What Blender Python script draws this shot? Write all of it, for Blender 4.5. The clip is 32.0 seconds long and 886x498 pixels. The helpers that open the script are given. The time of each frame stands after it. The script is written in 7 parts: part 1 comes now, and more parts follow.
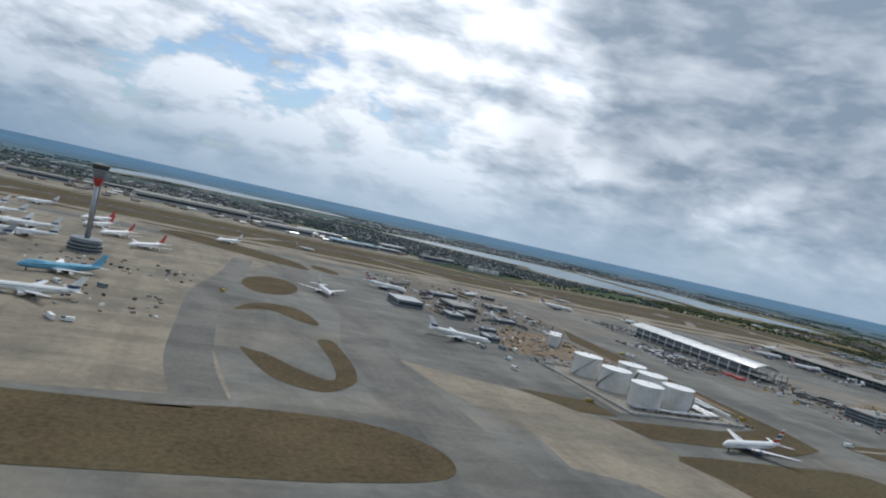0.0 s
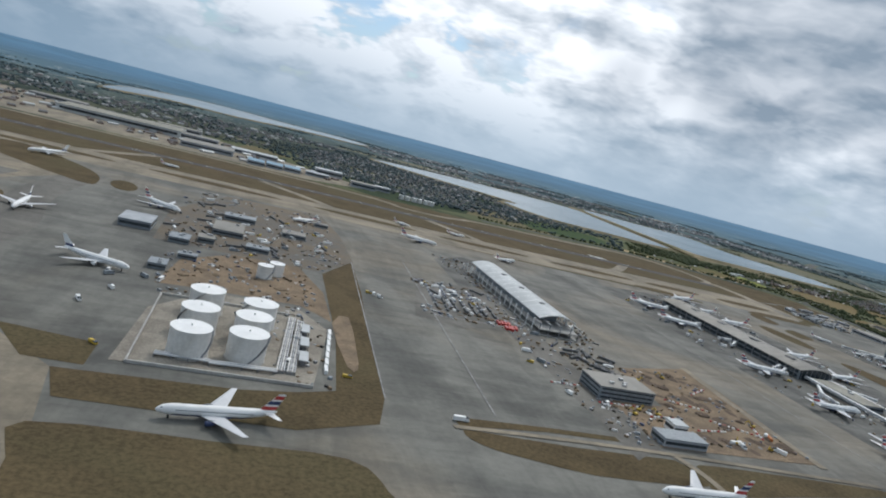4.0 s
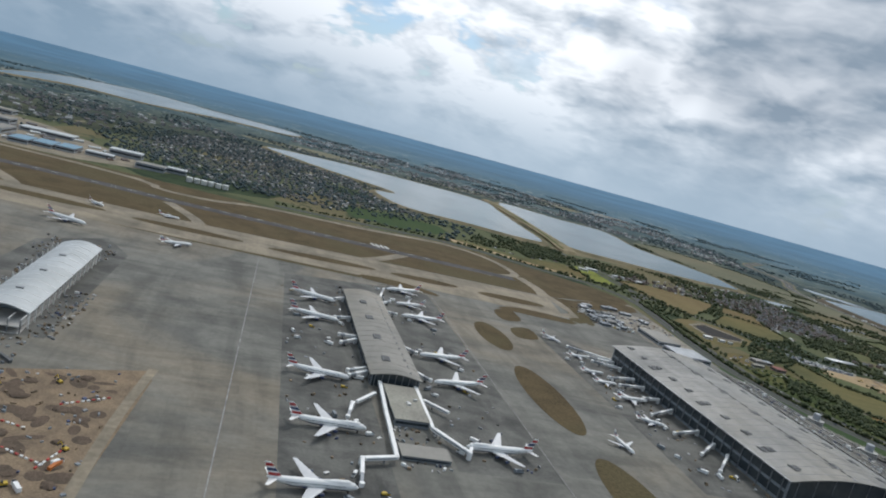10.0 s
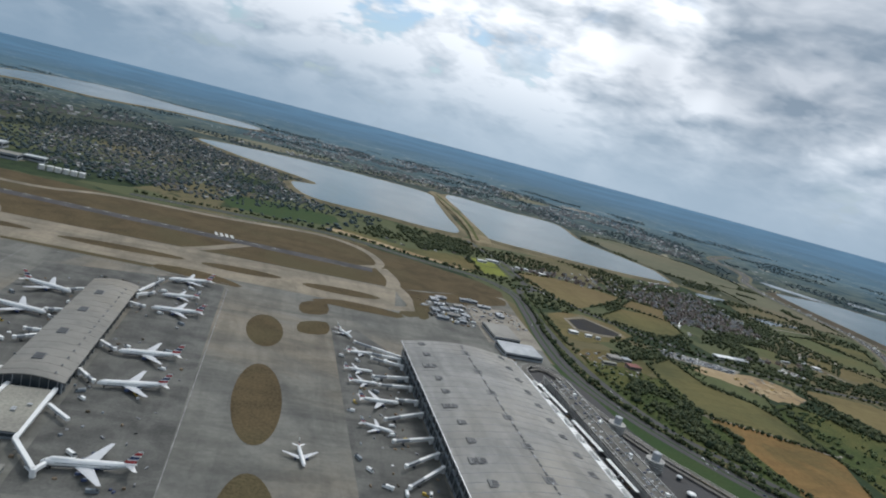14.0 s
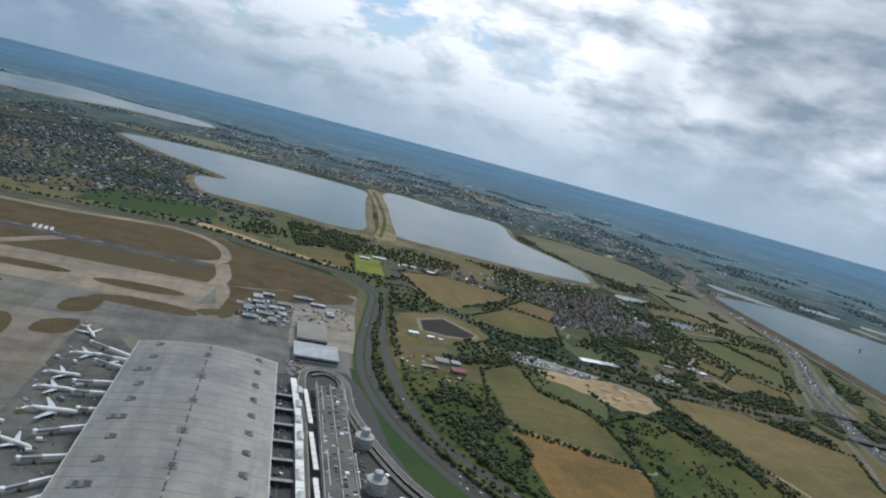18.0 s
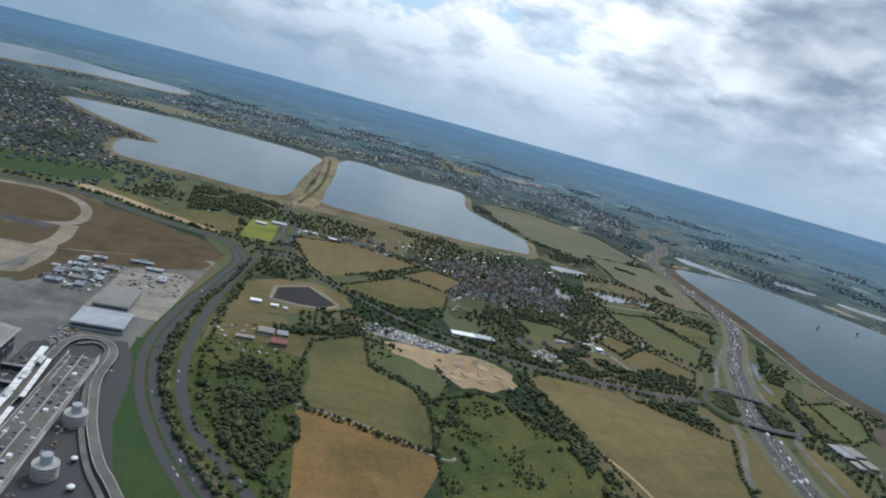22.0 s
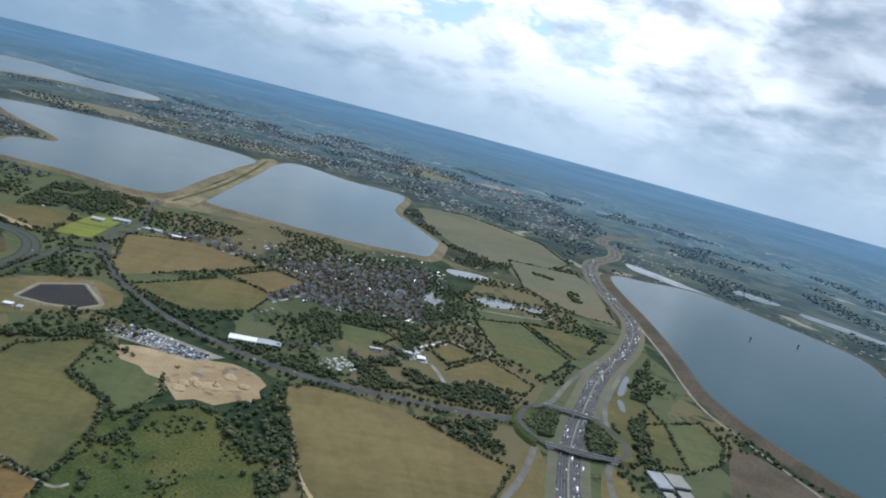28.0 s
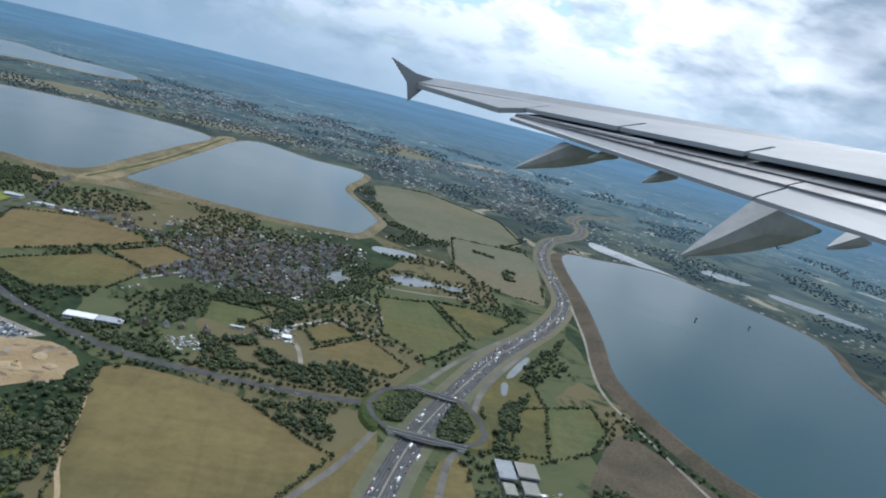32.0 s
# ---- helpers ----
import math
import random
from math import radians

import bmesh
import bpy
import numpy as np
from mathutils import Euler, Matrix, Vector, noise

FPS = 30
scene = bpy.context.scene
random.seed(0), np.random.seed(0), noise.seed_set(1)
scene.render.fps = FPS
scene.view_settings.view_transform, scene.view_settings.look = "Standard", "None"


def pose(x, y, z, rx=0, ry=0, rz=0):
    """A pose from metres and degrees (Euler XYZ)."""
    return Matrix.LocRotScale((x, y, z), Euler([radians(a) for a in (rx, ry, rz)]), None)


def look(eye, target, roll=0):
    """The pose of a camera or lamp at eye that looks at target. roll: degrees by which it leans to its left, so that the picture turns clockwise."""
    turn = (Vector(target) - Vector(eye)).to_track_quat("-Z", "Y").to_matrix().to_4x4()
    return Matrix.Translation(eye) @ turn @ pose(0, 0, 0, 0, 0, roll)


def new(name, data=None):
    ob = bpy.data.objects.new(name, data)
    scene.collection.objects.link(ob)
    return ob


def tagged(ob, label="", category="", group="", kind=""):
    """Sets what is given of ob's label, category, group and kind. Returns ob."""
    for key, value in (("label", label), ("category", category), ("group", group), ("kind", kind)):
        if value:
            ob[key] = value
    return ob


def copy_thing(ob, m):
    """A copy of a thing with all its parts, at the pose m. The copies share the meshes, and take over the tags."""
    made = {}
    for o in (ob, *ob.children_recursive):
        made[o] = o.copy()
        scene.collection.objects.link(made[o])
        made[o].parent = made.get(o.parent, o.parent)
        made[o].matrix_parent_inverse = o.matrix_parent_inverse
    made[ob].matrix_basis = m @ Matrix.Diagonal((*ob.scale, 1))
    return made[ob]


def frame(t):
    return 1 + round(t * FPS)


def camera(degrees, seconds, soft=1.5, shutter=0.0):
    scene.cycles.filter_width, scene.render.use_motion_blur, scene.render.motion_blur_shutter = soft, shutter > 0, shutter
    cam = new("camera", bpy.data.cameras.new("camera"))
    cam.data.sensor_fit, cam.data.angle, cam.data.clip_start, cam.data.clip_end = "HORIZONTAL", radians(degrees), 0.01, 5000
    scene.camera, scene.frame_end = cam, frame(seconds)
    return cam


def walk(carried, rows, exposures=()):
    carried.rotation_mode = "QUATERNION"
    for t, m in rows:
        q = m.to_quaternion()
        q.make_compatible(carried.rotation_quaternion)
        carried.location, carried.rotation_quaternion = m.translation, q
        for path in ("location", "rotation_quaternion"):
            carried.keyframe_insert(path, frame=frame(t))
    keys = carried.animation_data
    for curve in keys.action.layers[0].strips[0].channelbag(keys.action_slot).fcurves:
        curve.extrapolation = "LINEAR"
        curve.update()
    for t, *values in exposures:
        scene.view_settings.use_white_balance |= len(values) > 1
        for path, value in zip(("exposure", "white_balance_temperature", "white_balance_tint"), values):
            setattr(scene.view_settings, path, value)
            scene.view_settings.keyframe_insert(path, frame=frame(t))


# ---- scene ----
cam = camera(67.0, 32.0, 2.0)
# seconds, place, turn
ROWS = [
    (0, 0.00, 0.00, 42.49, 87.910, -12.538, -21.109),
    (0.5, 19.22, -0.51, 45.76, 87.261, -12.831, -19.793),
    (1, 38.33, -0.97, 49.00, 85.008, -13.742, -18.617),
    (1.5, 57.33, -1.37, 52.24, 82.211, -14.559, -17.514),
    (2, 76.21, -1.72, 55.45, 81.002, -14.877, -17.322),
    (2.5, 94.97, -2.01, 58.63, 81.133, -14.938, -16.870),
    (4.5, 168.90, -2.57, 71.12, 80.715, -14.431, -14.566),
    (5, 187.11, -2.55, 74.17, 80.415, -14.834, -14.838),
    (5.5, 205.20, -2.47, 77.18, 79.857, -14.693, -14.704),
    (6, 223.19, -2.32, 80.15, 79.497, -14.713, -14.717),
    (6.5, 241.06, -2.11, 83.09, 79.687, -15.195, -14.987),
    (7, 258.83, -1.83, 85.99, 80.706, -14.911, -14.809),
    (7.5, 276.48, -1.48, 88.86, 81.579, -14.970, -14.570),
    (8, 294.03, -1.07, 91.68, 82.055, -14.786, -14.349),
    (8.5, 311.47, -0.59, 94.46, 82.007, -14.762, -14.033),
    (9, 328.80, -0.04, 97.19, 81.456, -14.485, -14.169),
    (9.5, 346.03, 0.58, 99.88, 80.867, -14.720, -14.152),
    (10, 363.15, 1.26, 102.53, 80.428, -14.902, -13.800),
    (10.5, 380.16, 2.02, 105.13, 80.959, -14.450, -13.964),
    (11, 397.06, 2.84, 107.69, 80.752, -14.918, -14.051),
    (11.5, 413.86, 3.72, 110.20, 80.267, -15.262, -13.633),
    (12, 430.55, 4.68, 112.66, 80.223, -14.866, -13.804),
    (12.5, 447.14, 5.70, 115.08, 80.346, -14.379, -13.867),
    (13, 463.62, 6.78, 117.44, 80.133, -14.377, -13.885),
    (13.5, 479.99, 7.93, 119.76, 79.985, -13.706, -13.724),
    (14, 496.25, 9.15, 122.03, 79.955, -14.440, -12.830),
    (14.5, 512.42, 10.42, 124.26, 80.033, -15.222, -13.059),
    (16.5, 576.00, 16.13, 132.67, 80.756, -14.464, -13.444),
    (17, 591.63, 17.70, 134.66, 80.988, -14.522, -13.032),
    (17.5, 607.15, 19.33, 136.59, 80.924, -14.745, -12.867),
    (18, 622.57, 21.01, 138.49, 80.215, -14.638, -12.551),
    (18.5, 637.88, 22.74, 140.33, 79.877, -14.498, -12.346),
    (19, 653.09, 24.52, 142.14, 79.209, -14.719, -11.847),
    (19.5, 668.18, 26.35, 143.90, 78.760, -14.876, -11.458),
    (20, 683.17, 28.22, 145.62, 78.556, -14.648, -11.292),
    (20.5, 698.05, 30.14, 147.29, 78.292, -14.605, -11.083),
    (21, 712.83, 32.10, 148.93, 78.115, -14.342, -10.990),
    (21.5, 727.49, 34.09, 150.52, 77.824, -14.587, -10.842),
    (22, 742.05, 36.13, 152.08, 77.551, -14.733, -10.542),
    (22.5, 756.49, 38.19, 153.61, 77.418, -14.615, -10.411),
    (23, 770.83, 40.29, 155.10, 77.643, -14.599, -10.225),
    (23.5, 785.06, 42.41, 156.55, 77.862, -14.412, -9.887),
    (24, 799.18, 44.56, 157.98, 78.203, -14.139, -9.660),
    (24.5, 813.18, 46.73, 159.37, 78.049, -13.938, -9.173),
    (25, 827.07, 48.92, 160.74, 77.881, -13.842, -9.081),
    (25.5, 840.86, 51.12, 162.08, 77.416, -14.386, -8.706),
    (26, 854.53, 53.34, 163.40, 77.176, -14.292, -8.734),
    (26.5, 868.08, 55.57, 164.69, 77.174, -14.226, -8.739),
    (28.5, 921.15, 64.48, 169.70, 78.039, -14.170, -7.446),
    (29, 934.13, 66.69, 170.93, 77.578, -14.009, -7.235),
    (29.5, 946.99, 68.89, 172.14, 76.877, -14.012, -6.890),
    (30, 959.73, 71.08, 173.36, 76.444, -14.146, -6.656),
    (30.5, 972.36, 73.23, 174.57, 76.144, -14.235, -6.299),
    (31, 984.86, 75.37, 175.78, 76.025, -14.106, -6.039),
    (31.5, 997.24, 77.47, 177.00, 75.997, -13.728, -5.974),
    (32, 1009.50, 79.53, 178.23, 76.135, -13.809, -6.105),
]
walk(cam, [(t, pose(x, y, z, rx, ry, rz)) for t, x, y, z, rx, ry, rz in ROWS],
     ((0.0, -0.12, 5980, 10), (6.0, 0.0, 6180, 10), (14.0, -0.07, 6120, 10), (20.0, 0.0, 5900, 10), (32.0, 0.28, 5700, 9)))
# ---- world and sun ----
SUN_AZ, SUN_EL = radians(32), radians(48)      # to the right of +y, and up
sun_dir = Vector((math.sin(SUN_AZ) * math.cos(SUN_EL), math.cos(SUN_AZ) * math.cos(SUN_EL), math.sin(SUN_EL)))
sun_data = bpy.data.lights.new("sun", "SUN")
sun_data.energy, sun_data.angle, sun_data.color = 1.5, radians(11), (1.0, 0.94, 0.86)
sun = new("sun", sun_data)
sun.matrix_world = look(sun_dir * 900, (0, 0, 0))


class Tree:
    """A small hand for node trees."""

    def __init__(self, tree):
        self.t = tree

    def node(self, kind, **sets):
        n = self.t.nodes.new(kind)
        for k, v in sets.items():
            if k == "operation":
                n.operation = v
            elif k == "data_type":
                n.data_type = v
            elif k == "blend_type":
                n.blend_type = v
            elif k == "noise_dimensions":
                n.noise_dimensions = v
            elif k == "feature":
                n.feature = v
            elif k == "sky_type":
                n.sky_type = v
            elif k == "wave_type":
                n.wave_type = v
            elif k == "bands_direction":
                n.bands_direction = v
        return n

    def link(self, a, b):
        if isinstance(a, (int, float)):
            b.default_value = a
        elif isinstance(a, tuple):
            b.default_value = a if len(a) == len(b.default_value) else (*a, 1.0)
        else:
            self.t.links.new(a, b)

    def math(self, op, a, b=0.0, c=0.0, clamp=False):
        n = self.node("ShaderNodeMath", operation=op)
        n.use_clamp = clamp
        for s, v in zip(n.inputs, (a, b, c)):
            self.link(v, s)
        return n.outputs[0]

    def vmath(self, op, a, b=(0.0, 0.0, 0.0)):
        n = self.node("ShaderNodeVectorMath", operation=op)
        self.link(a, n.inputs[0])
        self.link(b, n.inputs[1])
        return n.outputs["Value"] if op in ("DOT_PRODUCT", "LENGTH", "DISTANCE") else n.outputs[0]

    def noise(self, vec, scale, detail=4.0, rough=0.55, distort=0.0):
        n = self.node("ShaderNodeTexNoise")
        self.link(vec, n.inputs["Vector"])
        n.inputs["Scale"].default_value, n.inputs["Detail"].default_value = scale, detail
        n.inputs["Roughness"].default_value, n.inputs["Distortion"].default_value = rough, distort
        return n.outputs["Fac"]

    def node_noise_colour(self, vec, scale):
        n = self.node("ShaderNodeTexNoise")
        self.link(vec, n.inputs["Vector"])
        n.inputs["Scale"].default_value, n.inputs["Detail"].default_value = scale, 3.0
        return n.outputs["Color"]

    def ramp(self, fac, lo, hi, a=0.0, b=1.0):
        n = self.node("ShaderNodeMapRange")
        n.clamp = True
        n.interpolation_type = "SMOOTHSTEP"
        for s, v in zip(n.inputs, (fac, lo, hi, a, b)):
            self.link(v, s)
        return n.outputs[0]

    def mix(self, fac, a, b, blend="MIX"):
        n = self.node("ShaderNodeMix", data_type="RGBA", blend_type=blend)
        self.link(fac, n.inputs[0])
        self.link(a, n.inputs[6])
        self.link(b, n.inputs[7])
        return n.outputs[2]


world = bpy.data.worlds.new("world")
scene.world = world
world.use_nodes = True
wt = Tree(world.node_tree)
world.node_tree.nodes.clear()
way = wt.node("ShaderNodeTexCoord").outputs["Generated"]
sky = wt.node("ShaderNodeTexSky", sky_type="NISHITA")
sky.sun_disc, sky.sun_elevation, sky.sun_rotation = False, SUN_EL, SUN_AZ
split = wt.node("ShaderNodeSeparateXYZ")
wt.link(way, split.inputs[0])
up = wt.math("MAXIMUM", split.outputs[2], 0.0)
# heaped clouds in rows that close up towards the horizon
def heaps(at):
    """Cloud thickness in a direction, large forms first."""
    s = wt.node("ShaderNodeSeparateXYZ")
    wt.link(at, s.inputs[0])
    over = wt.math("ADD", wt.math("MAXIMUM", s.outputs[2], 0.0), 0.42)
    c = wt.node("ShaderNodeCombineXYZ")
    wt.link(wt.math("DIVIDE", s.outputs[0], over), c.inputs[0])
    wt.link(wt.math("DIVIDE", s.outputs[1], over), c.inputs[1])
    wt.link(wt.math("MULTIPLY", s.outputs[2], 2.6), c.inputs[2])
    a = wt.noise(c.outputs[0], 1.55, 7.0, 0.5, 0.35)
    b = wt.noise(wt.vmath("ADD", c.outputs[0], (7.3, 2.1, 0.0)), 4.4, 6.0, 0.5, 0.3)
    puff = wt.node("ShaderNodeTexVoronoi", feature="SMOOTH_F1")
    wt.link(wt.vmath("ADD", c.outputs[0], wt.vmath("MULTIPLY", wt.node_noise_colour(c.outputs[0], 6.0), (0.22, 0.22, 0.22))), puff.inputs["Vector"])
    puff.inputs["Scale"].default_value, puff.inputs["Detail"].default_value, puff.inputs["Roughness"].default_value = 5.2, 3.0, 0.55
    puff.inputs["Smoothness"].default_value = 0.35
    round_ = wt.math("SUBTRACT", 0.85, puff.outputs["Distance"])
    return wt.math("ADD", wt.math("ADD", wt.math("MULTIPLY", a, 0.50), wt.math("MULTIPLY", b, 0.30)), wt.math("MULTIPLY", round_, 0.20))


heap_ = heaps(way)
slope = wt.math("SUBTRACT", heap_, heaps(wt.vmath("ADD", way, (0.030 * math.sin(SUN_AZ), 0.030 * math.cos(SUN_AZ), 0.045))))
wide = wt.noise(wt.vmath("ADD", wt.vmath("MULTIPLY", way, (1.0, 1.0, 1.8)), (3.1, 5.2, 0.0)), 1.5, 4.0, 0.5, 0.3)
ripple = wt.noise(wt.vmath("MULTIPLY", way, (1.0, 1.0, 2.2)), 9.0, 6.0, 0.6, 0.4)
toward = wt.math("MAXIMUM", wt.vmath("DOT_PRODUCT", way, tuple(sun_dir)), 0.0)
bank = wt.math("MAXIMUM", wt.vmath("DOT_PRODUCT", way, (0.37, 0.915, 0.16)), 0.0)
glow = wt.math("MAXIMUM", wt.math("POWER", toward, 2.5), wt.math("MULTIPLY", wt.math("POWER", bank, 8.0), 0.5))
# one heavier grey cloud stands high before the sun
heavy = wt.vmath("DOT_PRODUCT", wt.vmath("ADD", way, wt.vmath("MULTIPLY", wt.vmath("SUBTRACT", wt.node_noise_colour(way, 5.0), (0.5, 0.5, 0.5)), (0.22, 0.22, 0.22))), (0.636, 0.718, 0.283))
lit = wt.math("ADD", wt.math("MULTIPLY", slope, 3.6), 0.48)
lit = wt.math("ADD", lit, wt.ramp(wide, 0.36, 0.64, 0.16, -0.16))
lit = wt.math("ADD", lit, wt.ramp(ripple, 0.3, 0.7, -0.05, 0.05))
lit = wt.math("ADD", lit, wt.math("MULTIPLY", glow, 0.25))
lit = wt.math("SUBTRACT", lit, wt.ramp(heavy, 0.935, 0.99, 0.0, 0.34), clamp=True)
bright = wt.mix(glow, (0.62, 0.67, 0.72), (1.62, 1.60, 1.57))
dark = wt.mix(glow, (0.155, 0.235, 0.32), (0.52, 0.59, 0.65))
cloud = wt.mix(lit, dark, bright)
cloud = wt.mix(wt.ramp(heavy, 0.93, 0.99, 0.0, 0.55), cloud, (0.22, 0.28, 0.35))
blue = wt.mix(1.0, sky.outputs[0], (0.085, 0.094, 0.100), "MULTIPLY")
cover = wt.math("MAXIMUM", wt.ramp(heap_, 0.235, 0.315), wt.ramp(heavy, 0.90, 0.95))
air = wt.mix(cover, blue, cloud)
low = wt.ramp(split.outputs[2], -0.02, 0.16, 0.94, 0.0)
veil = wt.mix(glow, (0.22, 0.32, 0.42), (0.74, 0.84, 0.91))
air = wt.mix(low, air, veil)
back = wt.node("ShaderNodeBackground")
wt.link(air, back.inputs[0])
back.inputs[1].default_value = 1.0
out = wt.node("ShaderNodeOutputWorld")
wt.link(back.outputs[0], out.inputs[0])

# ---- materials ----
MATS = {}


def material(name, base, second=None, scale=1.0, rough=0.8, metal=0.0, bump=0.0, grain=0.18, spots=0.0, per_thing=0.0, gloss=0.5, third=None, slab=0.0, streak=0.0):
    """A surface with stains at one scale, grain at a finer one, and fine relief."""
    if name in MATS:
        return MATS[name]
    m = bpy.data.materials.new(name)
    m.use_nodes = True
    t = Tree(m.node_tree)
    m.node_tree.nodes.clear()
    shader = t.node("ShaderNodeBsdfPrincipled")
    end = t.node("ShaderNodeOutputMaterial")
    t.link(shader.outputs[0], end.inputs[0])
    where = t.node("ShaderNodeTexCoord").outputs["Object"]
    second = second or tuple(0.72 * c for c in base)
    stain = t.ramp(t.noise(where, 0.11 * scale, 6.0, 0.6, 0.4), 0.36, 0.66)
    colour = t.mix(stain, base, second)
    if third:
        colour = t.mix(t.ramp(t.noise(where, 0.026 * scale, 5.0, 0.6, 0.8), 0.45, 0.66), colour, third)
    if slab:
        bricks = t.node("ShaderNodeTexBrick")
        t.link(where, bricks.inputs["Vector"])
        bricks.offset = 0.0
        for key, value in (("Scale", 1.0), ("Brick Width", slab), ("Row Height", slab), ("Mortar Size", 0.05), ("Mortar Smooth", 0.2)):
            bricks.inputs[key].default_value = value
        for key, value in (("Color1", 0.94), ("Color2", 1.05), ("Mortar", 0.86)):
            bricks.inputs[key].default_value = (value, value, value, 1.0)
        colour = t.mix(1.0, colour, bricks.outputs["Color"], "MULTIPLY")
    if streak:
        marks = t.noise(t.vmath("MULTIPLY", where, (0.02, 0.09, 1.0)), 1.0, 6.0, 0.62, 0.6)
        colour = t.mix(1.0, colour, wt_grey(t, t.ramp(marks, 0.40, 0.68, 1.06, 1.0 - streak)), "MULTIPLY")
        across = t.noise(t.vmath("MULTIPLY", where, (0.07, 0.012, 1.0)), 1.0, 5.0, 0.6, 0.8)
        colour = t.mix(1.0, colour, wt_grey(t, t.ramp(across, 0.42, 0.66, 1.05, 1.0 - streak * 0.8)), "MULTIPLY")
    speck = t.ramp(t.noise(where, 1.7 * scale, 5.0, 0.65), 0.3, 0.7, 1.0 - grain, 1.0 + grain)
    colour = t.mix(1.0, colour, wt_grey(t, speck), "MULTIPLY")
    if per_thing:
        own = t.node("ShaderNodeObjectInfo").outputs["Random"]
        colour = t.mix(1.0, colour, wt_grey(t, t.ramp(own, 0.0, 1.0, 1.0 - per_thing, 1.0 + per_thing)), "MULTIPLY")
    t.link(colour, shader.inputs["Base Color"])
    t.link(t.ramp(stain, 0.0, 1.0, rough, min(1.0, rough + 0.12)), shader.inputs["Roughness"])
    shader.inputs["Metallic"].default_value = metal
    shader.inputs["Specular IOR Level"].default_value = gloss
    if bump:
        b = t.node("ShaderNodeBump")
        b.inputs["Strength"].default_value, b.inputs["Distance"].default_value = bump, 0.3
        t.link(t.noise(where, 2.3 * scale, 6.0, 0.6), b.inputs["Height"])
        t.link(b.outputs[0], shader.inputs["Normal"])
    MATS[name] = m
    return m


def wt_grey(t, value):
    n = t.node("ShaderNodeCombineColor")
    for s in n.inputs:
        t.link(value, s)
    return n.outputs[0]


concrete = material("apron_concrete", (0.157, 0.155, 0.134), (0.110, 0.109, 0.098), 0.25, 0.85, bump=0.05, grain=0.10, slab=7.0, third=(0.196, 0.171, 0.129), streak=0.24)
tan_concrete = material("old_concrete", (0.252, 0.213, 0.152), (0.185, 0.162, 0.122), 0.3, 0.9, grain=0.12, slab=5.0, streak=0.22)
tarmac = material("worn_tarmac", (0.146, 0.138, 0.118), (0.116, 0.110, 0.097), 0.4, 0.85, grain=0.12, streak=0.22)
runway_black = material("runway_tarmac", (0.066, 0.063, 0.066), (0.10, 0.096, 0.094), 0.6, 0.9, gloss=0.2, streak=0.2)
road_grey = material("weathered_asphalt", (0.090, 0.089, 0.090), (0.070, 0.069, 0.069), 0.8, 0.9, gloss=0.2)
road_black = material("road_asphalt", (0.047, 0.047, 0.049), (0.062, 0.060, 0.058), 0.8, 0.85)
dry_grass = material("dry_grass", (0.107, 0.081, 0.044), (0.078, 0.060, 0.034), 0.5, 0.95, grain=0.25, bump=0.3, gloss=0.1, third=(0.094, 0.078, 0.042))
stand_dark = material("stained_stand", (0.124, 0.123, 0.110), (0.074, 0.074, 0.068), 0.6, 0.85, grain=0.14, slab=7.0, streak=0.26)
white_line = material("line_paint", (0.55, 0.55, 0.52), None, 1.0, 0.7)


# ---- helpers for shapes ----
def mesh_of(name, verts, faces, mats, smooth=False, face_mats=None):
    me = bpy.data.meshes.new(name)
    me.from_pydata(verts, [], faces)
    for m in mats if isinstance(mats, (list, tuple)) else [mats]:
        me.materials.append(m)
    if face_mats is not None:
        me.polygons.foreach_set("material_index", face_mats)
    if smooth:
        me.polygons.foreach_set("use_smooth", [True] * len(me.polygons))
    me.update()
    return me


def part(name, bm, mat, parent=None, label="", smooth=False):
    """Links a bmesh as one mesh object, under a thing where there is one."""
    me = bpy.data.meshes.new(name)
    bmesh.ops.recalc_face_normals(bm, faces=bm.faces)
    bm.to_mesh(me)
    bm.free()
    me.materials.append(mat)
    if smooth:
        me.polygons.foreach_set("use_smooth", [True] * len(me.polygons))
    ob = new(name, me)
    if parent:
        ob.parent = parent
    return tagged(ob, label)


def box(bm, x0, y0, z0, x1, y1, z1, bevel=0.0):
    made = bmesh.ops.create_cube(bm, size=1.0)["verts"]
    bmesh.ops.transform(bm, verts=made, matrix=Matrix.Translation(((x0 + x1) / 2, (y0 + y1) / 2, (z0 + z1) / 2)) @ Matrix.Diagonal((x1 - x0, y1 - y0, z1 - z0, 1)))
    if bevel:
        edges = {e for v in made for e in v.link_edges}
        bmesh.ops.bevel(bm, geom=list(edges), offset=bevel, segments=1, affect="EDGES")
    return bm


def boxed(*a, bevel=0.0):
    return box(bmesh.new(), *a, bevel=bevel)


def lathe(profile, sides=24, bm=None, m=None):
    """Turns (radius, height) pairs round the z axis."""
    bm = bm or bmesh.new()
    rings = []
    for r, z in profile:
        rings.append([bm.verts.new((r * math.cos(2 * math.pi * i / sides), r * math.sin(2 * math.pi * i / sides), z)) for i in range(sides)])
    for a, b in zip(rings, rings[1:]):
        for i in range(sides):
            bm.faces.new((a[i], a[(i + 1) % sides], b[(i + 1) % sides], b[i]))
    bm.faces.new(rings[0][::-1])
    bm.faces.new(rings[-1])
    if m is not None:
        bmesh.ops.transform(bm, verts=[v for r in rings for v in r], matrix=m)
    return bm


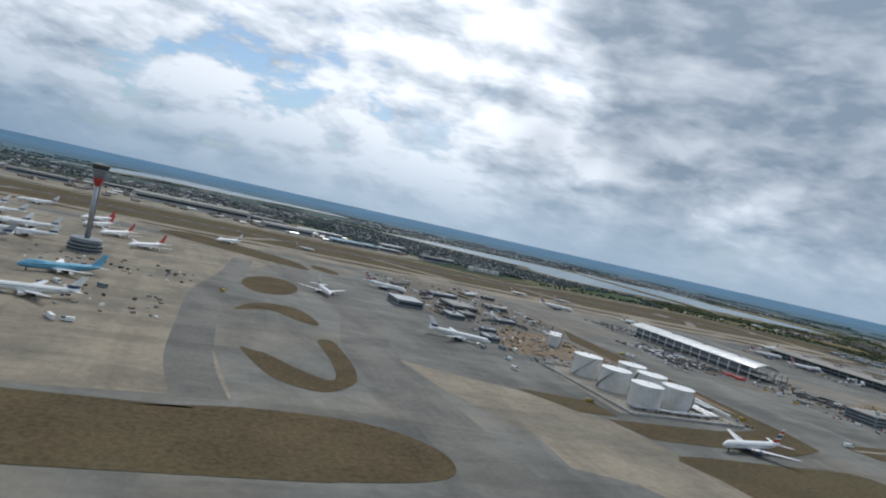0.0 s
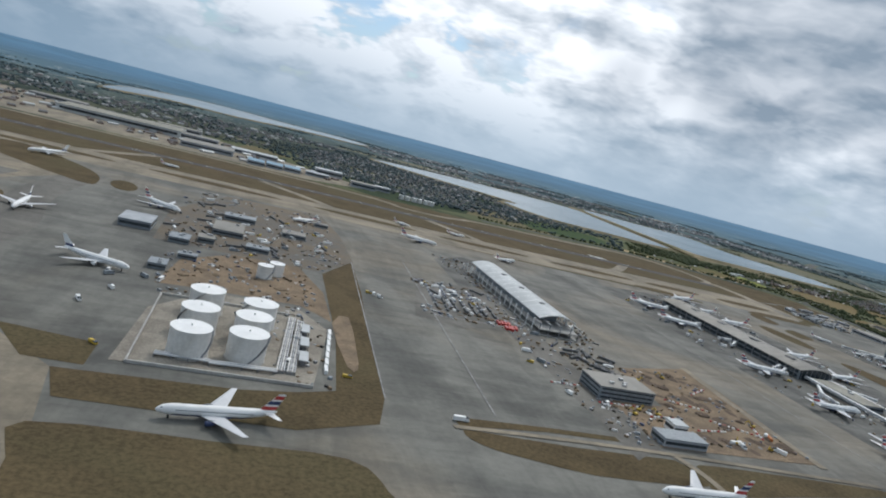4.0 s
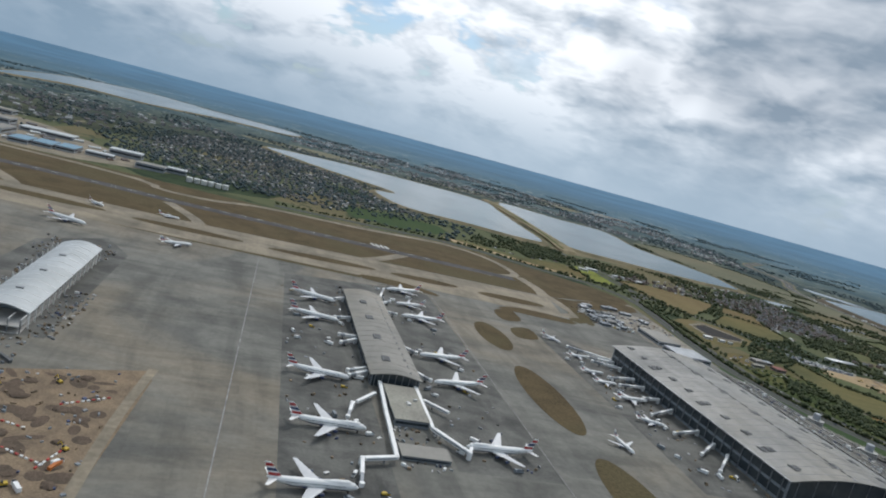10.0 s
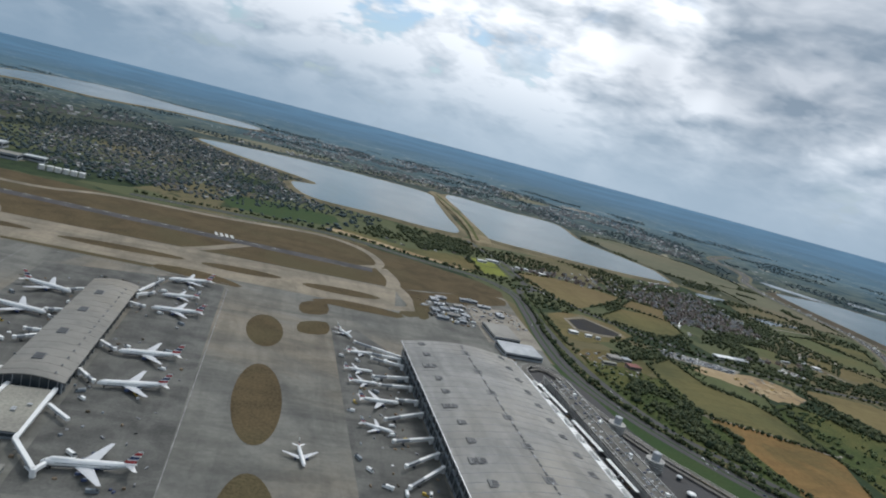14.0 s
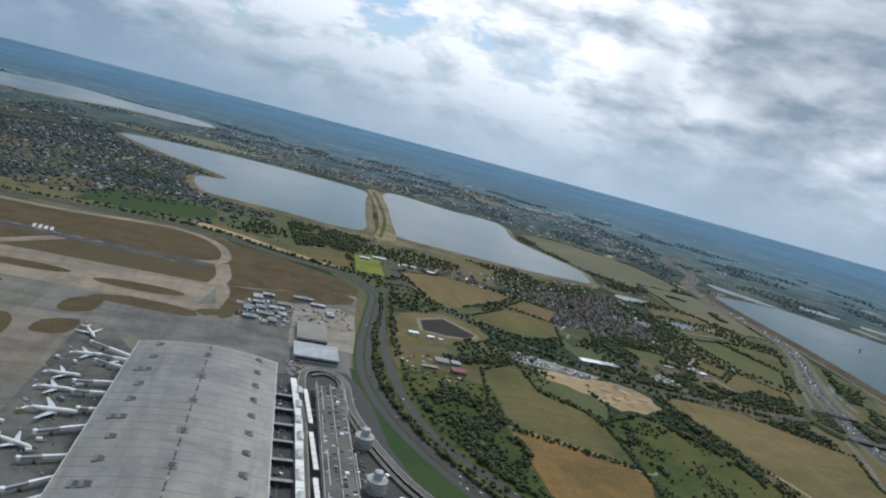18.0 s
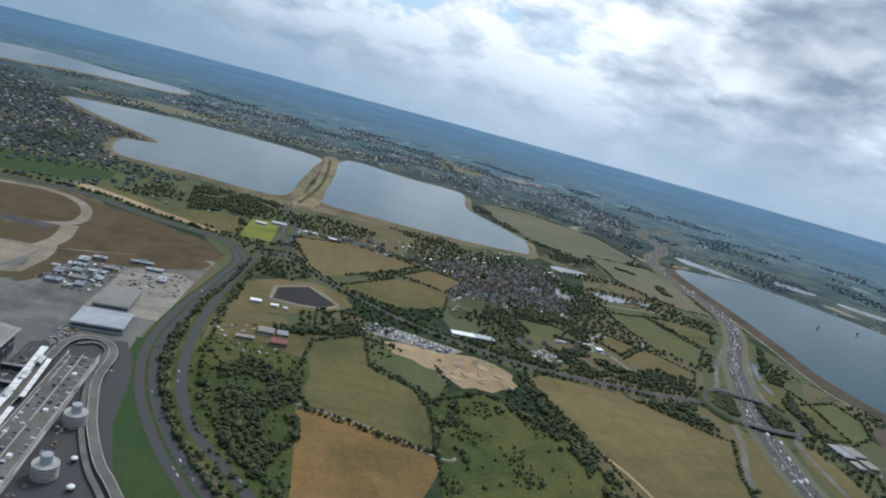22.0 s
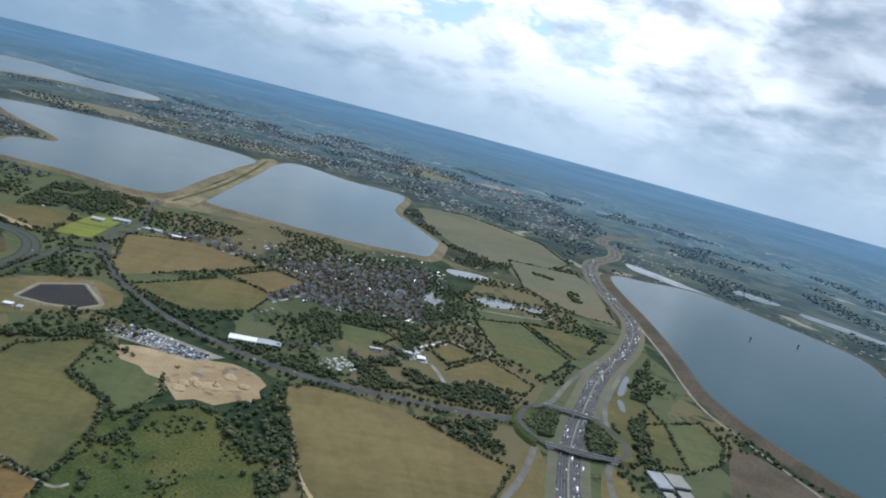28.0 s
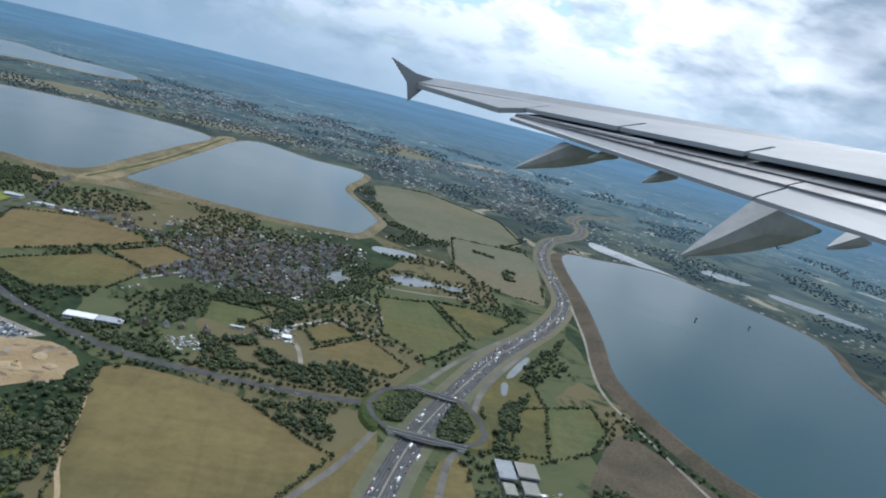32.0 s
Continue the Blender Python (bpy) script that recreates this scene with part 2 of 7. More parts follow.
def curve_round(points, closed=True, steps=5):
    """A Catmull-Rom line through a few corners."""
    n, res = len(points), []
    span = range(n if closed else n - 1)
    get = (lambda i: Vector(points[i % n])) if closed else (lambda i: Vector(points[min(max(i, 0), n - 1)]))
    for i in span:
        a, b, c, d = get(i - 1), get(i), get(i + 1), get(i + 2)
        for s in range(steps):
            u = s / steps
            res.append(0.5 * (2 * b + (c - a) * u + (2 * a - 5 * b + 4 * c - d) * u * u + (3 * b - a - 3 * c + d) * u ** 3))
    if not closed:
        res.append(get(n - 1))
    return res


LAYER = [0]


def sheet(name, outline, z, mat, rounded=0, label="", category="ground", kind="structure", group=""):
    """A flat piece of ground with an outline of a few corners."""
    LAYER[0] += 1
    z += 0.0004 * LAYER[0]
    pts = curve_round(outline, True, rounded) if rounded else [Vector(q) for q in outline]
    bm = bmesh.new()
    bm.faces.new([bm.verts.new((q[0], q[1], z)) for q in pts])
    bm.normal_update()
    bmesh.ops.triangulate(bm, faces=bm.faces)
    for fc in bm.faces:
        fc.normal_update()
        if fc.normal.z < 0:
            fc.normal_flip()
    me = bpy.data.meshes.new(name)
    bm.to_mesh(me)
    bm.free()
    me.materials.append(mat)
    return tagged(new(name, me), label, category, group, kind)


def oval(cx, cy, rx, ry, turn=0.0, n=10):
    c, s = math.cos(radians(turn)), math.sin(radians(turn))
    return [(cx + c * rx * math.cos(2 * math.pi * i / n) - s * ry * math.sin(2 * math.pi * i / n), cy + s * rx * math.cos(2 * math.pi * i / n) + c * ry * math.sin(2 * math.pi * i / n)) for i in range(n)]


def ribbon(name, line, width, z, mat, steps=6, label="", category="road", kind="structure", parent=None, shift=0.0):
    """A strip of even width along a line of a few corners."""
    LAYER[0] += 1
    z += 0.0004 * LAYER[0]
    pts = curve_round(line, False, steps)
    verts, faces = [], []
    for i, q in enumerate(pts):
        d = (pts[min(i + 1, len(pts) - 1)] - pts[max(i - 1, 0)]).normalized()
        side = Vector((-d.y, d.x))
        a, b = q + side * (shift + width / 2), q + side * (shift - width / 2)
        verts += [(a.x, a.y, z), (b.x, b.y, z)]
        if i:
            faces.append((2 * i - 2, 2 * i - 1, 2 * i + 1, 2 * i))
    ob = new(name, mesh_of(name, verts, faces, mat))
    if parent:
        ob.parent = parent
        return ob
    return tagged(ob, label, category, "", kind)


def thing(name, place, turn=0.0, label="", category="", group="", kind=""):
    ob = new(name)
    ob.matrix_basis = pose(place[0], place[1], place[2] if len(place) > 2 else 0.0, 0, 0, turn)
    ob.empty_display_size = 1.0
    return tagged(ob, label, category, group, kind)


# ---- the ground ----
def land_material():
    """Fields and woods in an uneven patchwork."""
    m = bpy.data.materials.new("open_land")
    m.use_nodes = True
    t = Tree(m.node_tree)
    m.node_tree.nodes.clear()
    shader = t.node("ShaderNodeBsdfPrincipled")
    end = t.node("ShaderNodeOutputMaterial")
    t.link(shader.outputs[0], end.inputs[0])
    where = t.node("ShaderNodeTexCoord").outputs["Object"]
    bent = t.vmath("ADD", where, t.vmath("MULTIPLY", t.node_noise_colour(where, 0.012), (45.0, 45.0, 0.0)))
    cells = t.node("ShaderNodeTexVoronoi")
    t.link(bent, cells.inputs["Vector"])
    cells.inputs["Scale"].default_value = 0.0105
    pick = t.node("ShaderNodeSeparateColor")
    t.link(cells.outputs["Color"], pick.inputs[0])
    wood = t.mix(t.ramp(t.noise(where, 0.05, 6.0, 0.7), 0.35, 0.65), (0.019, 0.034, 0.019), (0.043, 0.062, 0.029))
    green = t.mix(t.noise(where, 0.04, 5.0), (0.070, 0.092, 0.043), (0.119, 0.118, 0.062))
    tan = t.mix(t.noise(where, 0.04, 5.0), (0.162, 0.135, 0.072), (0.109, 0.100, 0.054))
    colour = t.mix(t.ramp(pick.outputs[0], 0.16, 0.20), wood, green)
    colour = t.mix(t.ramp(pick.outputs[0], 0.72, 0.75), colour, tan)
    trees = t.ramp(t.noise(where, 0.028, 9.0, 0.72, 0.6), 0.53, 0.62)
    colour = t.mix(trees, colour, wood)
    t.link(colour, shader.inputs["Base Color"])
    shader.inputs["Roughness"].default_value = 0.95
    shader.inputs["Specular IOR Level"].default_value = 0.1
    return m


def ring_mesh(name, radii, mat, n=96):
    verts = [(500 + r * math.cos(2 * math.pi * i / n), r * math.sin(2 * math.pi * i / n), z) for r, z in radii for i in range(n)]
    faces = [(k * n + i, (k + 1) * n + i, (k + 1) * n + (i + 1) % n, k * n + (i + 1) % n) for k in range(len(radii) - 1) for i in range(n)]
    if radii[0][0] < 950:
        faces.append(tuple(range(n)))
    return mesh_of(name, verts, faces, mat)


def distance_material():
    """Far plain seen through miles of air, the haze painted in: woods, dry strips and pale towns under a blue glow that
    grows outwards.
    """
    m = bpy.data.materials.new("far_land_hazed")
    m.use_nodes = True
    t = Tree(m.node_tree)
    shader = m.node_tree.nodes["Principled BSDF"]
    where = t.node("ShaderNodeTexCoord").outputs["Object"]
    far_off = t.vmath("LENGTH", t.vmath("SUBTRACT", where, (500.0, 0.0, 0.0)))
    woody = t.ramp(t.noise(where, 0.014, 9.0, 0.70, 0.8), 0.40, 0.62)
    colour = t.mix(woody, (0.016, 0.026, 0.018), (0.075, 0.080, 0.045))
    colour = t.mix(t.ramp(t.noise(where, 0.006, 7.0, 0.62, 1.2), 0.62, 0.66), colour, (0.26, 0.23, 0.15))
    specks = t.node("ShaderNodeTexVoronoi")
    t.link(where, specks.inputs["Vector"])
    specks.inputs["Scale"].default_value = 0.075
    spot = t.ramp(specks.outputs["Distance"], 0.16, 0.24, 1.0, 0.0)
    town_ = t.ramp(t.noise(where, 0.0032, 6.0, 0.62, 0.6), 0.47, 0.56)
    # haze in the base colour: land and specks fade towards dark blue with distance
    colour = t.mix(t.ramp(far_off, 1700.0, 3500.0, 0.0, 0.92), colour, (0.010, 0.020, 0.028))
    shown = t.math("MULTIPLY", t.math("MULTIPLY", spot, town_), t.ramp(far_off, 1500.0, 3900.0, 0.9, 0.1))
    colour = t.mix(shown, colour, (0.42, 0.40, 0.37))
    t.link(colour, shader.inputs["Base Color"])
    shader.inputs["Roughness"].default_value = 0.95
    shader.inputs["Specular IOR Level"].default_value = 0.1
    # haze as emission: the plain glows bluer towards the horizon
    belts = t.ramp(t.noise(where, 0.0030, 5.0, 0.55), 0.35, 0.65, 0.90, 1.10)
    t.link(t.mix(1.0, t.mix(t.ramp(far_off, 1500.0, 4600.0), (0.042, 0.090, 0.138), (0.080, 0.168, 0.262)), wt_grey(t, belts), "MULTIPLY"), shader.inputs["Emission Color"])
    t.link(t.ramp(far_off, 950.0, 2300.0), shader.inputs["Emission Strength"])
    return m


tagged(new("ground", ring_mesh("ground", [(900, 0), (4640, 0)], land_material())), "patchwork of woods and dry fields reaching the horizon", "ground", kind="structure")
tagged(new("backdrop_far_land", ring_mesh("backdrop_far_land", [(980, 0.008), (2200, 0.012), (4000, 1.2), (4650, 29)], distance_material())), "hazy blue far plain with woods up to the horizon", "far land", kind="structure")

# airfield: aprons, runway, grass
L1, L2, L3, L4, L5 = 0.015, 0.03, 0.045, 0.06, 0.075
sheet("pavement_airfield", [(-1200, -60), (660, -60), (690, 150), (684, 380), (700, 520), (690, 560), (640, 600), (560, 640), (370, 620), (200, 640), (-1200, 760)], L1, concrete, 0, "grey concrete airport apron, stained and patched", "apron")
sheet("pavement_cargo", [(-1200, 764), (-200, 690), (200, 652), (280, 690), (130, 845), (-60, 935), (-1200, 955)], L2 - 0.01, tan_concrete, 0, "grey-tan concrete of a cargo area beyond the runway", "apron")
sheet("pavement_old", [(68, 188), (84, 178), (99, 170), (118, 150), (122, 125), (126, 92), (130, 50), (104, 84), (94, 106), (82, 112), (84, 132), (72, 160)], L2, tan_concrete, 0, "tan old concrete beside the apron", "apron")
sheet("pavement_west", [(-300, 129), (-30, 129), (16, 134), (12, 200), (18, 262), (26, 310), (40, 350), (60, 400), (12, 430), (-300, 480)], L2, tan_concrete, 0, "tan concrete stand area under parked jets", "apron")
ribbon("taxiway_curve", [(66, 420), (62, 330), (72, 260), (60, 190), (62, 130), (64, 60), (75, -40)], 17, L3, tarmac, 6, "dark tarmac taxiway with curving joins", "taxiway")
ribbon("taxiway_branch", [(10, 132), (8, 160), (10, 200), (14, 255), (26, 310), (36, 380)], 11, L3, tarmac, 4, "dark tarmac taxiway beside the grass island", "taxiway")

for line in ([(384, 152), (420, 152), (420, 372), (446, 385), (452, 415), (388, 400)], [(443, 190), (482, 190), (482, 415), (455, 420), (443, 370)], [(544, 195), (578, 195), (578, 342), (560, 375), (544, 372)], [(258, 246), (304, 246), (306, 372), (290, 400), (262, 372)]):
    sheet("stand_area", line, L2, stand_dark, 0, "dark stained concrete under the parked aircraft", "apron")

# the far runway and its grass
sheet("grass_runway", [(-1200, 760), (-1200, 600), (-300, 545), (100, 508), (300, 490), (590, 488), (597, 486), (700, 525), (704, 545), (690, 570), (640, 602), (560, 640), (470, 628), (370, 622), (200, 648)], L2, dry_grass, 0, "dry olive grass round the far runway", "grass")
sheet("grass_corner", [(599, 486), (628, 494), (690, 524), (694, 500), (650, 478), (616, 470), (608, 426), (592, 424), (606, 460)], L2, dry_grass, 2, "dry grass corner beside the apron huts", "grass")
sheet("grass_strip", [(250, 440), (330, 432), (438, 426), (438, 432), (330, 438), (250, 446)], L3, dry_grass, 0, "thin dry grass strip at the apron edge", "grass")
ribbon("runway", [(-1200, 660), (100, 575), (315, 552), (587, 532)], 14, L4, runway_black, 3, "black tarmac runway with rubber marks", "runway")
ribbon("taxiway_parallel", [(-1200, 580), (0, 508), (280, 482), (440, 476), (575, 474), (600, 500), (596, 545)], 11, L3, tan_concrete, 5, "tan concrete taxiway along the runway", "taxiway")
ribbon("taxiway_near", [(-1200, 545), (0, 470), (250, 444), (440, 438), (590, 434), (604, 470), (598, 500)], 9, L3, tan_concrete, 5, "tan concrete taxiway along the apron", "taxiway")
ribbon("taxiway_south", [(-1200, 745), (100, 650), (296, 592), (371, 616), (464, 620), (545, 634), (586, 606), (596, 553), (560, 528)], 8, L3, tan_concrete, 5, "tan concrete strip along the grass", "taxiway")
for a, b in (((440, 478), (492, 540)), ((215, 486), (160, 560)), ((330, 482), (300, 545)), ((30, 505), (80, 572)), ((-160, 520), (-110, 590))):
    ribbon("taxiway_link", [a, ((a[0] * 2 + b[0]) / 3 + 4, (a[1] * 2 + b[1]) / 3), b], 9, L3 + 0.01, tan_concrete, 4, "tan concrete taxiway link through grass", "taxiway")
sheet("taxiway_ground", [(-1200, 600), (-1200, 540), (250, 442), (590, 430), (600, 486), (300, 490), (100, 508), (-300, 545)], L2 - 0.005, tan_concrete, 0, "tan concrete between apron and runway grass", "taxiway")

GRASS = [
    ("flat dry grass island with a rounded tip", [(-400, 128), (-22, 127), (-4, 125), (18, 129), (41, 127), (53, 117), (54, 107), (48, 101), (30, 98), (-15, 97), (-400, 94)], 4),
    ("dry grass oval", oval(42, 299, 12, 27, -12), 4),
    ("dry grass arc of a ring-shaped island", [(22, 229), (29, 245), (38, 251), (47, 247), (50.3, 229), (48.8, 221), (42.5, 226), (36.8, 236), (29.7, 235)], 3),
    ("dry grass horseshoe of a ring-shaped island", [(20.5, 178), (22.7, 165), (26, 153), (31, 147), (36.5, 145), (42, 149), (47.4, 157), (50, 170), (50.6, 184), (50, 200), (45, 199), (44.6, 188), (44.5, 175), (43, 161), (40.6, 155.5), (37, 158), (32, 165), (27, 174), (24, 175.5)], 3),
    ("dry grass beside a taxiway", [(-10, 452), (20, 420), (66, 384), (74, 392), (62, 430), (10, 480)], 4),
    ("small dry grass island", oval(86, 400, 7, 16, 10), 4),
    ("dry grass corner by the fuel farm", [(100, 172), (124, 167), (124, 153), (111, 154)], 0),
    ("dry grass strip by the fuel farm", [(118, 150), (158, 151), (172, 154), (182, 158), (186, 200), (188, 281), (205, 316), (203, 265), (199, 221), (197, 189), (195, 158), (191, 142), (171, 134), (122, 136)], 0),
    ("dry grass tongue between taxiways", [(121, 125), (155, 125), (181, 124), (188, 113), (188, 99), (150, 80), (126, 92), (122, 112)], 3),
    ("thin dry grass strip along the apron edge", [(212, 151), (213, 152), (239, 153), (268, 153), (268, 150), (239, 150), (213, 147)], 0),
    ("long tapering dry grass strip along the taxiway", [(213, 144), (217, 145), (244, 143), (272, 143), (276, 142), (279, 136), (277, 130), (265, 129), (243, 129), (228, 133), (219, 136), (214, 140)], 2),
    ("long tapering dry grass strip along the taxiway", [(283, 142), (303, 142), (348, 140), (345, 136), (307, 130), (279, 126), (279, 134), (281, 139)], 2),
    ("dry grass strip at the apron edge", [(536, 422), (556, 431), (592, 425), (589, 413), (541, 417)], 2),
    ("dry grass strip at the apron edge", [(440, 436), (466, 437), (488, 425), (489, 417), (460, 421), (440, 426)], 2),
    ("dry grass oval between aprons", oval(508, 268, 10, 37), 4),
    ("dry grass oval between aprons", oval(508, 351, 9.5, 24), 4),
    ("dry grass oval between aprons", oval(508, 180, 10, 33), 4),
    ("long dry grass oval between taxiways", oval(415, 458, 38, 6.5, 1), 4),
    ("long dry grass oval between taxiways", oval(489, 457, 26, 7, 0), 4),
    ("long dry grass oval between taxiways", oval(556, 452, 27, 8, 0), 4),
    ("long dry grass oval between taxiways", oval(325, 463, 36, 6.5, -3), 4),
    ("long dry grass oval between taxiways", oval(235, 473, 38, 7, -5), 4),
    ("long dry grass oval between taxiways", oval(130, 482, 45, 7, -5), 4),
    ("long dry grass oval between taxiways", oval(20, 490, 45, 7, -5), 4),
    ("long dry grass oval between taxiways", oval(-95, 500, 50, 8, -5), 4),
    ("long dry grass oval between taxiways", oval(-230, 510, 60, 8, -5), 4),
    ("small square of dry grass", [(526, 356), (541, 360), (542, 380), (527, 373)], 3),
    ("small square of dry grass", [(528, 390), (543, 396), (543, 420), (528, 410)], 3),
    ("dry grass strip beside the stands", [(377, 150), (420, 150), (424, 135), (372, 130)], 2),
]
for words, line, rnd in GRASS:
    sheet("grass_island", line, L5, dry_grass, rnd, words, "grass")


# ---- countryside: water, fields, roads ----
def water_material():
    m = bpy.data.materials.new("reservoir_water")
    m.use_nodes = True
    t = Tree(m.node_tree)
    shader = m.node_tree.nodes["Principled BSDF"]
    shader.inputs["Base Color"].default_value = (0.036, 0.078, 0.092, 1)
    shader.inputs["Roughness"].default_value = 0.12
    shader.inputs["IOR"].default_value = 1.33
    shader.inputs["Specular IOR Level"].default_value = 0.2
    where = t.node("ShaderNodeTexCoord").outputs["Object"]
    t.link(t.ramp(t.noise(where, 0.008, 5.0, 0.6, 1.0), 0.35, 0.7, 0.13, 0.17), shader.inputs["Roughness"])
    return m


water = water_material()
bank_grass = material("bank_grass", (0.204, 0.172, 0.106), (0.133, 0.118, 0.073), 0.25, 0.95, grain=0.25, gloss=0.1)
brown_bank = material("brown_bank", (0.114, 0.092, 0.067), (0.081, 0.070, 0.050), 0.3, 0.95, grain=0.2, gloss=0.1)
field_tan = material("field_stubble", (0.170, 0.137, 0.061), (0.122, 0.106, 0.049), 0.10, 0.95, grain=0.08, bump=0.2, gloss=0.1, third=(0.150, 0.112, 0.055), streak=0.07)
field_olive = material("field_olive", (0.130, 0.115, 0.047), (0.086, 0.088, 0.040), 0.14, 0.95, grain=0.10, bump=0.2, gloss=0.1, third=(0.140, 0.108, 0.048), streak=0.07)
# dry olive greyed by haze painted into the colour, for fields further off
field_hazy = material("field_dry_hazed", (0.150, 0.146, 0.096), (0.118, 0.122, 0.080), 0.08, 0.95, grain=0.08, gloss=0.1, third=(0.165, 0.142, 0.092))
field_green = material("field_green", (0.086, 0.102, 0.046), (0.112, 0.116, 0.054), 0.14, 0.95, grain=0.09, bump=0.2, gloss=0.1, third=(0.118, 0.108, 0.045), streak=0.06)
field_rust = material("field_rust", (0.220, 0.132, 0.052), (0.132, 0.098, 0.042), 0.24, 0.95, grain=0.12, bump=0.2, gloss=0.1, third=(0.122, 0.100, 0.040), streak=0.08)
lush = material("mown_lawn", (0.040, 0.070, 0.027), (0.053, 0.078, 0.031), 0.4, 0.95, grain=0.15, gloss=0.1)
yellow_green = material("sports_turf", (0.205, 0.225, 0.048), (0.165, 0.180, 0.042), 0.4, 0.95, grain=0.12, gloss=0.1)
scrub_green = material("rough_scrub", (0.066, 0.086, 0.028), (0.044, 0.062, 0.022), 0.5, 0.95, grain=0.35, bump=0.5, gloss=0.1, third=(0.100, 0.100, 0.034))
sand = material("bare_sand", (0.42, 0.325, 0.20), (0.33, 0.25, 0.15), 0.5, 0.95, grain=0.14, bump=0.3, gloss=0.1, third=(0.28, 0.20, 0.11))
earth = material("brown_earth", (0.245, 0.185, 0.125), (0.165, 0.128, 0.092), 1.0, 0.95, grain=0.25, bump=0.5, gloss=0.1)
concrete_pale = material("pale_concrete", (0.42, 0.41, 0.38), (0.33, 0.32, 0.30), 1.0, 0.85)
gravel = material("pale_gravel", (0.30, 0.275, 0.23), (0.21, 0.19, 0.16), 0.8, 0.95, grain=0.2, gloss=0.1)


def reservoir(name, outline, words, bank, z=2.2, rim=9.0):
    """Water held by a sloping bank that rises from the land."""
    pts = curve_round(outline, True, 5)
    n = len(pts)
    area = sum(pts[i].x * pts[(i + 1) % n].y - pts[(i + 1) % n].x * pts[i].y for i in range(n))
    sign = 1 if area > 0 else -1
    base = thing(name, (0, 0, 0), 0, words, "reservoir", "", "structure")
    verts, faces = [], []
    for i, q in enumerate(pts):
        d = (pts[(i + 1) % n] - pts[i - 1]).normalized()
        o = Vector((d.y, -d.x)) * sign
        for w, h in ((rim, 0.0), (2.2, z + 0.5), (0.0, z + 0.5), (-2.5, z - 0.4)):
            verts.append((q.x + o.x * w, q.y + o.y * w, h))
    for i in range(n):
        j = (i + 1) % n
        for k in range(3):
            faces.append((4 * i + k, 4 * j + k, 4 * j + k + 1, 4 * i + k + 1))
    ob = new("bank", mesh_of("bank", verts, faces, bank))
    ob.parent = base
    s = sheet("water_surface", [tuple(q) for q in pts], z, water)
    for key in ("label", "category", "kind"):
        if key in s:
            del s[key]
    s.parent = base
    return base


reservoir("reservoir_east", [(360, 1262), (430, 1140), (554, 1005), (520, 960), (545, 850), (630, 830), (700, 810), (738, 830), (752, 960), (768, 1110), (774, 1245), (640, 1300), (490, 1310)], "broad grey-blue reservoir with a tan grassy bank", bank_grass, rim=11)
reservoir("reservoir_middle", [(774, 835), (788, 960), (802, 1110), (812, 1240), (850, 1310), (940, 1250), (1036, 1218), (1011, 1050), (1034, 962), (1050, 908), (1057, 880), (1054, 862), (1040, 808), (1030, 790), (1016, 787), (940, 786), (844, 806)], "grey-blue reservoir with a grassy bank", bank_grass, rim=11)
reservoir("reservoir_west", [(1302, 904), (1370, 928), (1455, 930), (1520, 850), (1570, 745), (1530, 640), (1500, 520), (1440, 400), (1330, 340), (1268, 384), (1242, 445), (1232, 515), (1250, 600), (1268, 700)], "large calm reservoir beside the motorway, brown bank", brown_bank, z=2.6, rim=14)
for x, y in ((1404, 724), (1476, 736)):
    ob = thing("intake_tower", (x, y, 2.4), 0, "small dark intake tower standing in the reservoir", "tower", "reservoir towers")
    part("shaft", lathe([(1.0, 0), (1.0, 1.8)], 14), concrete_pale, ob)
    part("cabin", lathe([(1.2, 1.8), (1.2, 2.9), (0.2, 3.4)], 14), brown_bank, ob)
reservoir("reservoir_far", [(-160, 1480), (-60, 1640), (90, 1640), (240, 1770), (400, 1800), (440, 1920), (370, 2030), (200, 2060), (0, 2150), (-160, 1900)], "distant pale reservoir in a wooded plain", bank_grass, rim=10)
# paler than the reservoir water: sky reflection put into the base colour
pond_water_sheen = material("pond_water_sheen", (0.095, 0.120, 0.132), (0.070, 0.092, 0.102), 0.2, 0.14, grain=0.05)
PONDS = [[(1049, 751), (1058, 766), (1096, 764), (1092, 747), (1064, 738)], [(1065, 670), (1089, 679), (1112, 672), (1136, 674), (1132, 660), (1110, 664), (1097, 656), (1078, 649)], [(1010, 628), (1014, 646), (1021, 658), (1024, 642), (1030, 636), (1019, 616)], [(984, 640), (992, 650), (998, 640), (990, 630)],
         [(1385, 1010), (1400, 1060), (1450, 1000), (1512, 880), (1490, 872), (1430, 960)], [(1640, 930), (1660, 960), (1740, 880), (1715, 862)], [(1560, 1010), (1590, 1040), (1640, 1000), (1600, 980)], [(1142, 490), (1154, 513), (1166, 531), (1168, 528), (1158, 509), (1147, 491)], [(1133, 463), (1137, 479), (1141, 478), (1136, 461)]]
for q in PONDS:
    sheet("pond", q, 0.050, pond_water_sheen, 4, "small bright pond among trees and fields", "pond")
sheet("shore", [(690, 800), (745, 808), (772, 820), (850, 798), (846, 784), (770, 778), (735, 782), (700, 792)], 0.062, bank_grass, 0, "bare tan shore below the reservoir banks", "shore")

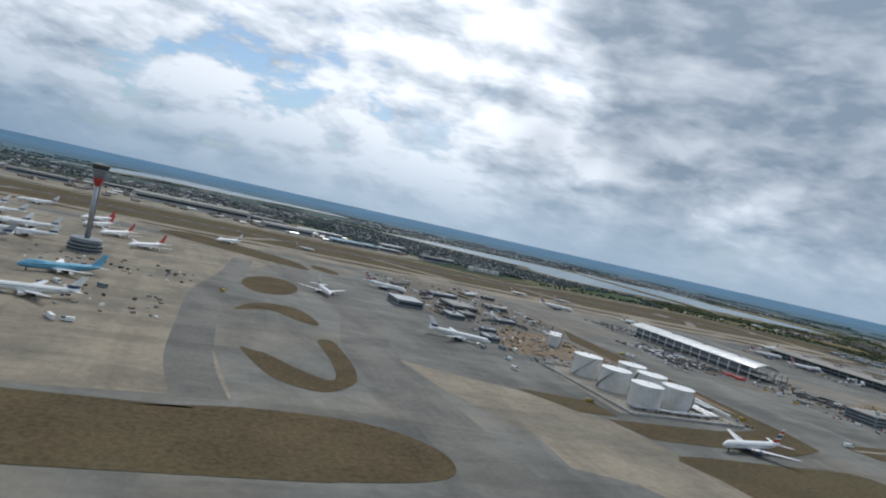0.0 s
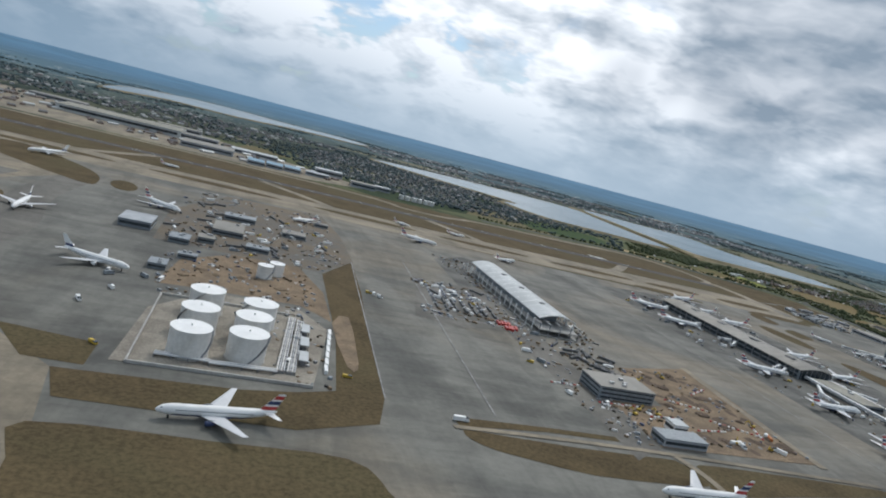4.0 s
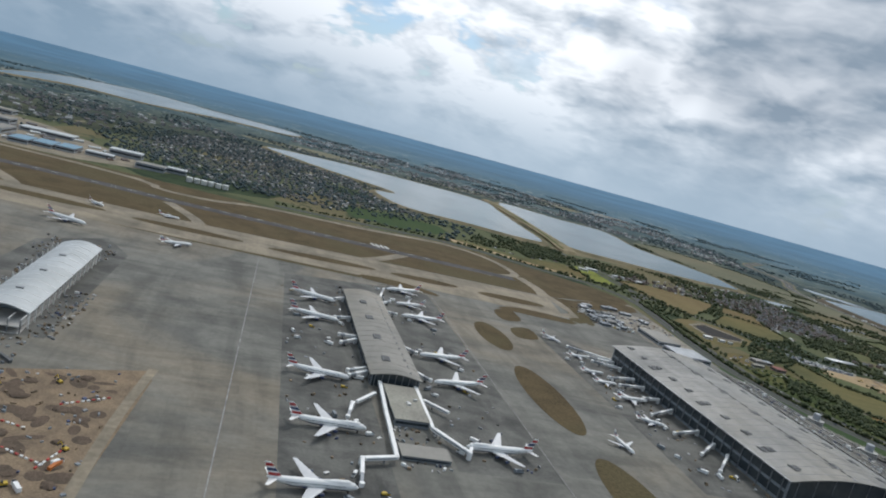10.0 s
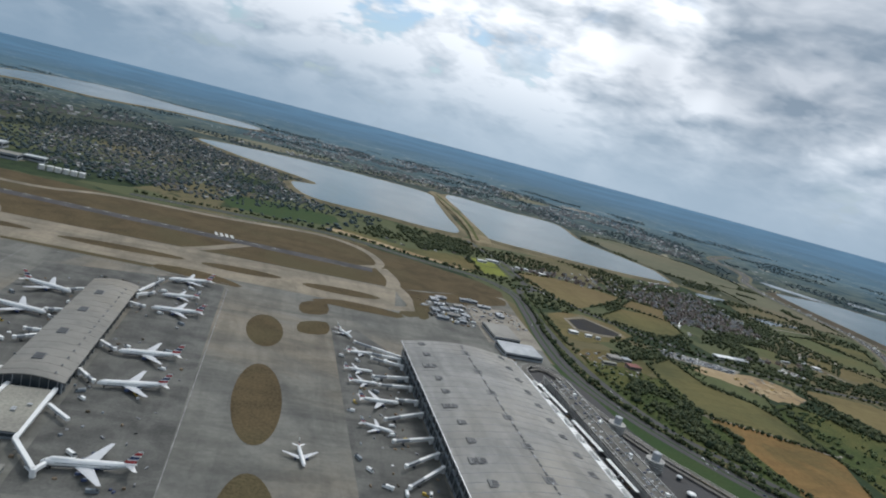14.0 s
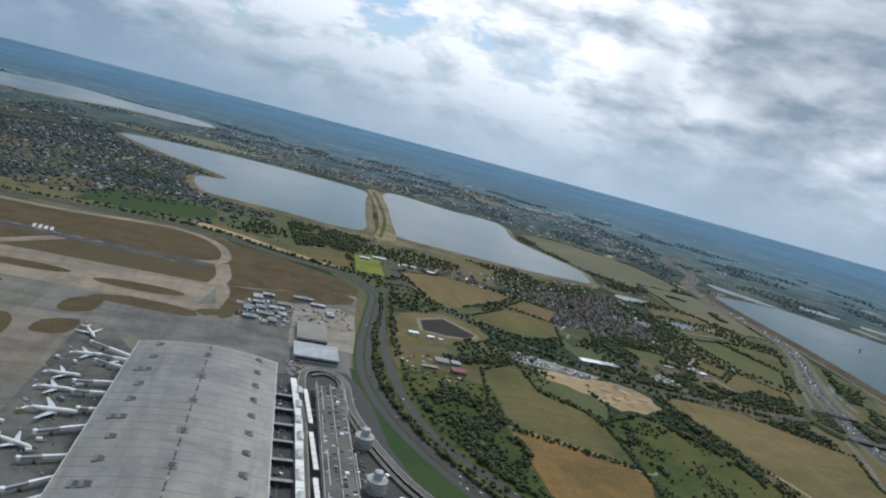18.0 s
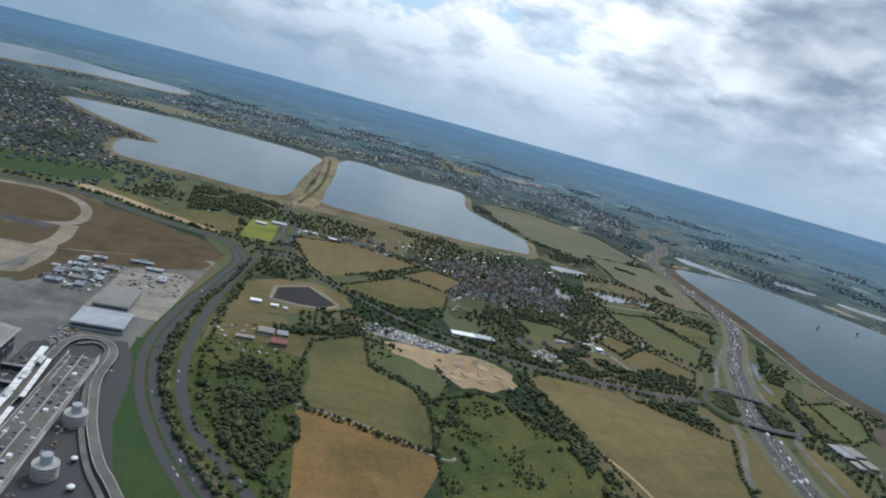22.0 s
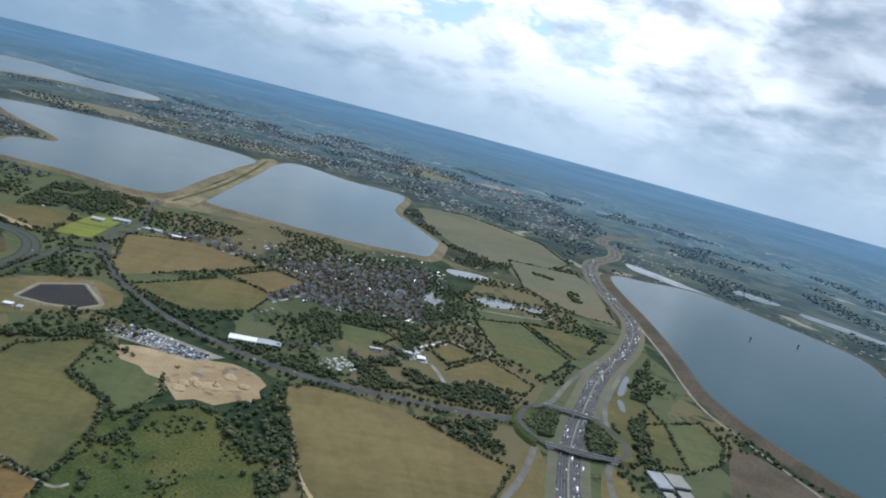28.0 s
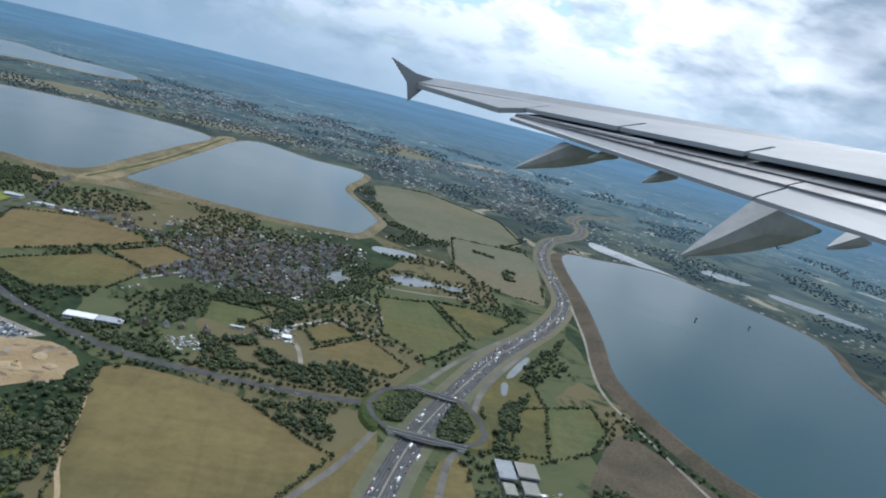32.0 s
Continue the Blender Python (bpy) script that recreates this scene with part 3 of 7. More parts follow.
FIELDS = [
    ("large tan stubble field with a pale footpath", field_tan, [(906, 404), (924, 417), (981, 402), (1019, 369), (1030, 362), (1008, 325), (985, 260), (930, 240), (925, 307), (914, 371)], 3),
    ("dry tan field beside the road", field_tan, [(770, 548), (752, 645), (803, 662), (868, 628), (836, 590), (796, 556)], 2),
    ("olive field inside hedges", field_olive, [(790, 525), (841, 576), (889, 572), (872, 515), (834, 495)], 0),
    ("dry field inside hedges", field_tan, [(847, 588), (878, 626), (908, 607), (882, 562)], 0),
    ("olive pasture with bushes along its edge", field_olive, [(772, 408), (804, 432), (804, 385), (828, 364), (836, 325), (828, 302), (769, 328), (762, 356)], 2),
    ("rust-brown dry field", field_rust, [(767, 325), (827, 300), (815, 262), (800, 225), (768, 225), (760, 270)], 3),
    ("green scrubby meadow", scrub_green, [(833, 352), (869, 374), (904, 342), (914, 310), (918, 240), (830, 225), (828, 283)], 3),
    ("green pasture", field_green, [(825, 418), (846, 400), (850, 380), (838, 350), (830, 366), (806, 388), (806, 425)], 2),
    ("yellow-tan small field inside hedges", field_tan, [(1010, 477), (1045, 512), (1073, 476), (1061, 457), (1031, 464)], 0),
    ("narrow tan field", field_olive, [(1003, 508), (1020, 530), (1040, 514), (1012, 486)], 0),
    ("broad grey-green field inside hedges", field_green, [(1053, 602), (1099, 615), (1121, 540), (1087, 494), (1056, 530)], 0),
    ("olive field by the motorway", field_olive, [(1103, 618), (1133, 620), (1169, 602), (1150, 572), (1128, 548)], 0),
    ("olive field by the motorway", field_hazy, [(1138, 756), (1150, 880), (1246, 880), (1238, 770), (1218, 672), (1190, 680), (1153, 715)], 2),
    ("dry wide field below the reservoir", field_hazy, [(1052, 1125), (1100, 1165), (1144, 1173), (1246, 1059), (1254, 935), (1220, 890), (1121, 850), (1067, 955)], 3),
    ("green field beside the village", field_green, [(936, 529), (972, 526), (977, 517), (958, 489), (938, 497)], 0),
    ("dry verge field at the junction", field_tan, [(1022, 350), (1052, 395), (1044, 335), (1030, 290), (1005, 300)], 2),
    ("dry verge by the motorway", field_tan, [(1074, 350), (1092, 384), (1098, 350), (1085, 300), (1066, 300)], 2),
    ("green field under the reservoir bank", field_green, [(1128, 405), (1141, 445), (1195, 464), (1196, 434), (1176, 405), (1140, 385)], 2),
    ("tan rough field", field_olive, [(1112, 392), (1118, 470), (1160, 535), (1160, 450), (1146, 390)], 2),
    ("grey-brown wet ground near the reservoir", brown_bank, [(1140, 290), (1150, 340), (1174, 391), (1197, 426), (1215, 430), (1250, 370), (1290, 320), (1240, 250)], 2),
    ("bright green lawn beside the perimeter road", lush, [(458, 755), (570, 757), (552, 686), (464, 680)], 2),
    ("green verge along the curving road", lush, [(682, 374), (686, 361), (686, 328), (690.5, 302), (697.5, 281), (706, 263), (718, 243), (738, 212), (748, 212), (723, 250), (712.5, 271), (703, 290), (693.5, 318), (689, 347), (688, 374)], 0),
    ("rough green bank below the approach road", lush, [(683, 372), (683.5, 325), (689, 294), (698, 268), (714, 238), (742, 200), (764, 200), (730, 250), (707, 290), (694, 328), (690, 372)], 0),
    ("dry yard ground round the balancing pond", field_tan, [(720, 450), (732, 502), (774, 520), (800, 480), (740, 438)], 2),
    ("dry rough ground with tan patches", field_olive, [(560, 660), (640, 640), (700, 612), (712, 640), (700, 680), (640, 660), (580, 690)], 2),
    ("tan verge beside the perimeter road", sand, [(560, 668), (640, 628), (690, 606), (692, 612), (640, 640), (570, 680)], 2),
    ("olive ground by the red-roofed buildings", field_olive, [(715, 400), (730, 422), (770, 425), (770, 395), (735, 378)], 2),
    ("rough green ground with trees", scrub_green, [(712, 340), (716, 395), (770, 380), (764, 330), (764, 250), (745, 250), (722, 300)], 2),
    ("wide dry plain beside woods", field_tan, [(980, 220), (1010, 320), (1045, 320), (1030, 230), (1000, 140)], 2),
]
for i, (words, mat, line, rnd) in enumerate(FIELDS):
    sheet("field", line, 0.02 + 0.003 * (i % 7), mat, rnd, words, "field")
for line in ([(708, 610), (734, 612), (736, 648), (709, 646)], [(710, 649), (736, 651), (739, 690), (712, 680)]):
    sheet("sports_field", line, 0.2, yellow_green, 0, "bright yellow-green turf square in hedges", "sports field")
basin_floor = material("basin_floor", (0.038, 0.038, 0.040), (0.052, 0.047, 0.040), 0.4, 0.95, gloss=0.1)
sheet("pond_bank", [(741, 463), (743, 494), (770, 519), (790, 480), (789, 471), (757, 458)], 0.066, bank_grass, 0, "tan sloping ground round the basin", "bank")
sheet("balancing_pond", [(745, 470), (747, 494), (768, 507), (787, 479), (779, 469), (762, 467)], 0.074, basin_floor, 0, "dark rectangular basin with a pale kerb", "pond")
ribbon("kerb_pond", [(743, 469), (745, 496), (768, 510), (789, 480), (780, 467), (762, 465), (743, 469)], 2.0, 0.068, gravel, 1, "pale concrete edging round the pond", "kerb")
sheet("quarry_ground", [(813, 427), (826, 430), (839, 428), (852, 430), (865, 427), (876, 428), (885, 424), (893, 417), (898, 408), (895, 400), (897, 392), (886, 385), (876, 377), (866, 380), (858, 376), (852, 386), (847, 395), (838, 398), (832, 406), (821, 410), (816, 420)], 0.071, sand, 1, "bare tan sand of a quarry yard", "quarry")
sheet("depot_yard", [(809, 437), (820, 457), (871, 434), (857, 423)], 0.074, gravel, 0, "pale gravel depot yard crowded with vehicles", "yard")

# roads
PERIM = [(380, 640), (482, 648), (570, 646), (638, 612), (695, 588), (716, 545), (709, 490), (697, 425), (692, 371), (698, 327), (711, 290), (730, 255), (760, 210), (800, 150)]
OUTER = [(730, 572), (724, 545), (713, 466), (708, 395), (711, 338), (722, 298), (742, 266), (775, 215), (815, 160)]
SE = [(731, 575), (752, 579), (768, 555), (784, 527), (824, 482), (865, 453), (911, 430), (960, 422), (1007, 418), (1048, 420)]
M25 = [(1010, 180), (1040, 290), (1053, 340), (1075, 400), (1107, 462), (1142, 523), (1202, 608), (1242, 690), (1255, 770), (1265, 861), (1306, 985), (1380, 1080), (1416, 1165), (1412, 1205), (1438, 1270), (1485, 1320), (1600, 1420)]
ribbon("verge_perimeter", PERIM, 13, 0.072, lush, 8, "dry verge of the perimeter road", "verge")
ribbon("road_perimeter", PERIM, 4.2, 0.080, road_black, 8, "dark carriageway curving round the airfield", "road", shift=2.8)
ribbon("road_perimeter", PERIM, 4.2, 0.080, road_black, 8, "dark carriageway curving round the airfield", "road", shift=-2.8)
ribbon("verge_outer", OUTER, 9.5, 0.074, scrub_green, 8, "dry tan verge of the outer road", "verge")
ribbon("road_outer", OUTER, 5, 0.083, road_black, 8, "dark single road with dry verges", "road")
ribbon("road_southeast", SE, 5.6, 0.086, road_grey, 6, "grey road running between fields", "road")
ribbon("road_reservoir", [(744, 595), (752, 640), (754, 685), (742, 740), (738, 790)], 5, 0.083, road_black, 6, "narrow road toward the reservoirs", "road")
ribbon("motorway_east", M25, 6.3, 0.089, road_grey, 8, "grey motorway carriageway full of traffic", "motorway", shift=3.6)
ribbon("motorway_west", M25, 6.3, 0.089, road_grey, 8, "grey motorway carriageway full of traffic", "motorway", shift=-3.6)
ribbon("verge_motorway", M25, 24, 0.079, field_hazy, 8, "dry grass verge along the motorway", "verge")
worn_line = material("worn_lane_paint", (0.30, 0.30, 0.29), (0.16, 0.16, 0.16), 2.0, 0.8)
for off in (0.62, 2.02, 3.58, 5.14, 6.6):
    for sgn in (1, -1):
        ribbon("lane_line", M25, 0.11, 0.097, worn_line, 8, "white lane line on the motorway", "marking", shift=off * sgn)
ribbon("median", M25, 0.7, 0.095, gravel, 8, "pale motorway median", "median")
ribbon("slip_road", [(998, 290), (1013, 325), (1031, 353), (1047, 385), (1051, 398)], 3.6, 0.092, tarmac, 5, "slip road rising to the junction", "road")
ribbon("slip_road", [(1068, 290), (1079, 340), (1088, 374), (1099, 390)], 3.6, 0.092, tarmac, 5, "slip road rising to the junction", "road")
ribbon("slip_road", [(1059, 442), (1078, 454), (1099, 486), (1122, 518), (1160, 566)], 3.6, 0.092, tarmac, 5, "slip road falling to the motorway", "road")
ribbon("slip_road", [(1109, 428), (1120, 460), (1141, 498), (1172, 546)], 3.6, 0.092, tarmac, 5, "slip road falling to the motorway", "road")
ribbon("lane", [(985, 500), (1005, 520), (1022, 535), (1045, 515), (1056, 540), (1050, 580), (1020, 600)], 3, 0.089, gravel, 5, "pale lane between fields", "road")
ribbon("lane", [(1000, 640), (1060, 632), (1120, 640), (1140, 655), (1130, 690)], 2.4, 0.089, gravel, 5, "pale track near the ponds", "road")
ribbon("lane", [(1006, 452), (1000, 480), (985, 500)], 3, 0.089, gravel, 5, "pale lane toward the village", "road")
ribbon("roundabout", [(*q,) for q in (*oval(757, 588, 7.5, 7.5), oval(757, 588, 7.5, 7.5)[0])], 3.6, 0.0855, road_grey, 4, "small roundabout where the roads meet", "road")
ribbon("road_link", [(750, 594), (742, 640), (744, 696)], 3.2, 0.0852, road_grey, 5, "narrow road past the turf squares", "road")
ribbon("road_link", [(752, 582), (740, 570), (728, 560)], 3.6, 0.0852, road_grey, 5, "short road joining the perimeter road", "road")
ribbon("footpath", [(905, 400), (914, 371), (921, 330), (932, 300), (940, 240)], 2.0, 0.089, sand, 5, "pale worn footpath along the field", "path")
ribbon("track", [(762, 330), (800, 316), (830, 298), (838, 300)], 1.6, 0.089, gravel, 4, "pale straight track with a hedge", "path")
ribbon("footpath", [(1240, 360), (1222, 440), (1214, 500), (1235, 600), (1250, 690)], 2.5, 0.095, gravel, 5, "pale track at the foot of the bank", "path")

# the raised junction over the motorway
RING = [(1046, 416), (1056, 436), (1070, 444), (1086, 443), (1102, 437), (1110, 420), (1111, 401), (1102, 390), (1082, 385), (1062, 390), (1050, 402)]
JH = 1.9
junction = thing("motorway_junction", (0, 0, 0), 0, "oval road junction on two bridges over the motorway", "junction", "", "structure")
loop = curve_round([*RING, RING[0]], False, 5)
ribbon("ring_road", [*RING, RING[0]], 3.2, JH, road_grey, 5, parent=junction)


def bank_solid(name, outline, top, mat, parent, slope=3.0):
    """An earth bank with sloping sides."""
    pts = curve_round(outline, True, 4)
    mid = sum(pts, Vector((0, 0))) / len(pts)
    n = len(pts)
    verts = [(q.x, q.y, top) for q in pts] + [(q.x + (q - mid).normalized().x * slope, q.y + (q - mid).normalized().y * slope, 0) for q in pts]
    faces = [tuple(range(n))] + [(i, n + i, n + (i + 1) % n, (i + 1) % n) for i in range(n)]
    ob = new(name, mesh_of(name, verts, faces, mat))
    ob.parent = parent
    return ob


bank_solid("embankment", [(1043, 405), (1048, 428), (1058, 440), (1064, 430), (1056, 412), (1050, 392)], JH - 0.1, scrub_green, junction)
bank_solid("embankment", [(1098, 438), (1112, 424), (1115, 404), (1108, 388), (1098, 390), (1106, 410), (1104, 424)], JH - 0.1, field_olive, junction)
concrete_pale = material("pale_concrete", (0.42, 0.41, 0.38), (0.33, 0.32, 0.30), 1.0, 0.85)
for a, b in (((1059, 392), (1096, 386)), ((1074, 445), (1104, 436))):
    bridge = thing("road_bridge", (0, 0, 0), 0, "flat concrete road bridge over the motorway", "bridge", "motorway bridges")
    d = Vector((b[0] - a[0], b[1] - a[1]))
    ang, ln = math.degrees(math.atan2(d.y, d.x)), d.length
    m = pose(a[0], a[1], 0, 0, 0, ang)
    for nm, bm, mt in (("deck", boxed(-3, -2.0, JH - 0.6, ln + 3, 2.0, JH + 0.03), concrete_pale), ("road_surface", boxed(-3, -1.6, JH + 0.03, ln + 3, 1.6, JH + 0.08), road_grey),
                       ("parapet", boxed(-3, 1.8, JH + 0.08, ln + 3, 2.0, JH + 0.36), concrete_pale), ("parapet", boxed(-3, -2.0, JH + 0.08, ln + 3, -1.8, JH + 0.36), concrete_pale),
                       ("pier", boxed(ln / 2 - 0.3, -1.9, 0, ln / 2 + 0.3, 1.9, JH - 0.6), concrete_pale), ("abutment", boxed(-2, -2.5, 0, 2, 3, JH - 0.8), concrete_pale), ("abutment", boxed(ln - 2, -3, 0, ln + 2, 3, JH - 0.8), concrete_pale)):
        o = part(nm, bm, mt, bridge)
        o.matrix_basis = m

# the canal and its tree line between the two reservoirs, and fields beyond them
causeway_tan = material("causeway_tan", (0.270, 0.220, 0.135), (0.185, 0.155, 0.096), 0.35, 0.95, grain=0.22, gloss=0.1, third=(0.125, 0.120, 0.062))
tagged(bank_solid("causeway", [(744, 786), (756, 850), (765, 915), (774, 1000), (780, 1110), (786, 1200), (784, 1262), (800, 1290), (812, 1262), (808, 1200), (800, 1110), (793, 1020), (783, 890), (774, 806), (760, 780)], 2.74, causeway_tan, None, 7.0), "tan bank of dry grass between two reservoirs", "causeway", "", "structure")
ribbon("causeway_path", [(752, 792), (768, 880), (780, 970), (790, 1110), (796, 1250)], 4.5, 2.78, scrub_green, 5, "dark rough strip along the causeway", "verge")


# ---- paints and metals of the airport ----
white_paint = material("white_paint", (0.83, 0.83, 0.81), (0.75, 0.75, 0.73), 1.0, 0.36, grain=0.03)
pale_wing = material("pale_wing_paint", (0.58, 0.59, 0.60), (0.50, 0.51, 0.52), 1.0, 0.40, grain=0.05)
tank_white = material("tank_white", (0.70, 0.69, 0.66), (0.56, 0.55, 0.51), 0.9, 0.55, grain=0.08)
grey_paint = material("grey_paint", (0.36, 0.38, 0.40), (0.28, 0.30, 0.32), 1.0, 0.45, grain=0.06)
navy = material("navy_paint", (0.03, 0.05, 0.13), None, 1.0, 0.4)
red_paint = material("red_paint", (0.45, 0.035, 0.03), (0.36, 0.04, 0.035), 1.0, 0.45)
blue_paint = material("light_blue_paint", (0.16, 0.42, 0.58), (0.14, 0.36, 0.50), 1.0, 0.4)
orange_paint = material("orange_paint", (0.48, 0.15, 0.03), None, 1.0, 0.6)
yellow_paint = material("yellow_paint", (0.55, 0.38, 0.04), None, 1.0, 0.6)
dark_glass = material("dark_glass", (0.030, 0.040, 0.048), (0.05, 0.06, 0.065), 1.2, 0.12, grain=0.08)
rubber = material("tyre_rubber", (0.03, 0.03, 0.03), None, 2.0, 0.9)
bare_metal = material("bare_metal", (0.48, 0.49, 0.50), (0.38, 0.39, 0.40), 2.0, 0.35, 0.8, grain=0.08)
pale_roof = material("pale_membrane_roof", (0.47, 0.49, 0.49), (0.38, 0.40, 0.40), 0.5, 0.32, 0.15, grain=0.06)
grey_roof = material("grey_seam_roof", (0.222, 0.212, 0.186), (0.172, 0.166, 0.149), 0.25, 0.62, 0.0, grain=0.06, third=(0.235, 0.215, 0.175))
olive_roof = material("flat_roof_felt", (0.30, 0.29, 0.24), (0.23, 0.22, 0.19), 0.6, 0.85)
steel_grey = material("steel_frame", (0.26, 0.27, 0.28), None, 1.5, 0.5, 0.4)
clad = material("grey_cladding", (0.22, 0.25, 0.27), (0.17, 0.19, 0.21), 0.7, 0.5)
roof_blue = material("blue_sheet_roof", (0.12, 0.24, 0.34), (0.16, 0.27, 0.35), 0.5, 0.5)
dark_steel = material("dark_recess", (0.05, 0.055, 0.06), None, 1.0, 0.6)


# ---- parked aircraft ----
def loft(stations, sides=14):
    """A skin through ellipses: x, middle height, half width, half height."""
    bm = bmesh.new()
    rings = [[bm.verts.new((x, w * math.cos(2 * math.pi * i / sides), z + h * math.sin(2 * math.pi * i / sides))) for i in range(sides)] for x, z, w, h in stations]
    for a, b in zip(rings, rings[1:]):
        for i in range(sides):
            bm.faces.new((a[i], a[(i + 1) % sides], b[(i + 1) % sides], b[i]))
    bm.faces.new(rings[0])
    bm.faces.new(rings[-1][::-1])
    return bm


def blade(root, tip, thick=0.09, upright=False):
    """A wing: root and tip each as leading x, chord, span place and height."""
    bm = bmesh.new()
    secs = []
    for x, c, s, z in (root, tip):
        t = c * thick
        prof = ((x, 0.0), (x - 0.25 * c, 0.55 * t), (x - 0.6 * c, 0.4 * t), (x - c, 0.03 * t), (x - 0.6 * c, -0.3 * t), (x - 0.2 * c, -0.45 * t))
        secs.append([bm.verts.new((a, b, s) if upright else (a, s, z + b)) for a, b in prof])
    for i in range(6):
        bm.faces.new((secs[0][i], secs[0][(i + 1) % 6], secs[1][(i + 1) % 6], secs[1][i]))
    bm.faces.new(secs[0])
    bm.faces.new(secs[1][::-1])
    return bm


def airliner(place, turn, length, span, radius, engines, body, fin, stripes, belly, label, hump=False, group="parked airliners"):
    """An airliner at rest, its nose towards +x, standing on its wheels."""
    ob = thing("airliner", place, turn, label, "aircraft", group)
    r, ln, h = radius, length, radius * 1.75
    n = ln / 2
    part("fuselage", loft([(n, h - 0.25 * r, 0.04 * r, 0.04 * r), (n - 0.35 * r, h - 0.18 * r, 0.42 * r, 0.40 * r), (n - 1.2 * r, h - 0.05 * r, 0.78 * r, 0.80 * r), (n - 2.6 * r, h, r, r), (0, h, r, r), (-n * 0.42, h, r, r),
                           (-n * 0.72, h + 0.28 * r, 0.72 * r, 0.72 * r), (-n * 0.92, h + 0.52 * r, 0.34 * r, 0.36 * r), (-n, h + 0.62 * r, 0.08 * r, 0.10 * r)]), body, ob, smooth=True)
    if hump:
        part("upper_deck", loft([(n - 1.3 * r, h + 0.50 * r, 0.2 * r, 0.2 * r), (n - 2.6 * r, h + 0.66 * r, 0.66 * r, 0.66 * r), (n * 0.45, h + 0.64 * r, 0.66 * r, 0.66 * r), (n * 0.1, h + 0.35 * r, 0.5 * r, 0.55 * r)]), body, ob, smooth=True)
    if belly:
        part("belly", loft([(n - 1.5 * r, h - 0.55 * r, 0.35 * r, 0.36 * r), (n - 2.8 * r, h - 0.42 * r, 0.86 * r, 0.62 * r), (-n * 0.42, h - 0.42 * r, 0.86 * r, 0.62 * r), (-n * 0.7, h - 0.1 * r, 0.5 * r, 0.42 * r)]), belly, ob, smooth=True)
    part("wing_box", loft([(n * 0.30, h - 0.75 * r, 0.3 * r, 0.15 * r), (n * 0.15, h - 0.72 * r, 0.95 * r, 0.42 * r), (-n * 0.2, h - 0.72 * r, 0.95 * r, 0.42 * r), (-n * 0.34, h - 0.7 * r, 0.3 * r, 0.15 * r)]), belly or body, ob, smooth=True)
    hs, rc = span / 2, ln * 0.20
    for s in (1, -1):
        part("wing", blade((n * 0.30, rc, s * 0.5 * r, h - 0.62 * r), (n * 0.30 - hs * 0.66, rc * 0.26, s * hs, h - 0.62 * r + hs * 0.10)), pale_wing if body is not blue_paint else white_paint, ob)
        part("tailplane", blade((-n * 0.74, rc * 0.5, s * 0.2 * r, h + 0.45 * r), (-n * 0.74 - hs * 0.24, rc * 0.2, s * hs * 0.37, h + 0.45 * r + 0.25 * r)), white_paint, ob)
        for k in range(engines // 2):
            e = (0.33, 0.62)[k] if engines == 4 else 0.33
            ex, ey, ez, er = n * 0.30 - hs * 0.66 * e + rc * 0.28, s * hs * e, h - 1.05 * r + hs * 0.06 * e, r * (0.40 if engines == 4 else 0.52)
            eng = part("engine", loft([(ex + 0.1, ez, er * 0.86, er * 0.86), (ex - 0.3 * er, ez, er, er), (ex - 1.6 * er, ez, er * 0.96, er * 0.96), (ex - 2.6 * er, ez, er * 0.62, er * 0.62), (ex - 3.3 * er, ez, er * 0.25, er * 0.25)], 10), belly or white_paint, ob, smooth=True)
            part("pylon", boxed(ex - 3 * er, ey - 0.08, ez + 0.5 * er, ex - 0.8 * er, ey + 0.08, ez + er * 1.35), grey_paint, eng)
            part("intake", lathe([(er * 0.8, 0), (er * 0.8, 0.03)], 10, None, Matrix.Translation((ex + 0.09, ey, ez)) @ Matrix.Rotation(radians(90), 4, "Y")), dark_steel, eng)
            for v in eng.data.vertices:
                v.co.y += ey
        part("main_gear", boxed(-n * 0.10 - 0.5, s * 1.05 * r - 0.2, 0, -n * 0.10 + 0.5, s * 1.05 * r + 0.2, h - 0.9 * r, bevel=0.1), rubber, ob)
        part("window_band", boxed(-n * 0.6, s * (r + 0.005) - 0.02, h + 0.20 * r, n - 3.2 * r, s * (r + 0.005) + 0.005 if s > 0 else s * (r + 0.005) + 0.02, h + 0.30 * r), dark_glass, ob)
    part("nose_gear", boxed(n * 0.78 - 0.2, -0.15, 0, n * 0.78 + 0.2, 0.15, h - 0.7 * r, bevel=0.05), rubber, ob)
    part("cockpit_window", loft([(n - 0.72 * r, h + 0.22 * r, 0.42 * r, 0.12 * r), (n - 1.02 * r, h + 0.42 * r, 0.60 * r, 0.16 * r), (n - 1.2 * r, h + 0.5 * r, 0.4 * r, 0.05 * r)], 10), dark_glass, ob)
    fh = ln * 0.168
    f0, f1 = (-n * 0.66, rc * 0.72, h + 0.6 * r, 0), (-n * 0.66 - fh * 0.95, rc * 0.30, h + 0.6 * r + fh, 0)
    tail = part("fin", blade(f0, f1, 0.08, True), fin, ob)
    for k, col in enumerate(stripes):
        a, b = 0.10 + k * 0.30, 0.10 + k * 0.30 + 0.20
        mix = lambda u: [f0[i] + (f1[i] - f0[i]) * u for i in range(3)] + [0]
        p0, p1 = mix(a), mix(b)
        p0[0] -= 0.02
        part("fin_stripe", blade(tuple(p0), tuple(p1), 0.105, True), col, tail)
    return ob


SHAPES = {}


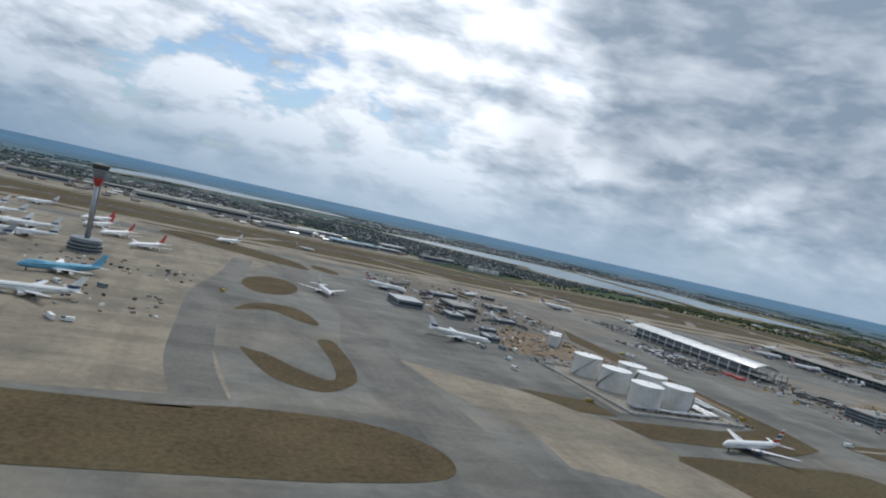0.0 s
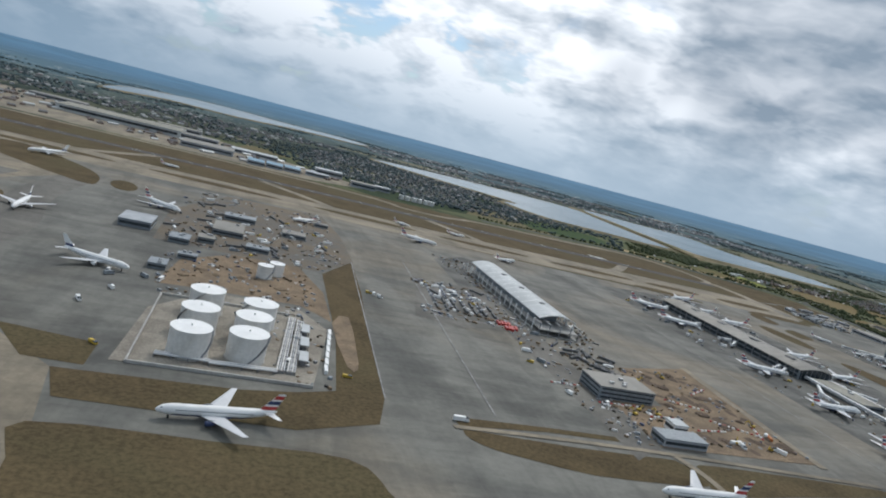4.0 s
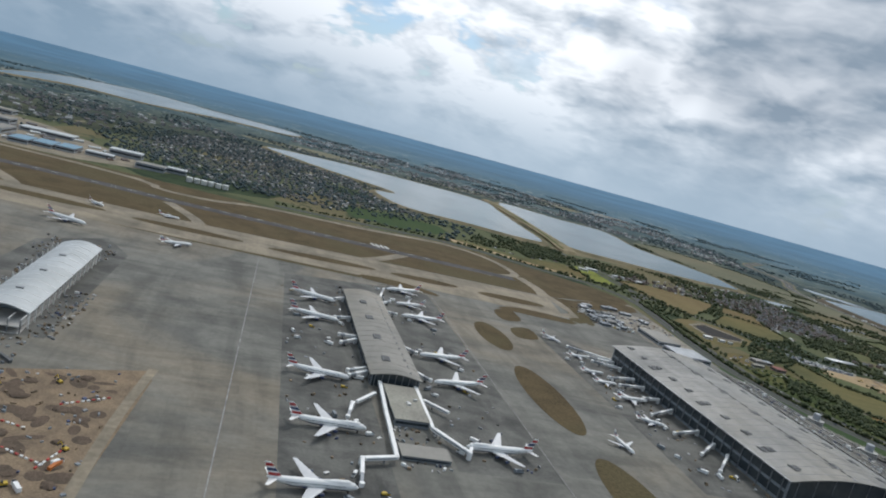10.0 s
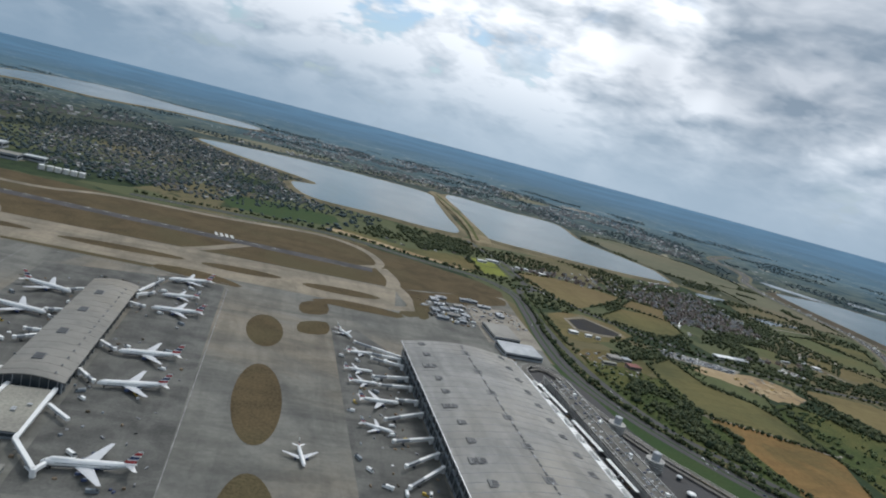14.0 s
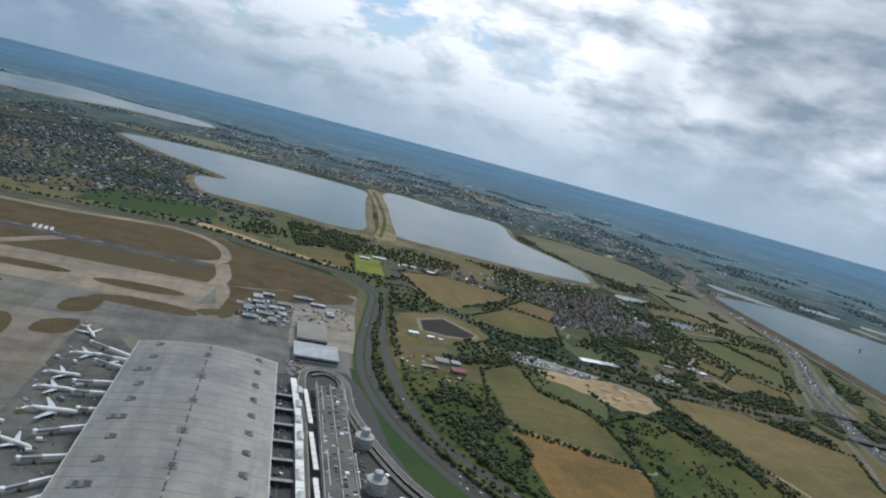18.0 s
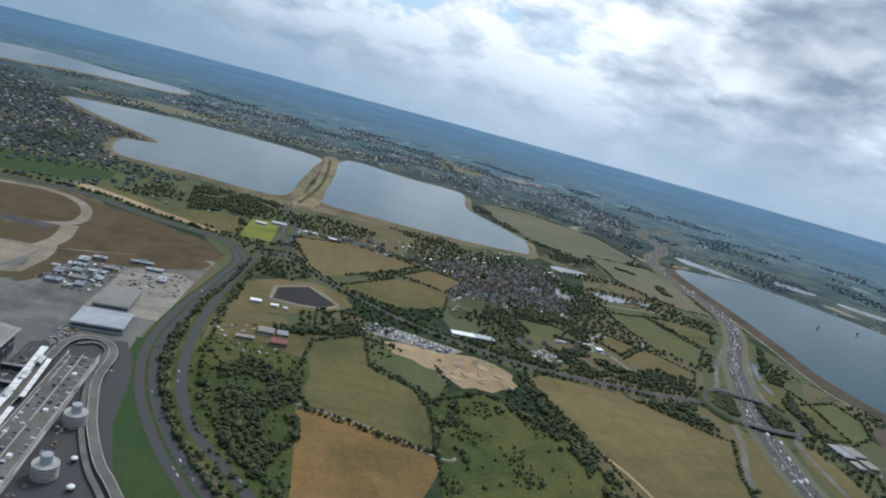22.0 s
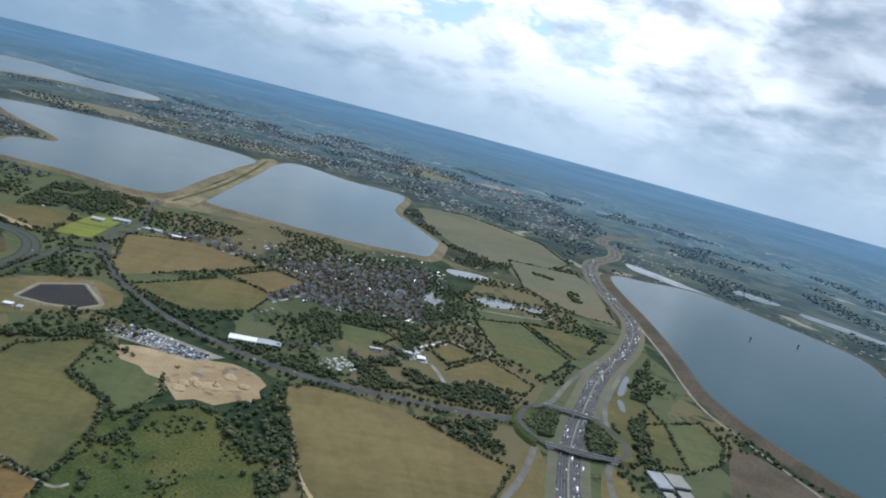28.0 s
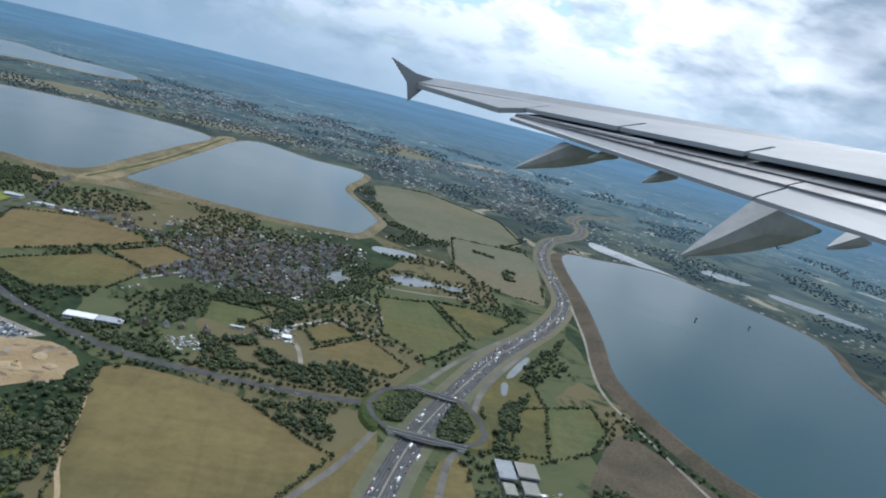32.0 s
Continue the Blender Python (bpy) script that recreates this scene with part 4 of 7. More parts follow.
def park(kind, x, y, turn, z=0.05):
    """Puts another airliner of a kind on the apron."""
    spot = (x, y, z)
    if kind in SHAPES:
        return copy_thing(SHAPES[kind], pose(*spot, 0, 0, turn))
    words = {
        "jumbo": (26.0, 23.5, 1.25, 4, white_paint, white_paint, (red_paint, navy, red_paint), navy, "four-engined white jumbo jet, red and blue striped fin", True),
        "wide": (24.5, 22.5, 1.18, 2, white_paint, white_paint, (red_paint, navy, red_paint), navy, "twin-engined white wide-body jet with a striped fin", False),
        "mid": (18.5, 17.5, 0.95, 2, white_paint, white_paint, (red_paint, navy), navy, "mid-sized white twin jet with a striped fin", False),
        "narrow": (14.2, 12.8, 0.74, 2, white_paint, white_paint, (red_paint, navy), navy, "small white twin jet with a striped fin", False),
        "red_tail": (26.5, 23.0, 1.12, 4, white_paint, red_paint, (), None, "long white four-engined jet with a red tail fin", False),
        "blue": (26.5, 24.0, 1.25, 4, blue_paint, blue_paint, (), None, "light blue jumbo jet with a plain blue fin", True),
        "grey": (24.5, 22.0, 1.15, 2, grey_paint, grey_paint, (navy,), None, "grey wide-body jet at its stand", False),
        "white": (24.5, 22.5, 1.15, 2, white_paint, white_paint, (navy,), None, "plain white wide-body jet with a blue mark on its fin", False),
    }[kind]
    SHAPES[kind] = airliner(spot, turn, *words[:8], words[8], words[9])
    return SHAPES[kind]


# jets by their middle and the way of the nose (0: towards +x)
STANDS = [
    ("wide", 403, 357, -18), ("wide", 402, 323, -12), ("wide", 400, 251, -8), ("jumbo", 401, 208, -2), ("jumbo", 394, 170, 2),
    ("wide", 463, 407, 200), ("mid", 462, 377, 194), ("wide", 464, 352, 188), ("wide", 462, 293, 190), ("wide", 462, 262, 192), ("jumbo", 462, 205, 184),
    ("narrow", 557, 337, 10), ("narrow", 554, 313, 2), ("narrow", 555, 299, 4), ("mid", 560, 280, 3), ("narrow", 556, 255, -20), ("narrow", 525, 226, -82), ("narrow", 551, 364, -60),
    ("wide", 154, 134, 188), ("wide", 269, 122, 180), ("jumbo", 112, 356, -42), ("white", 108, 236, -24),
    ("wide", 263, 420, -22), ("mid", 324, 414, 24), ("narrow", 309, 488, -10), ("narrow", 264, 482, -40), ("white", 66, 300, -88),
    ("white", 32, 455, 228), ("blue", -32, 246, 210), ("white", -33, 204, 192), ("red_tail", -12, 350, 236), ("red_tail", -28, 380, 240), ("red_tail", -40, 408, 242),
    ("white", -58, 322, 192), ("white", -74, 352, 196), ("white", -84, 392, 200), ("grey", -70, 300, 190), ("white", -98, 420, 205), ("narrow", 94, 522, -20), ("mid", 186, 402, 218),
    ("white", -83, 480, 215), ("white", -62, 352, 205), ("red_tail", -44, 440, 236), ("jumbo", -120, 360, 200), ("white", -110, 316, 190), ("blue", -150, 330, 200),
]
for k, x, y, turn in STANDS:
    park(k, x, y, turn)


# ---- control tower ----
def control_tower(place):
    ob = thing("control_tower", place, 0, "slim control tower with a dark cab and red collar", "control tower")
    base = part("base_building", lathe([(6.6, 0), (6.6, 3.4), (6.0, 3.5), (6.0, 5.4), (5.6, 5.6)], 28), clad, ob)
    for k in range(3):
        part("window_band", lathe([(6.66 - 0.6 * (k > 1), 0.7 + 1.35 * k), (6.66 - 0.6 * (k > 1), 1.45 + 1.35 * k)], 28), dark_glass, base)
    part("mast", lathe([(1.0, 5.2), (0.95, 18), (0.9, 27.5)], 16), bare_metal, ob, smooth=True)
    part("lift_rail", boxed(0.9, -0.25, 5.2, 1.25, 0.25, 27.5), steel_grey, ob)
    part("collar", lathe([(1.0, 27.2), (1.9, 29.6), (1.9, 30.6)], 20), red_paint, ob)
    cab = part("cab", lathe([(1.9, 30.6), (2.4, 31.6), (3.1, 33.8), (3.1, 34.1)], 20), clad, ob)
    part("cab_glazing", lathe([(3.0, 34.1), (3.5, 35.8)], 20), dark_glass, cab)
    part("cab_roof", lathe([(3.6, 35.8), (3.6, 36.1), (1.2, 36.5), (0.4, 36.7)], 20), grey_roof, cab)
    part("antenna", lathe([(0.08, 36.6), (0.04, 38.6)], 6), steel_grey, cab)
    for k in range(4):
        a = math.pi / 2 * k + 0.7
        part("guy_rod", lathe([(0.05, 0), (0.05, 13.0)], 5, None, Matrix.Translation((4.6 * math.cos(a), 4.6 * math.sin(a), 5.4)) @ Matrix.Rotation(-0.29, 4, Vector((-math.sin(a), math.cos(a), 0)))), bare_metal, ob)
    return ob


control_tower((-33, 306, L2))


# ---- fuel farm ----
def fuel_tank(place, r, h, label, group="fuel farm tanks"):
    ob = thing("fuel_tank", place, random.uniform(0, 360), label, "tank", group)
    part("shell", lathe([(r, 0), (r, h)], 40), tank_white, ob)
    part("roof", lathe([(r * 1.01, h), (r * 0.5, h + r * 0.045), (0.02, h + r * 0.09)], 40), white_paint, ob)
    part("rim", lathe([(r * 1.02, h - 0.12), (r * 1.03, h + 0.1), (r * 1.0, h + 0.12)], 40), white_paint, ob)
    part("plinth", lathe([(r * 1.06, 0), (r * 1.05, 0.25)], 40), concrete_pale, ob)
    for k in range(3):
        part("hoop", lathe([(r * 1.004, h * (0.25 + 0.25 * k)), (r * 1.004, h * (0.25 + 0.25 * k) + 0.05)], 40), tank_white, ob)
    bm = bmesh.new()
    last = None
    for k in range(23):
        a, z = 0.065 * k, h * k / 22
        row = [bm.verts.new((q * math.cos(a), q * math.sin(a), z + e)) for q, e in ((r + 0.02, 0.0), (r + 0.55, 0.0), (r + 0.55, 0.22), (r + 0.02, 0.22))]
        if last:
            for i in range(4):
                bm.faces.new((last[i], last[(i + 1) % 4], row[(i + 1) % 4], row[i]))
        last = row
    part("spiral_stair", bm, steel_grey, ob)
    part("vent", lathe([(0.25, h + r * 0.08), (0.25, h + r * 0.12 + 0.3)], 8), white_paint, ob)
    return ob


TZ = 0.08
sheet("fuel_farm_ground", [(128, 158), (176, 158), (184, 205), (176, 222), (146, 226), (130, 200)], 0.05, gravel, 0, "grey gravel ground of the fuel farm", "yard")
for x, y in ((144.3, 168.5), (158.6, 170.8), (145.0, 186.0), (159.6, 185.3), (145.6, 204.0), (161.4, 198.8)):
    fuel_tank((x, y, TZ), 5.1, 7.3, "large white round fuel tank with a shallow roof")
for x, y in ((163.2, 257.0), (167.6, 263.5)):
    fuel_tank((x, y, TZ), 3.0, 5.0, "small white round fuel tank")
for k in range(6):
    fuel_tank((300 + 6.6 * k, 668 + 0.6 * (k % 2), 0.1), 2.8, 4.2, "white round storage tank by the runway", "far storage tanks")
bund = thing("bund_wall", (0, 0, TZ - 0.05), 0, "low concrete wall round the fuel tanks", "wall")
for a in ((132, 157.5, 176, 158), (131.5, 157.5, 132, 214), (132, 214, 172, 214.5)):
    part("wall_segment", boxed(a[0], a[1], 0, a[2], a[3], 0.8), concrete_pale, bund)


def pipe_rack(place, turn, length):
    ob = thing("pipe_rack", place, turn, "rack of pale pipes beside the fuel tanks", "pipework", "fuel pipes")
    for k in range(4):
        part("pipe", lathe([(0.22, 0), (0.22, length)], 8, None, Matrix.Translation((0, 0.6 * k, 0.9)) @ Matrix.Rotation(radians(90), 4, "Y")), tank_white if k % 2 else bare_metal, ob)
    for k in range(int(length / 4) + 1):
        part("support", boxed(4.0 * k, -0.3, 0, 4.0 * k + 0.25, 2.1, 0.72), steel_grey, ob)
    return ob


pipe_rack((150, 162.2, TZ), 2, 17)
pipe_rack((137, 163.4, TZ), -2, 13)
pipe_rack((168.6, 164, TZ), 84, 46)
pipe_rack((171.4, 164, TZ), 84, 44)


def shelter(place, turn, w, d, h, roof, words, name="pump_shelter", category="shelter"):
    ob = thing(name, place, turn, words, category, "pump shelters")
    part("roof", boxed(-w / 2, -d / 2, h, w / 2, d / 2, h + 0.3, bevel=0.08), roof, ob)
    part("plant", boxed(-w / 2 + 0.5, -d / 2 + 0.6, 0, w / 2 - 0.5, d / 2 - 0.6, h * 0.7), steel_grey, ob)
    for sx in (-1, 1):
        for sy in (-1, 1):
            part("post", boxed(sx * (w / 2 - 0.2) - 0.1, sy * (d / 2 - 0.2) - 0.1, 0, sx * (w / 2 - 0.2) + 0.1, sy * (d / 2 - 0.2) + 0.1, h), steel_grey, ob)
    return ob


for k in range(3):
    shelter((174.2 + 0.9 * k, 174.5 + 12 * k, TZ), 86, 7.5, 2.6, 1.6, pale_roof, "white roofed pump shelter on posts")


# ---- terminal piers ----
def vault(x0, x1, y0, y1, edge, crown, n=14, thick=0.35):
    """A roof bowed across x."""
    bm = bmesh.new()
    rows = []
    for i in range(n + 1):
        u = i / n
        x, z = x0 + (x1 - x0) * u, edge + (crown - edge) * math.sin(math.pi * u)
        rows.append([bm.verts.new(q) for q in ((x, y0, z), (x, y1, z), (x, y1, z - thick), (x, y0, z - thick))])
    for a, b in zip(rows, rows[1:]):
        for k in range(4):
            bm.faces.new((a[k], a[(k + 1) % 4], b[(k + 1) % 4], b[k]))
    bm.faces.new(rows[0])
    bm.faces.new(rows[-1][::-1])
    return bm


def vault_z(x, x0, x1, edge, crown):
    return edge + (crown - edge) * math.sin(math.pi * (x - x0) / (x1 - x0))


def gable_fill(x0, x1, y, edge, crown, thick=0.3, n=14):
    """The wall under a bowed roof."""
    bm = bmesh.new()
    pts = [(x0 + (x1 - x0) * i / n, vault_z(x0 + (x1 - x0) * i / n, x0, x1, edge, crown) - 0.4) for i in range(n + 1)]
    front = [bm.verts.new((x, y, z)) for x, z in pts] + [bm.verts.new((x1, y, 0)), bm.verts.new((x0, y, 0))]
    back = [bm.verts.new((v.co.x, y + thick, v.co.z)) for v in front]
    bm.faces.new(front)
    bm.faces.new(back[::-1])
    m = len(front)
    for i in range(m):
        bm.faces.new((front[i], back[i], back[(i + 1) % m], front[(i + 1) % m]))
    return bm


def terminal(words, x0, x1, y0, y1, edge, crown, roof, over=1.2, ribs=10, lights=(), seam=True):
    ob = thing("terminal_building", (0, 0, 0.03), 0, words, "terminal")
    rf = part("roof", vault(x0 - over, x1 + over, y0 - over, y1 + over, edge, crown), roof, ob, smooth=False)
    for i in range(ribs):
        y = y0 + (y1 - y0) * (i + 0.5) / ribs
        part("roof_seam", vault(x0 - over, x1 + over, y - 0.10, y + 0.10, edge + 0.06, crown + 0.06, 14, 0.1), steel_grey if seam else roof, rf)
    for x, y, w, d in lights:
        z = vault_z(x, x0 - over, x1 + over, edge, crown)
        fr = part("rooflight", boxed(x - w / 2, y - d / 2, z - 0.1, x + w / 2, y + d / 2, z + 0.28), steel_grey, rf)
        part("glazing", boxed(x - w / 2 + 0.15, y - d / 2 + 0.15, z + 0.28, x + w / 2 - 0.15, y + d / 2 - 0.15, z + 0.34), dark_steel, fr)
    low = edge - 0.2
    for nm, a in (("side_wall", (x0, y0, 0, x0 + 0.4, y1, low)), ("side_wall", (x1 - 0.4, y0, 0, x1, y1, low))):
        w = part(nm, boxed(*a), clad, ob)
        s = -1 if a[0] == x0 else 1
        xe = x0 if s < 0 else x1
        for k in range(2):
            zz = low * (0.12 + 0.46 * k)
            part("window_band", boxed(min(xe, xe + 0.1 * s), y0 + 1, zz, max(xe, xe + 0.1 * s), y1 - 1, zz + low * 0.34), dark_glass, w)
        for k in range(int((y1 - y0) / 6)):
            part("column", boxed(min(xe, xe + 0.5 * s), y0 + 3 + 6 * k - 0.15, 0, max(xe, xe + 0.5 * s), y0 + 3 + 6 * k + 0.15, low), steel_grey, w)
    for y in (y0, y1 - 0.3):
        g = part("end_wall", gable_fill(x0 + 0.4, x1 - 0.4, y, edge + 0.1, crown - 0.2), dark_glass, ob)
        for k in range(7):
            xx = x0 + (x1 - x0) * (k + 0.5) / 7
            yy = y - 0.12 if y == y0 else y + 0.3
            part("mullion", boxed(xx - 0.12, yy, 0, xx + 0.12, yy + 0.12, vault_z(xx, x0, x1, edge, crown) - 0.7), steel_grey, g)
    return ob


hall_roof = material("hall_roof", (0.225, 0.222, 0.205), (0.165, 0.166, 0.158), 0.22, 0.55, 0.0, grain=0.05, third=(0.250, 0.232, 0.195), streak=0.16)
roof_patch = material("roof_patch", (0.150, 0.152, 0.150), (0.120, 0.122, 0.122), 0.8, 0.7, grain=0.08)
main_lights = [(x, 203 + 14.6 * k, 2.6, 3.0) for x in (588.0, 632.0) for k in range(10)] + [(609.5, 206 + 24 * k, 2.6, 3.0) for k in range(6)] + [(585.0, 217.6 + 43.8 * k, 2.6, 3.0) for k in range(3)]
terminal("huge terminal hall with a bowed grey seamed roof", 579, 640, 195, 338, 10.6, 14.2, hall_roof, 1.5, 24, main_lights, True)
hall = bpy.data.objects["terminal_building"]
for k in range(48):
    part("ridge_vent", boxed(609.2, 194.2 + 3.0 * k, 14.15, 609.9, 195.9 + 3.0 * k + random.uniform(-0.5, 0.6), 14.42), dark_steel if k % 3 else steel_grey, hall)
for x in (577.6, 641.4):
    part("eaves_gutter", boxed(x - 0.2, 193.6, 10.4, x + 0.2, 339.4, 10.75), bare_metal, hall)
for x, y, w, d in main_lights:
    z = vault_z(x, 577.5, 641.5, 10.6, 14.2)
    part("roof_patch", boxed(x - 2.3, y - 1.9 - 0.3 * (int(y) % 3), z - 0.25, x + 2.0, y + 2.2, z + 0.10), roof_patch, hall)
terminal("satellite pier with a bowed grey roof and rooflights", 421, 441, 250, 370, 4.9, 6.6, grey_roof, 1.0, 18, [(428.5, y, 3.6, 5.6) for y in (265, 292, 320, 346)] + [(437.5, 254 + 7 * k, 0.7, 1.4) for k in range(16)], False)
shell = thing("unfinished_pier", (0, 0, 0.03), 0, "unfinished pier, white bowed roof on bare steel frames", "terminal")
rf = part("roof", vault(279, 296.8, 252, 354, 5.9, 8.2), pale_roof, shell)
for i in range(14):
    part("roof_seam", vault(279, 296.8, 253 + 7.4 * i, 253.2 + 7.4 * i, 5.96, 8.26, 14, 0.1), white_paint, rf)
for i in range(3):
    part("roof_vent", boxed(286, 270 + 26 * i, 8.1, 288.5, 271.4 + 26 * i, 8.6), steel_grey, rf)
for i in range(15):
    for x in (277, 296.5):
        part("column", boxed(x - 0.2, 253 + 7.1 * i - 0.2, 0, x + 0.2, 253 + 7.1 * i + 0.2, 5.4), white_paint, shell)
for z in (0.0, 2.4):
    part("floor_slab", boxed(277.5, 246, z, 296, 353, z + 0.35), concrete_pale, shell)
part("inner_core", boxed(281, 262, 0.35, 292, 350, 5.0), clad, shell)
part("end_frame", vault(277, 296.5, 246.2, 246.6, 2.6, 2.6, 8, 0.3), steel_grey, shell)
for x in (277.4, 282, 287, 292, 296):
    part("end_column", boxed(x - 0.18, 246.2, 0, x + 0.18, 246.6, 5.2), steel_grey, shell)
    part("rafter", boxed(x - 0.12, 246.2, 5.0, x + 0.12, 253, 5.3), white_paint, shell)

# flat-roofed link blocks north of the pier
def block(name, words, x0, y0, x1, y1, h, roof, wall, category="building", floors=1, group="", z=0.03, plant=0):
    """A plain flat-roofed building with window bands, a parapet and roof plant."""
    ob = thing(name, ((x0 + x1) / 2, (y0 + y1) / 2, z), 0, words, category, group)
    w, d = (x1 - x0) / 2, (y1 - y0) / 2
    body_ = part("wall", boxed(-w, -d, 0, w, d, h), wall, ob)
    part("roof", boxed(-w - 0.15, -d - 0.15, h, w + 0.15, d + 0.15, h + 0.22), roof, ob)
    for f in range(floors):
        zz = h * (f + 0.35) / floors
        hh = h * 0.38 / floors
        for s in (-1, 1):
            part("window_band", boxed(-w * 0.94, s * (d + 0.03) - 0.03, zz, w * 0.94, s * (d + 0.03) + 0.03, zz + hh), dark_glass, body_)
            part("window_band", boxed(s * (w + 0.03) - 0.03, -d * 0.9, zz, s * (w + 0.03) + 0.03, d * 0.9, zz + hh), dark_glass, body_)
    for k in range(plant):
        px, py = random.uniform(-w * 0.7, w * 0.7), random.uniform(-d * 0.7, d * 0.7)
        part("roof_plant", boxed(px - 0.7, py - 0.5, h + 0.22, px + 0.7, py + 0.5, h + 0.9), bare_metal, ob)
    return ob


block("link_building", "low link block with an olive flat roof", 425.5, 217, 438.5, 247, 2.6, olive_roof, clad, floors=1, plant=3)
block("canopy_building", "low grey building on the apron", 424, 193, 441, 201, 1.4, grey_roof, clad)
block("site_office", "three-storey grey site office with banded windows", 272, 182, 293, 196, 4.2, grey_roof, clad, floors=3, plant=4)
block("site_cabin", "grey corrugated shed at the building site", 277, 151, 292, 158, 2.4, clad, grey_paint)
block("site_cabin", "small pale shed beside the grey shed", 287, 161, 292, 166, 2.8, pale_roof, white_paint)
block("pier_building", "grey apron building with a pale flat roof", 102, 300, 115, 318, 3.2, grey_paint, clad, floors=1)
for x, y, w, d, h in ((146, 330, 14, 22, 2.6), (128, 292, 8, 10, 2.2), (138, 300, 7, 8, 2.4), (160, 300, 10, 6, 2.0), (150, 365, 16, 9, 2.5), (178, 350, 12, 10, 2.2), (196, 398, 8, 5, 2.0), (134, 265, 7, 4, 1.8), (126, 246, 6, 8, 2.0)):
    block("apron_building", "small grey service building on the apron", x - w / 2, y - d / 2, x + w / 2, y + d / 2, h, random.choice((grey_roof, clad, clad)), clad, group="service buildings", plant=2)
block("hangar", "long pale hangar beyond the runway", -50, 772, 72, 822, 7, olive_roof, pale_roof, "hangar", floors=1, plant=0)
block("hangar", "wide grey hangar beyond the runway", 80, 700, 130, 740, 5, grey_roof, grey_paint, "hangar")
for k in range(3):
    block("freight_shed", "long shed with a blue sheet roof", 145 + 18 * k, 672 + 5 * k, 161 + 18 * k, 700 + 5 * k, 4, roof_blue, grey_paint, "shed", group="freight sheds")
for x, y, w, d in ((-140, 800, 60, 26), (-220, 850, 70, 30), (-300, 800, 50, 30), (10, 830, 40, 20), (90, 790, 40, 22), (150, 770, 50, 20), (230, 740, 30, 16), (60, 870, 50, 18), (-80, 900, 60, 24), (215, 700, 24, 12), (262, 690, 26, 14), (284, 702, 18, 10)):
    block("warehouse", "pale warehouse beyond the far runway", x - w / 2, y - d / 2, x + w / 2, y + d / 2, random.uniform(3.5, 6), random.choice((pale_roof, grey_roof, olive_roof)), grey_paint, "warehouse", group="warehouses")

# covered walkways and air bridges
def walkway(line, w, z0, z1, words="white covered walkway on thin legs"):
    ob = thing("covered_walkway", (0, 0, 0.03), 0, words, "walkway", "covered walkways")
    for a, b in zip(line, line[1:]):
        d = Vector((b[0] - a[0], b[1] - a[1]))
        m = pose(a[0], a[1], 0, 0, 0, math.degrees(math.atan2(d.y, d.x)))
        t = part("tube", boxed(-0.3, -w / 2, z0, d.length + 0.3, w / 2, z1, bevel=0.12), white_paint, ob)
        t.matrix_basis = m
        part("glazing", boxed(0.2, -w / 2 - 0.03, z0 + 0.35, d.length - 0.2, w / 2 + 0.03, z1 - 0.35), grey_paint, t)
        for k in range(max(1, int(d.length / 9))):
            part("leg", boxed(4 + 9 * k, -0.2, 0, 4.4 + 9 * k, 0.2, z0), steel_grey, t)
    return ob


walkway([(424.5, 249), (423, 224), (421.5, 190), (411, 187)], 1.5, 1.6, 2.8)
walkway([(439.5, 249), (439, 214), (449, 199)], 1.5, 1.6, 2.8)
walkway([(421, 238), (413, 228)], 1.3, 1.4, 2.5)
walkway([(441, 238), (449, 230)], 1.3, 1.4, 2.5)


def air_bridge(ax, ay, bx, by):
    d = Vector((bx - ax, by - ay))
    ob = thing("air_bridge", (ax, ay, 0.03), math.degrees(math.atan2(d.y, d.x)), "pale telescopic passenger bridge reaching from the pier", "air bridge", "passenger bridges")
    ln = d.length
    part("rotunda", lathe([(0.9, 0), (0.9, 2.6), (0.5, 2.8)], 12), white_paint, ob)
    part("outer_tunnel", boxed(0.5, -0.62, 1.35, ln * 0.6, 0.62, 2.6, bevel=0.08), white_paint, ob)
    part("inner_tunnel", boxed(ln * 0.5, -0.5, 1.42, ln - 0.6, 0.5, 2.48, bevel=0.08), grey_paint, ob)
    part("cab", lathe([(0.8, 1.3), (0.85, 2.6), (0.5, 2.7)], 10, None, Matrix.Translation((ln - 0.4, 0, 0))), white_paint, ob)
    part("drive_column", boxed(ln * 0.72 - 0.3, -0.45, 0, ln * 0.72 + 0.3, 0.45, 1.5), steel_grey, ob)
    part("wheel_bogie", boxed(ln * 0.72 - 0.4, -0.8, 0, ln * 0.72 + 0.4, 0.8, 0.45, bevel=0.1), rubber, ob)
    return ob


for y0, y1 in ((362, 357), (328, 326), (300, 301), (296, 290), (258, 253), (262, 258)):
    air_bridge(420, y0, 412, y1 - 1)
for y0, y1 in ((372, 402), (366, 376), (352, 352), (298, 294), (268, 262)):
    air_bridge(442, y0, 449, y1 - 2)
air_bridge(410, 187, 408, 172)
air_bridge(449, 199, 452, 206)
air_bridge(411, 226, 408, 214)
for y, bx, by in ((325, 562, 330), (310, 560, 306), (299, 562, 297), (284, 568, 283), (272, 560, 262), (250, 561, 244), (238, 563, 226), (228, 562, 212), (334, 562, 336), (338, 555, 350)):
    air_bridge(578, y, bx, by)


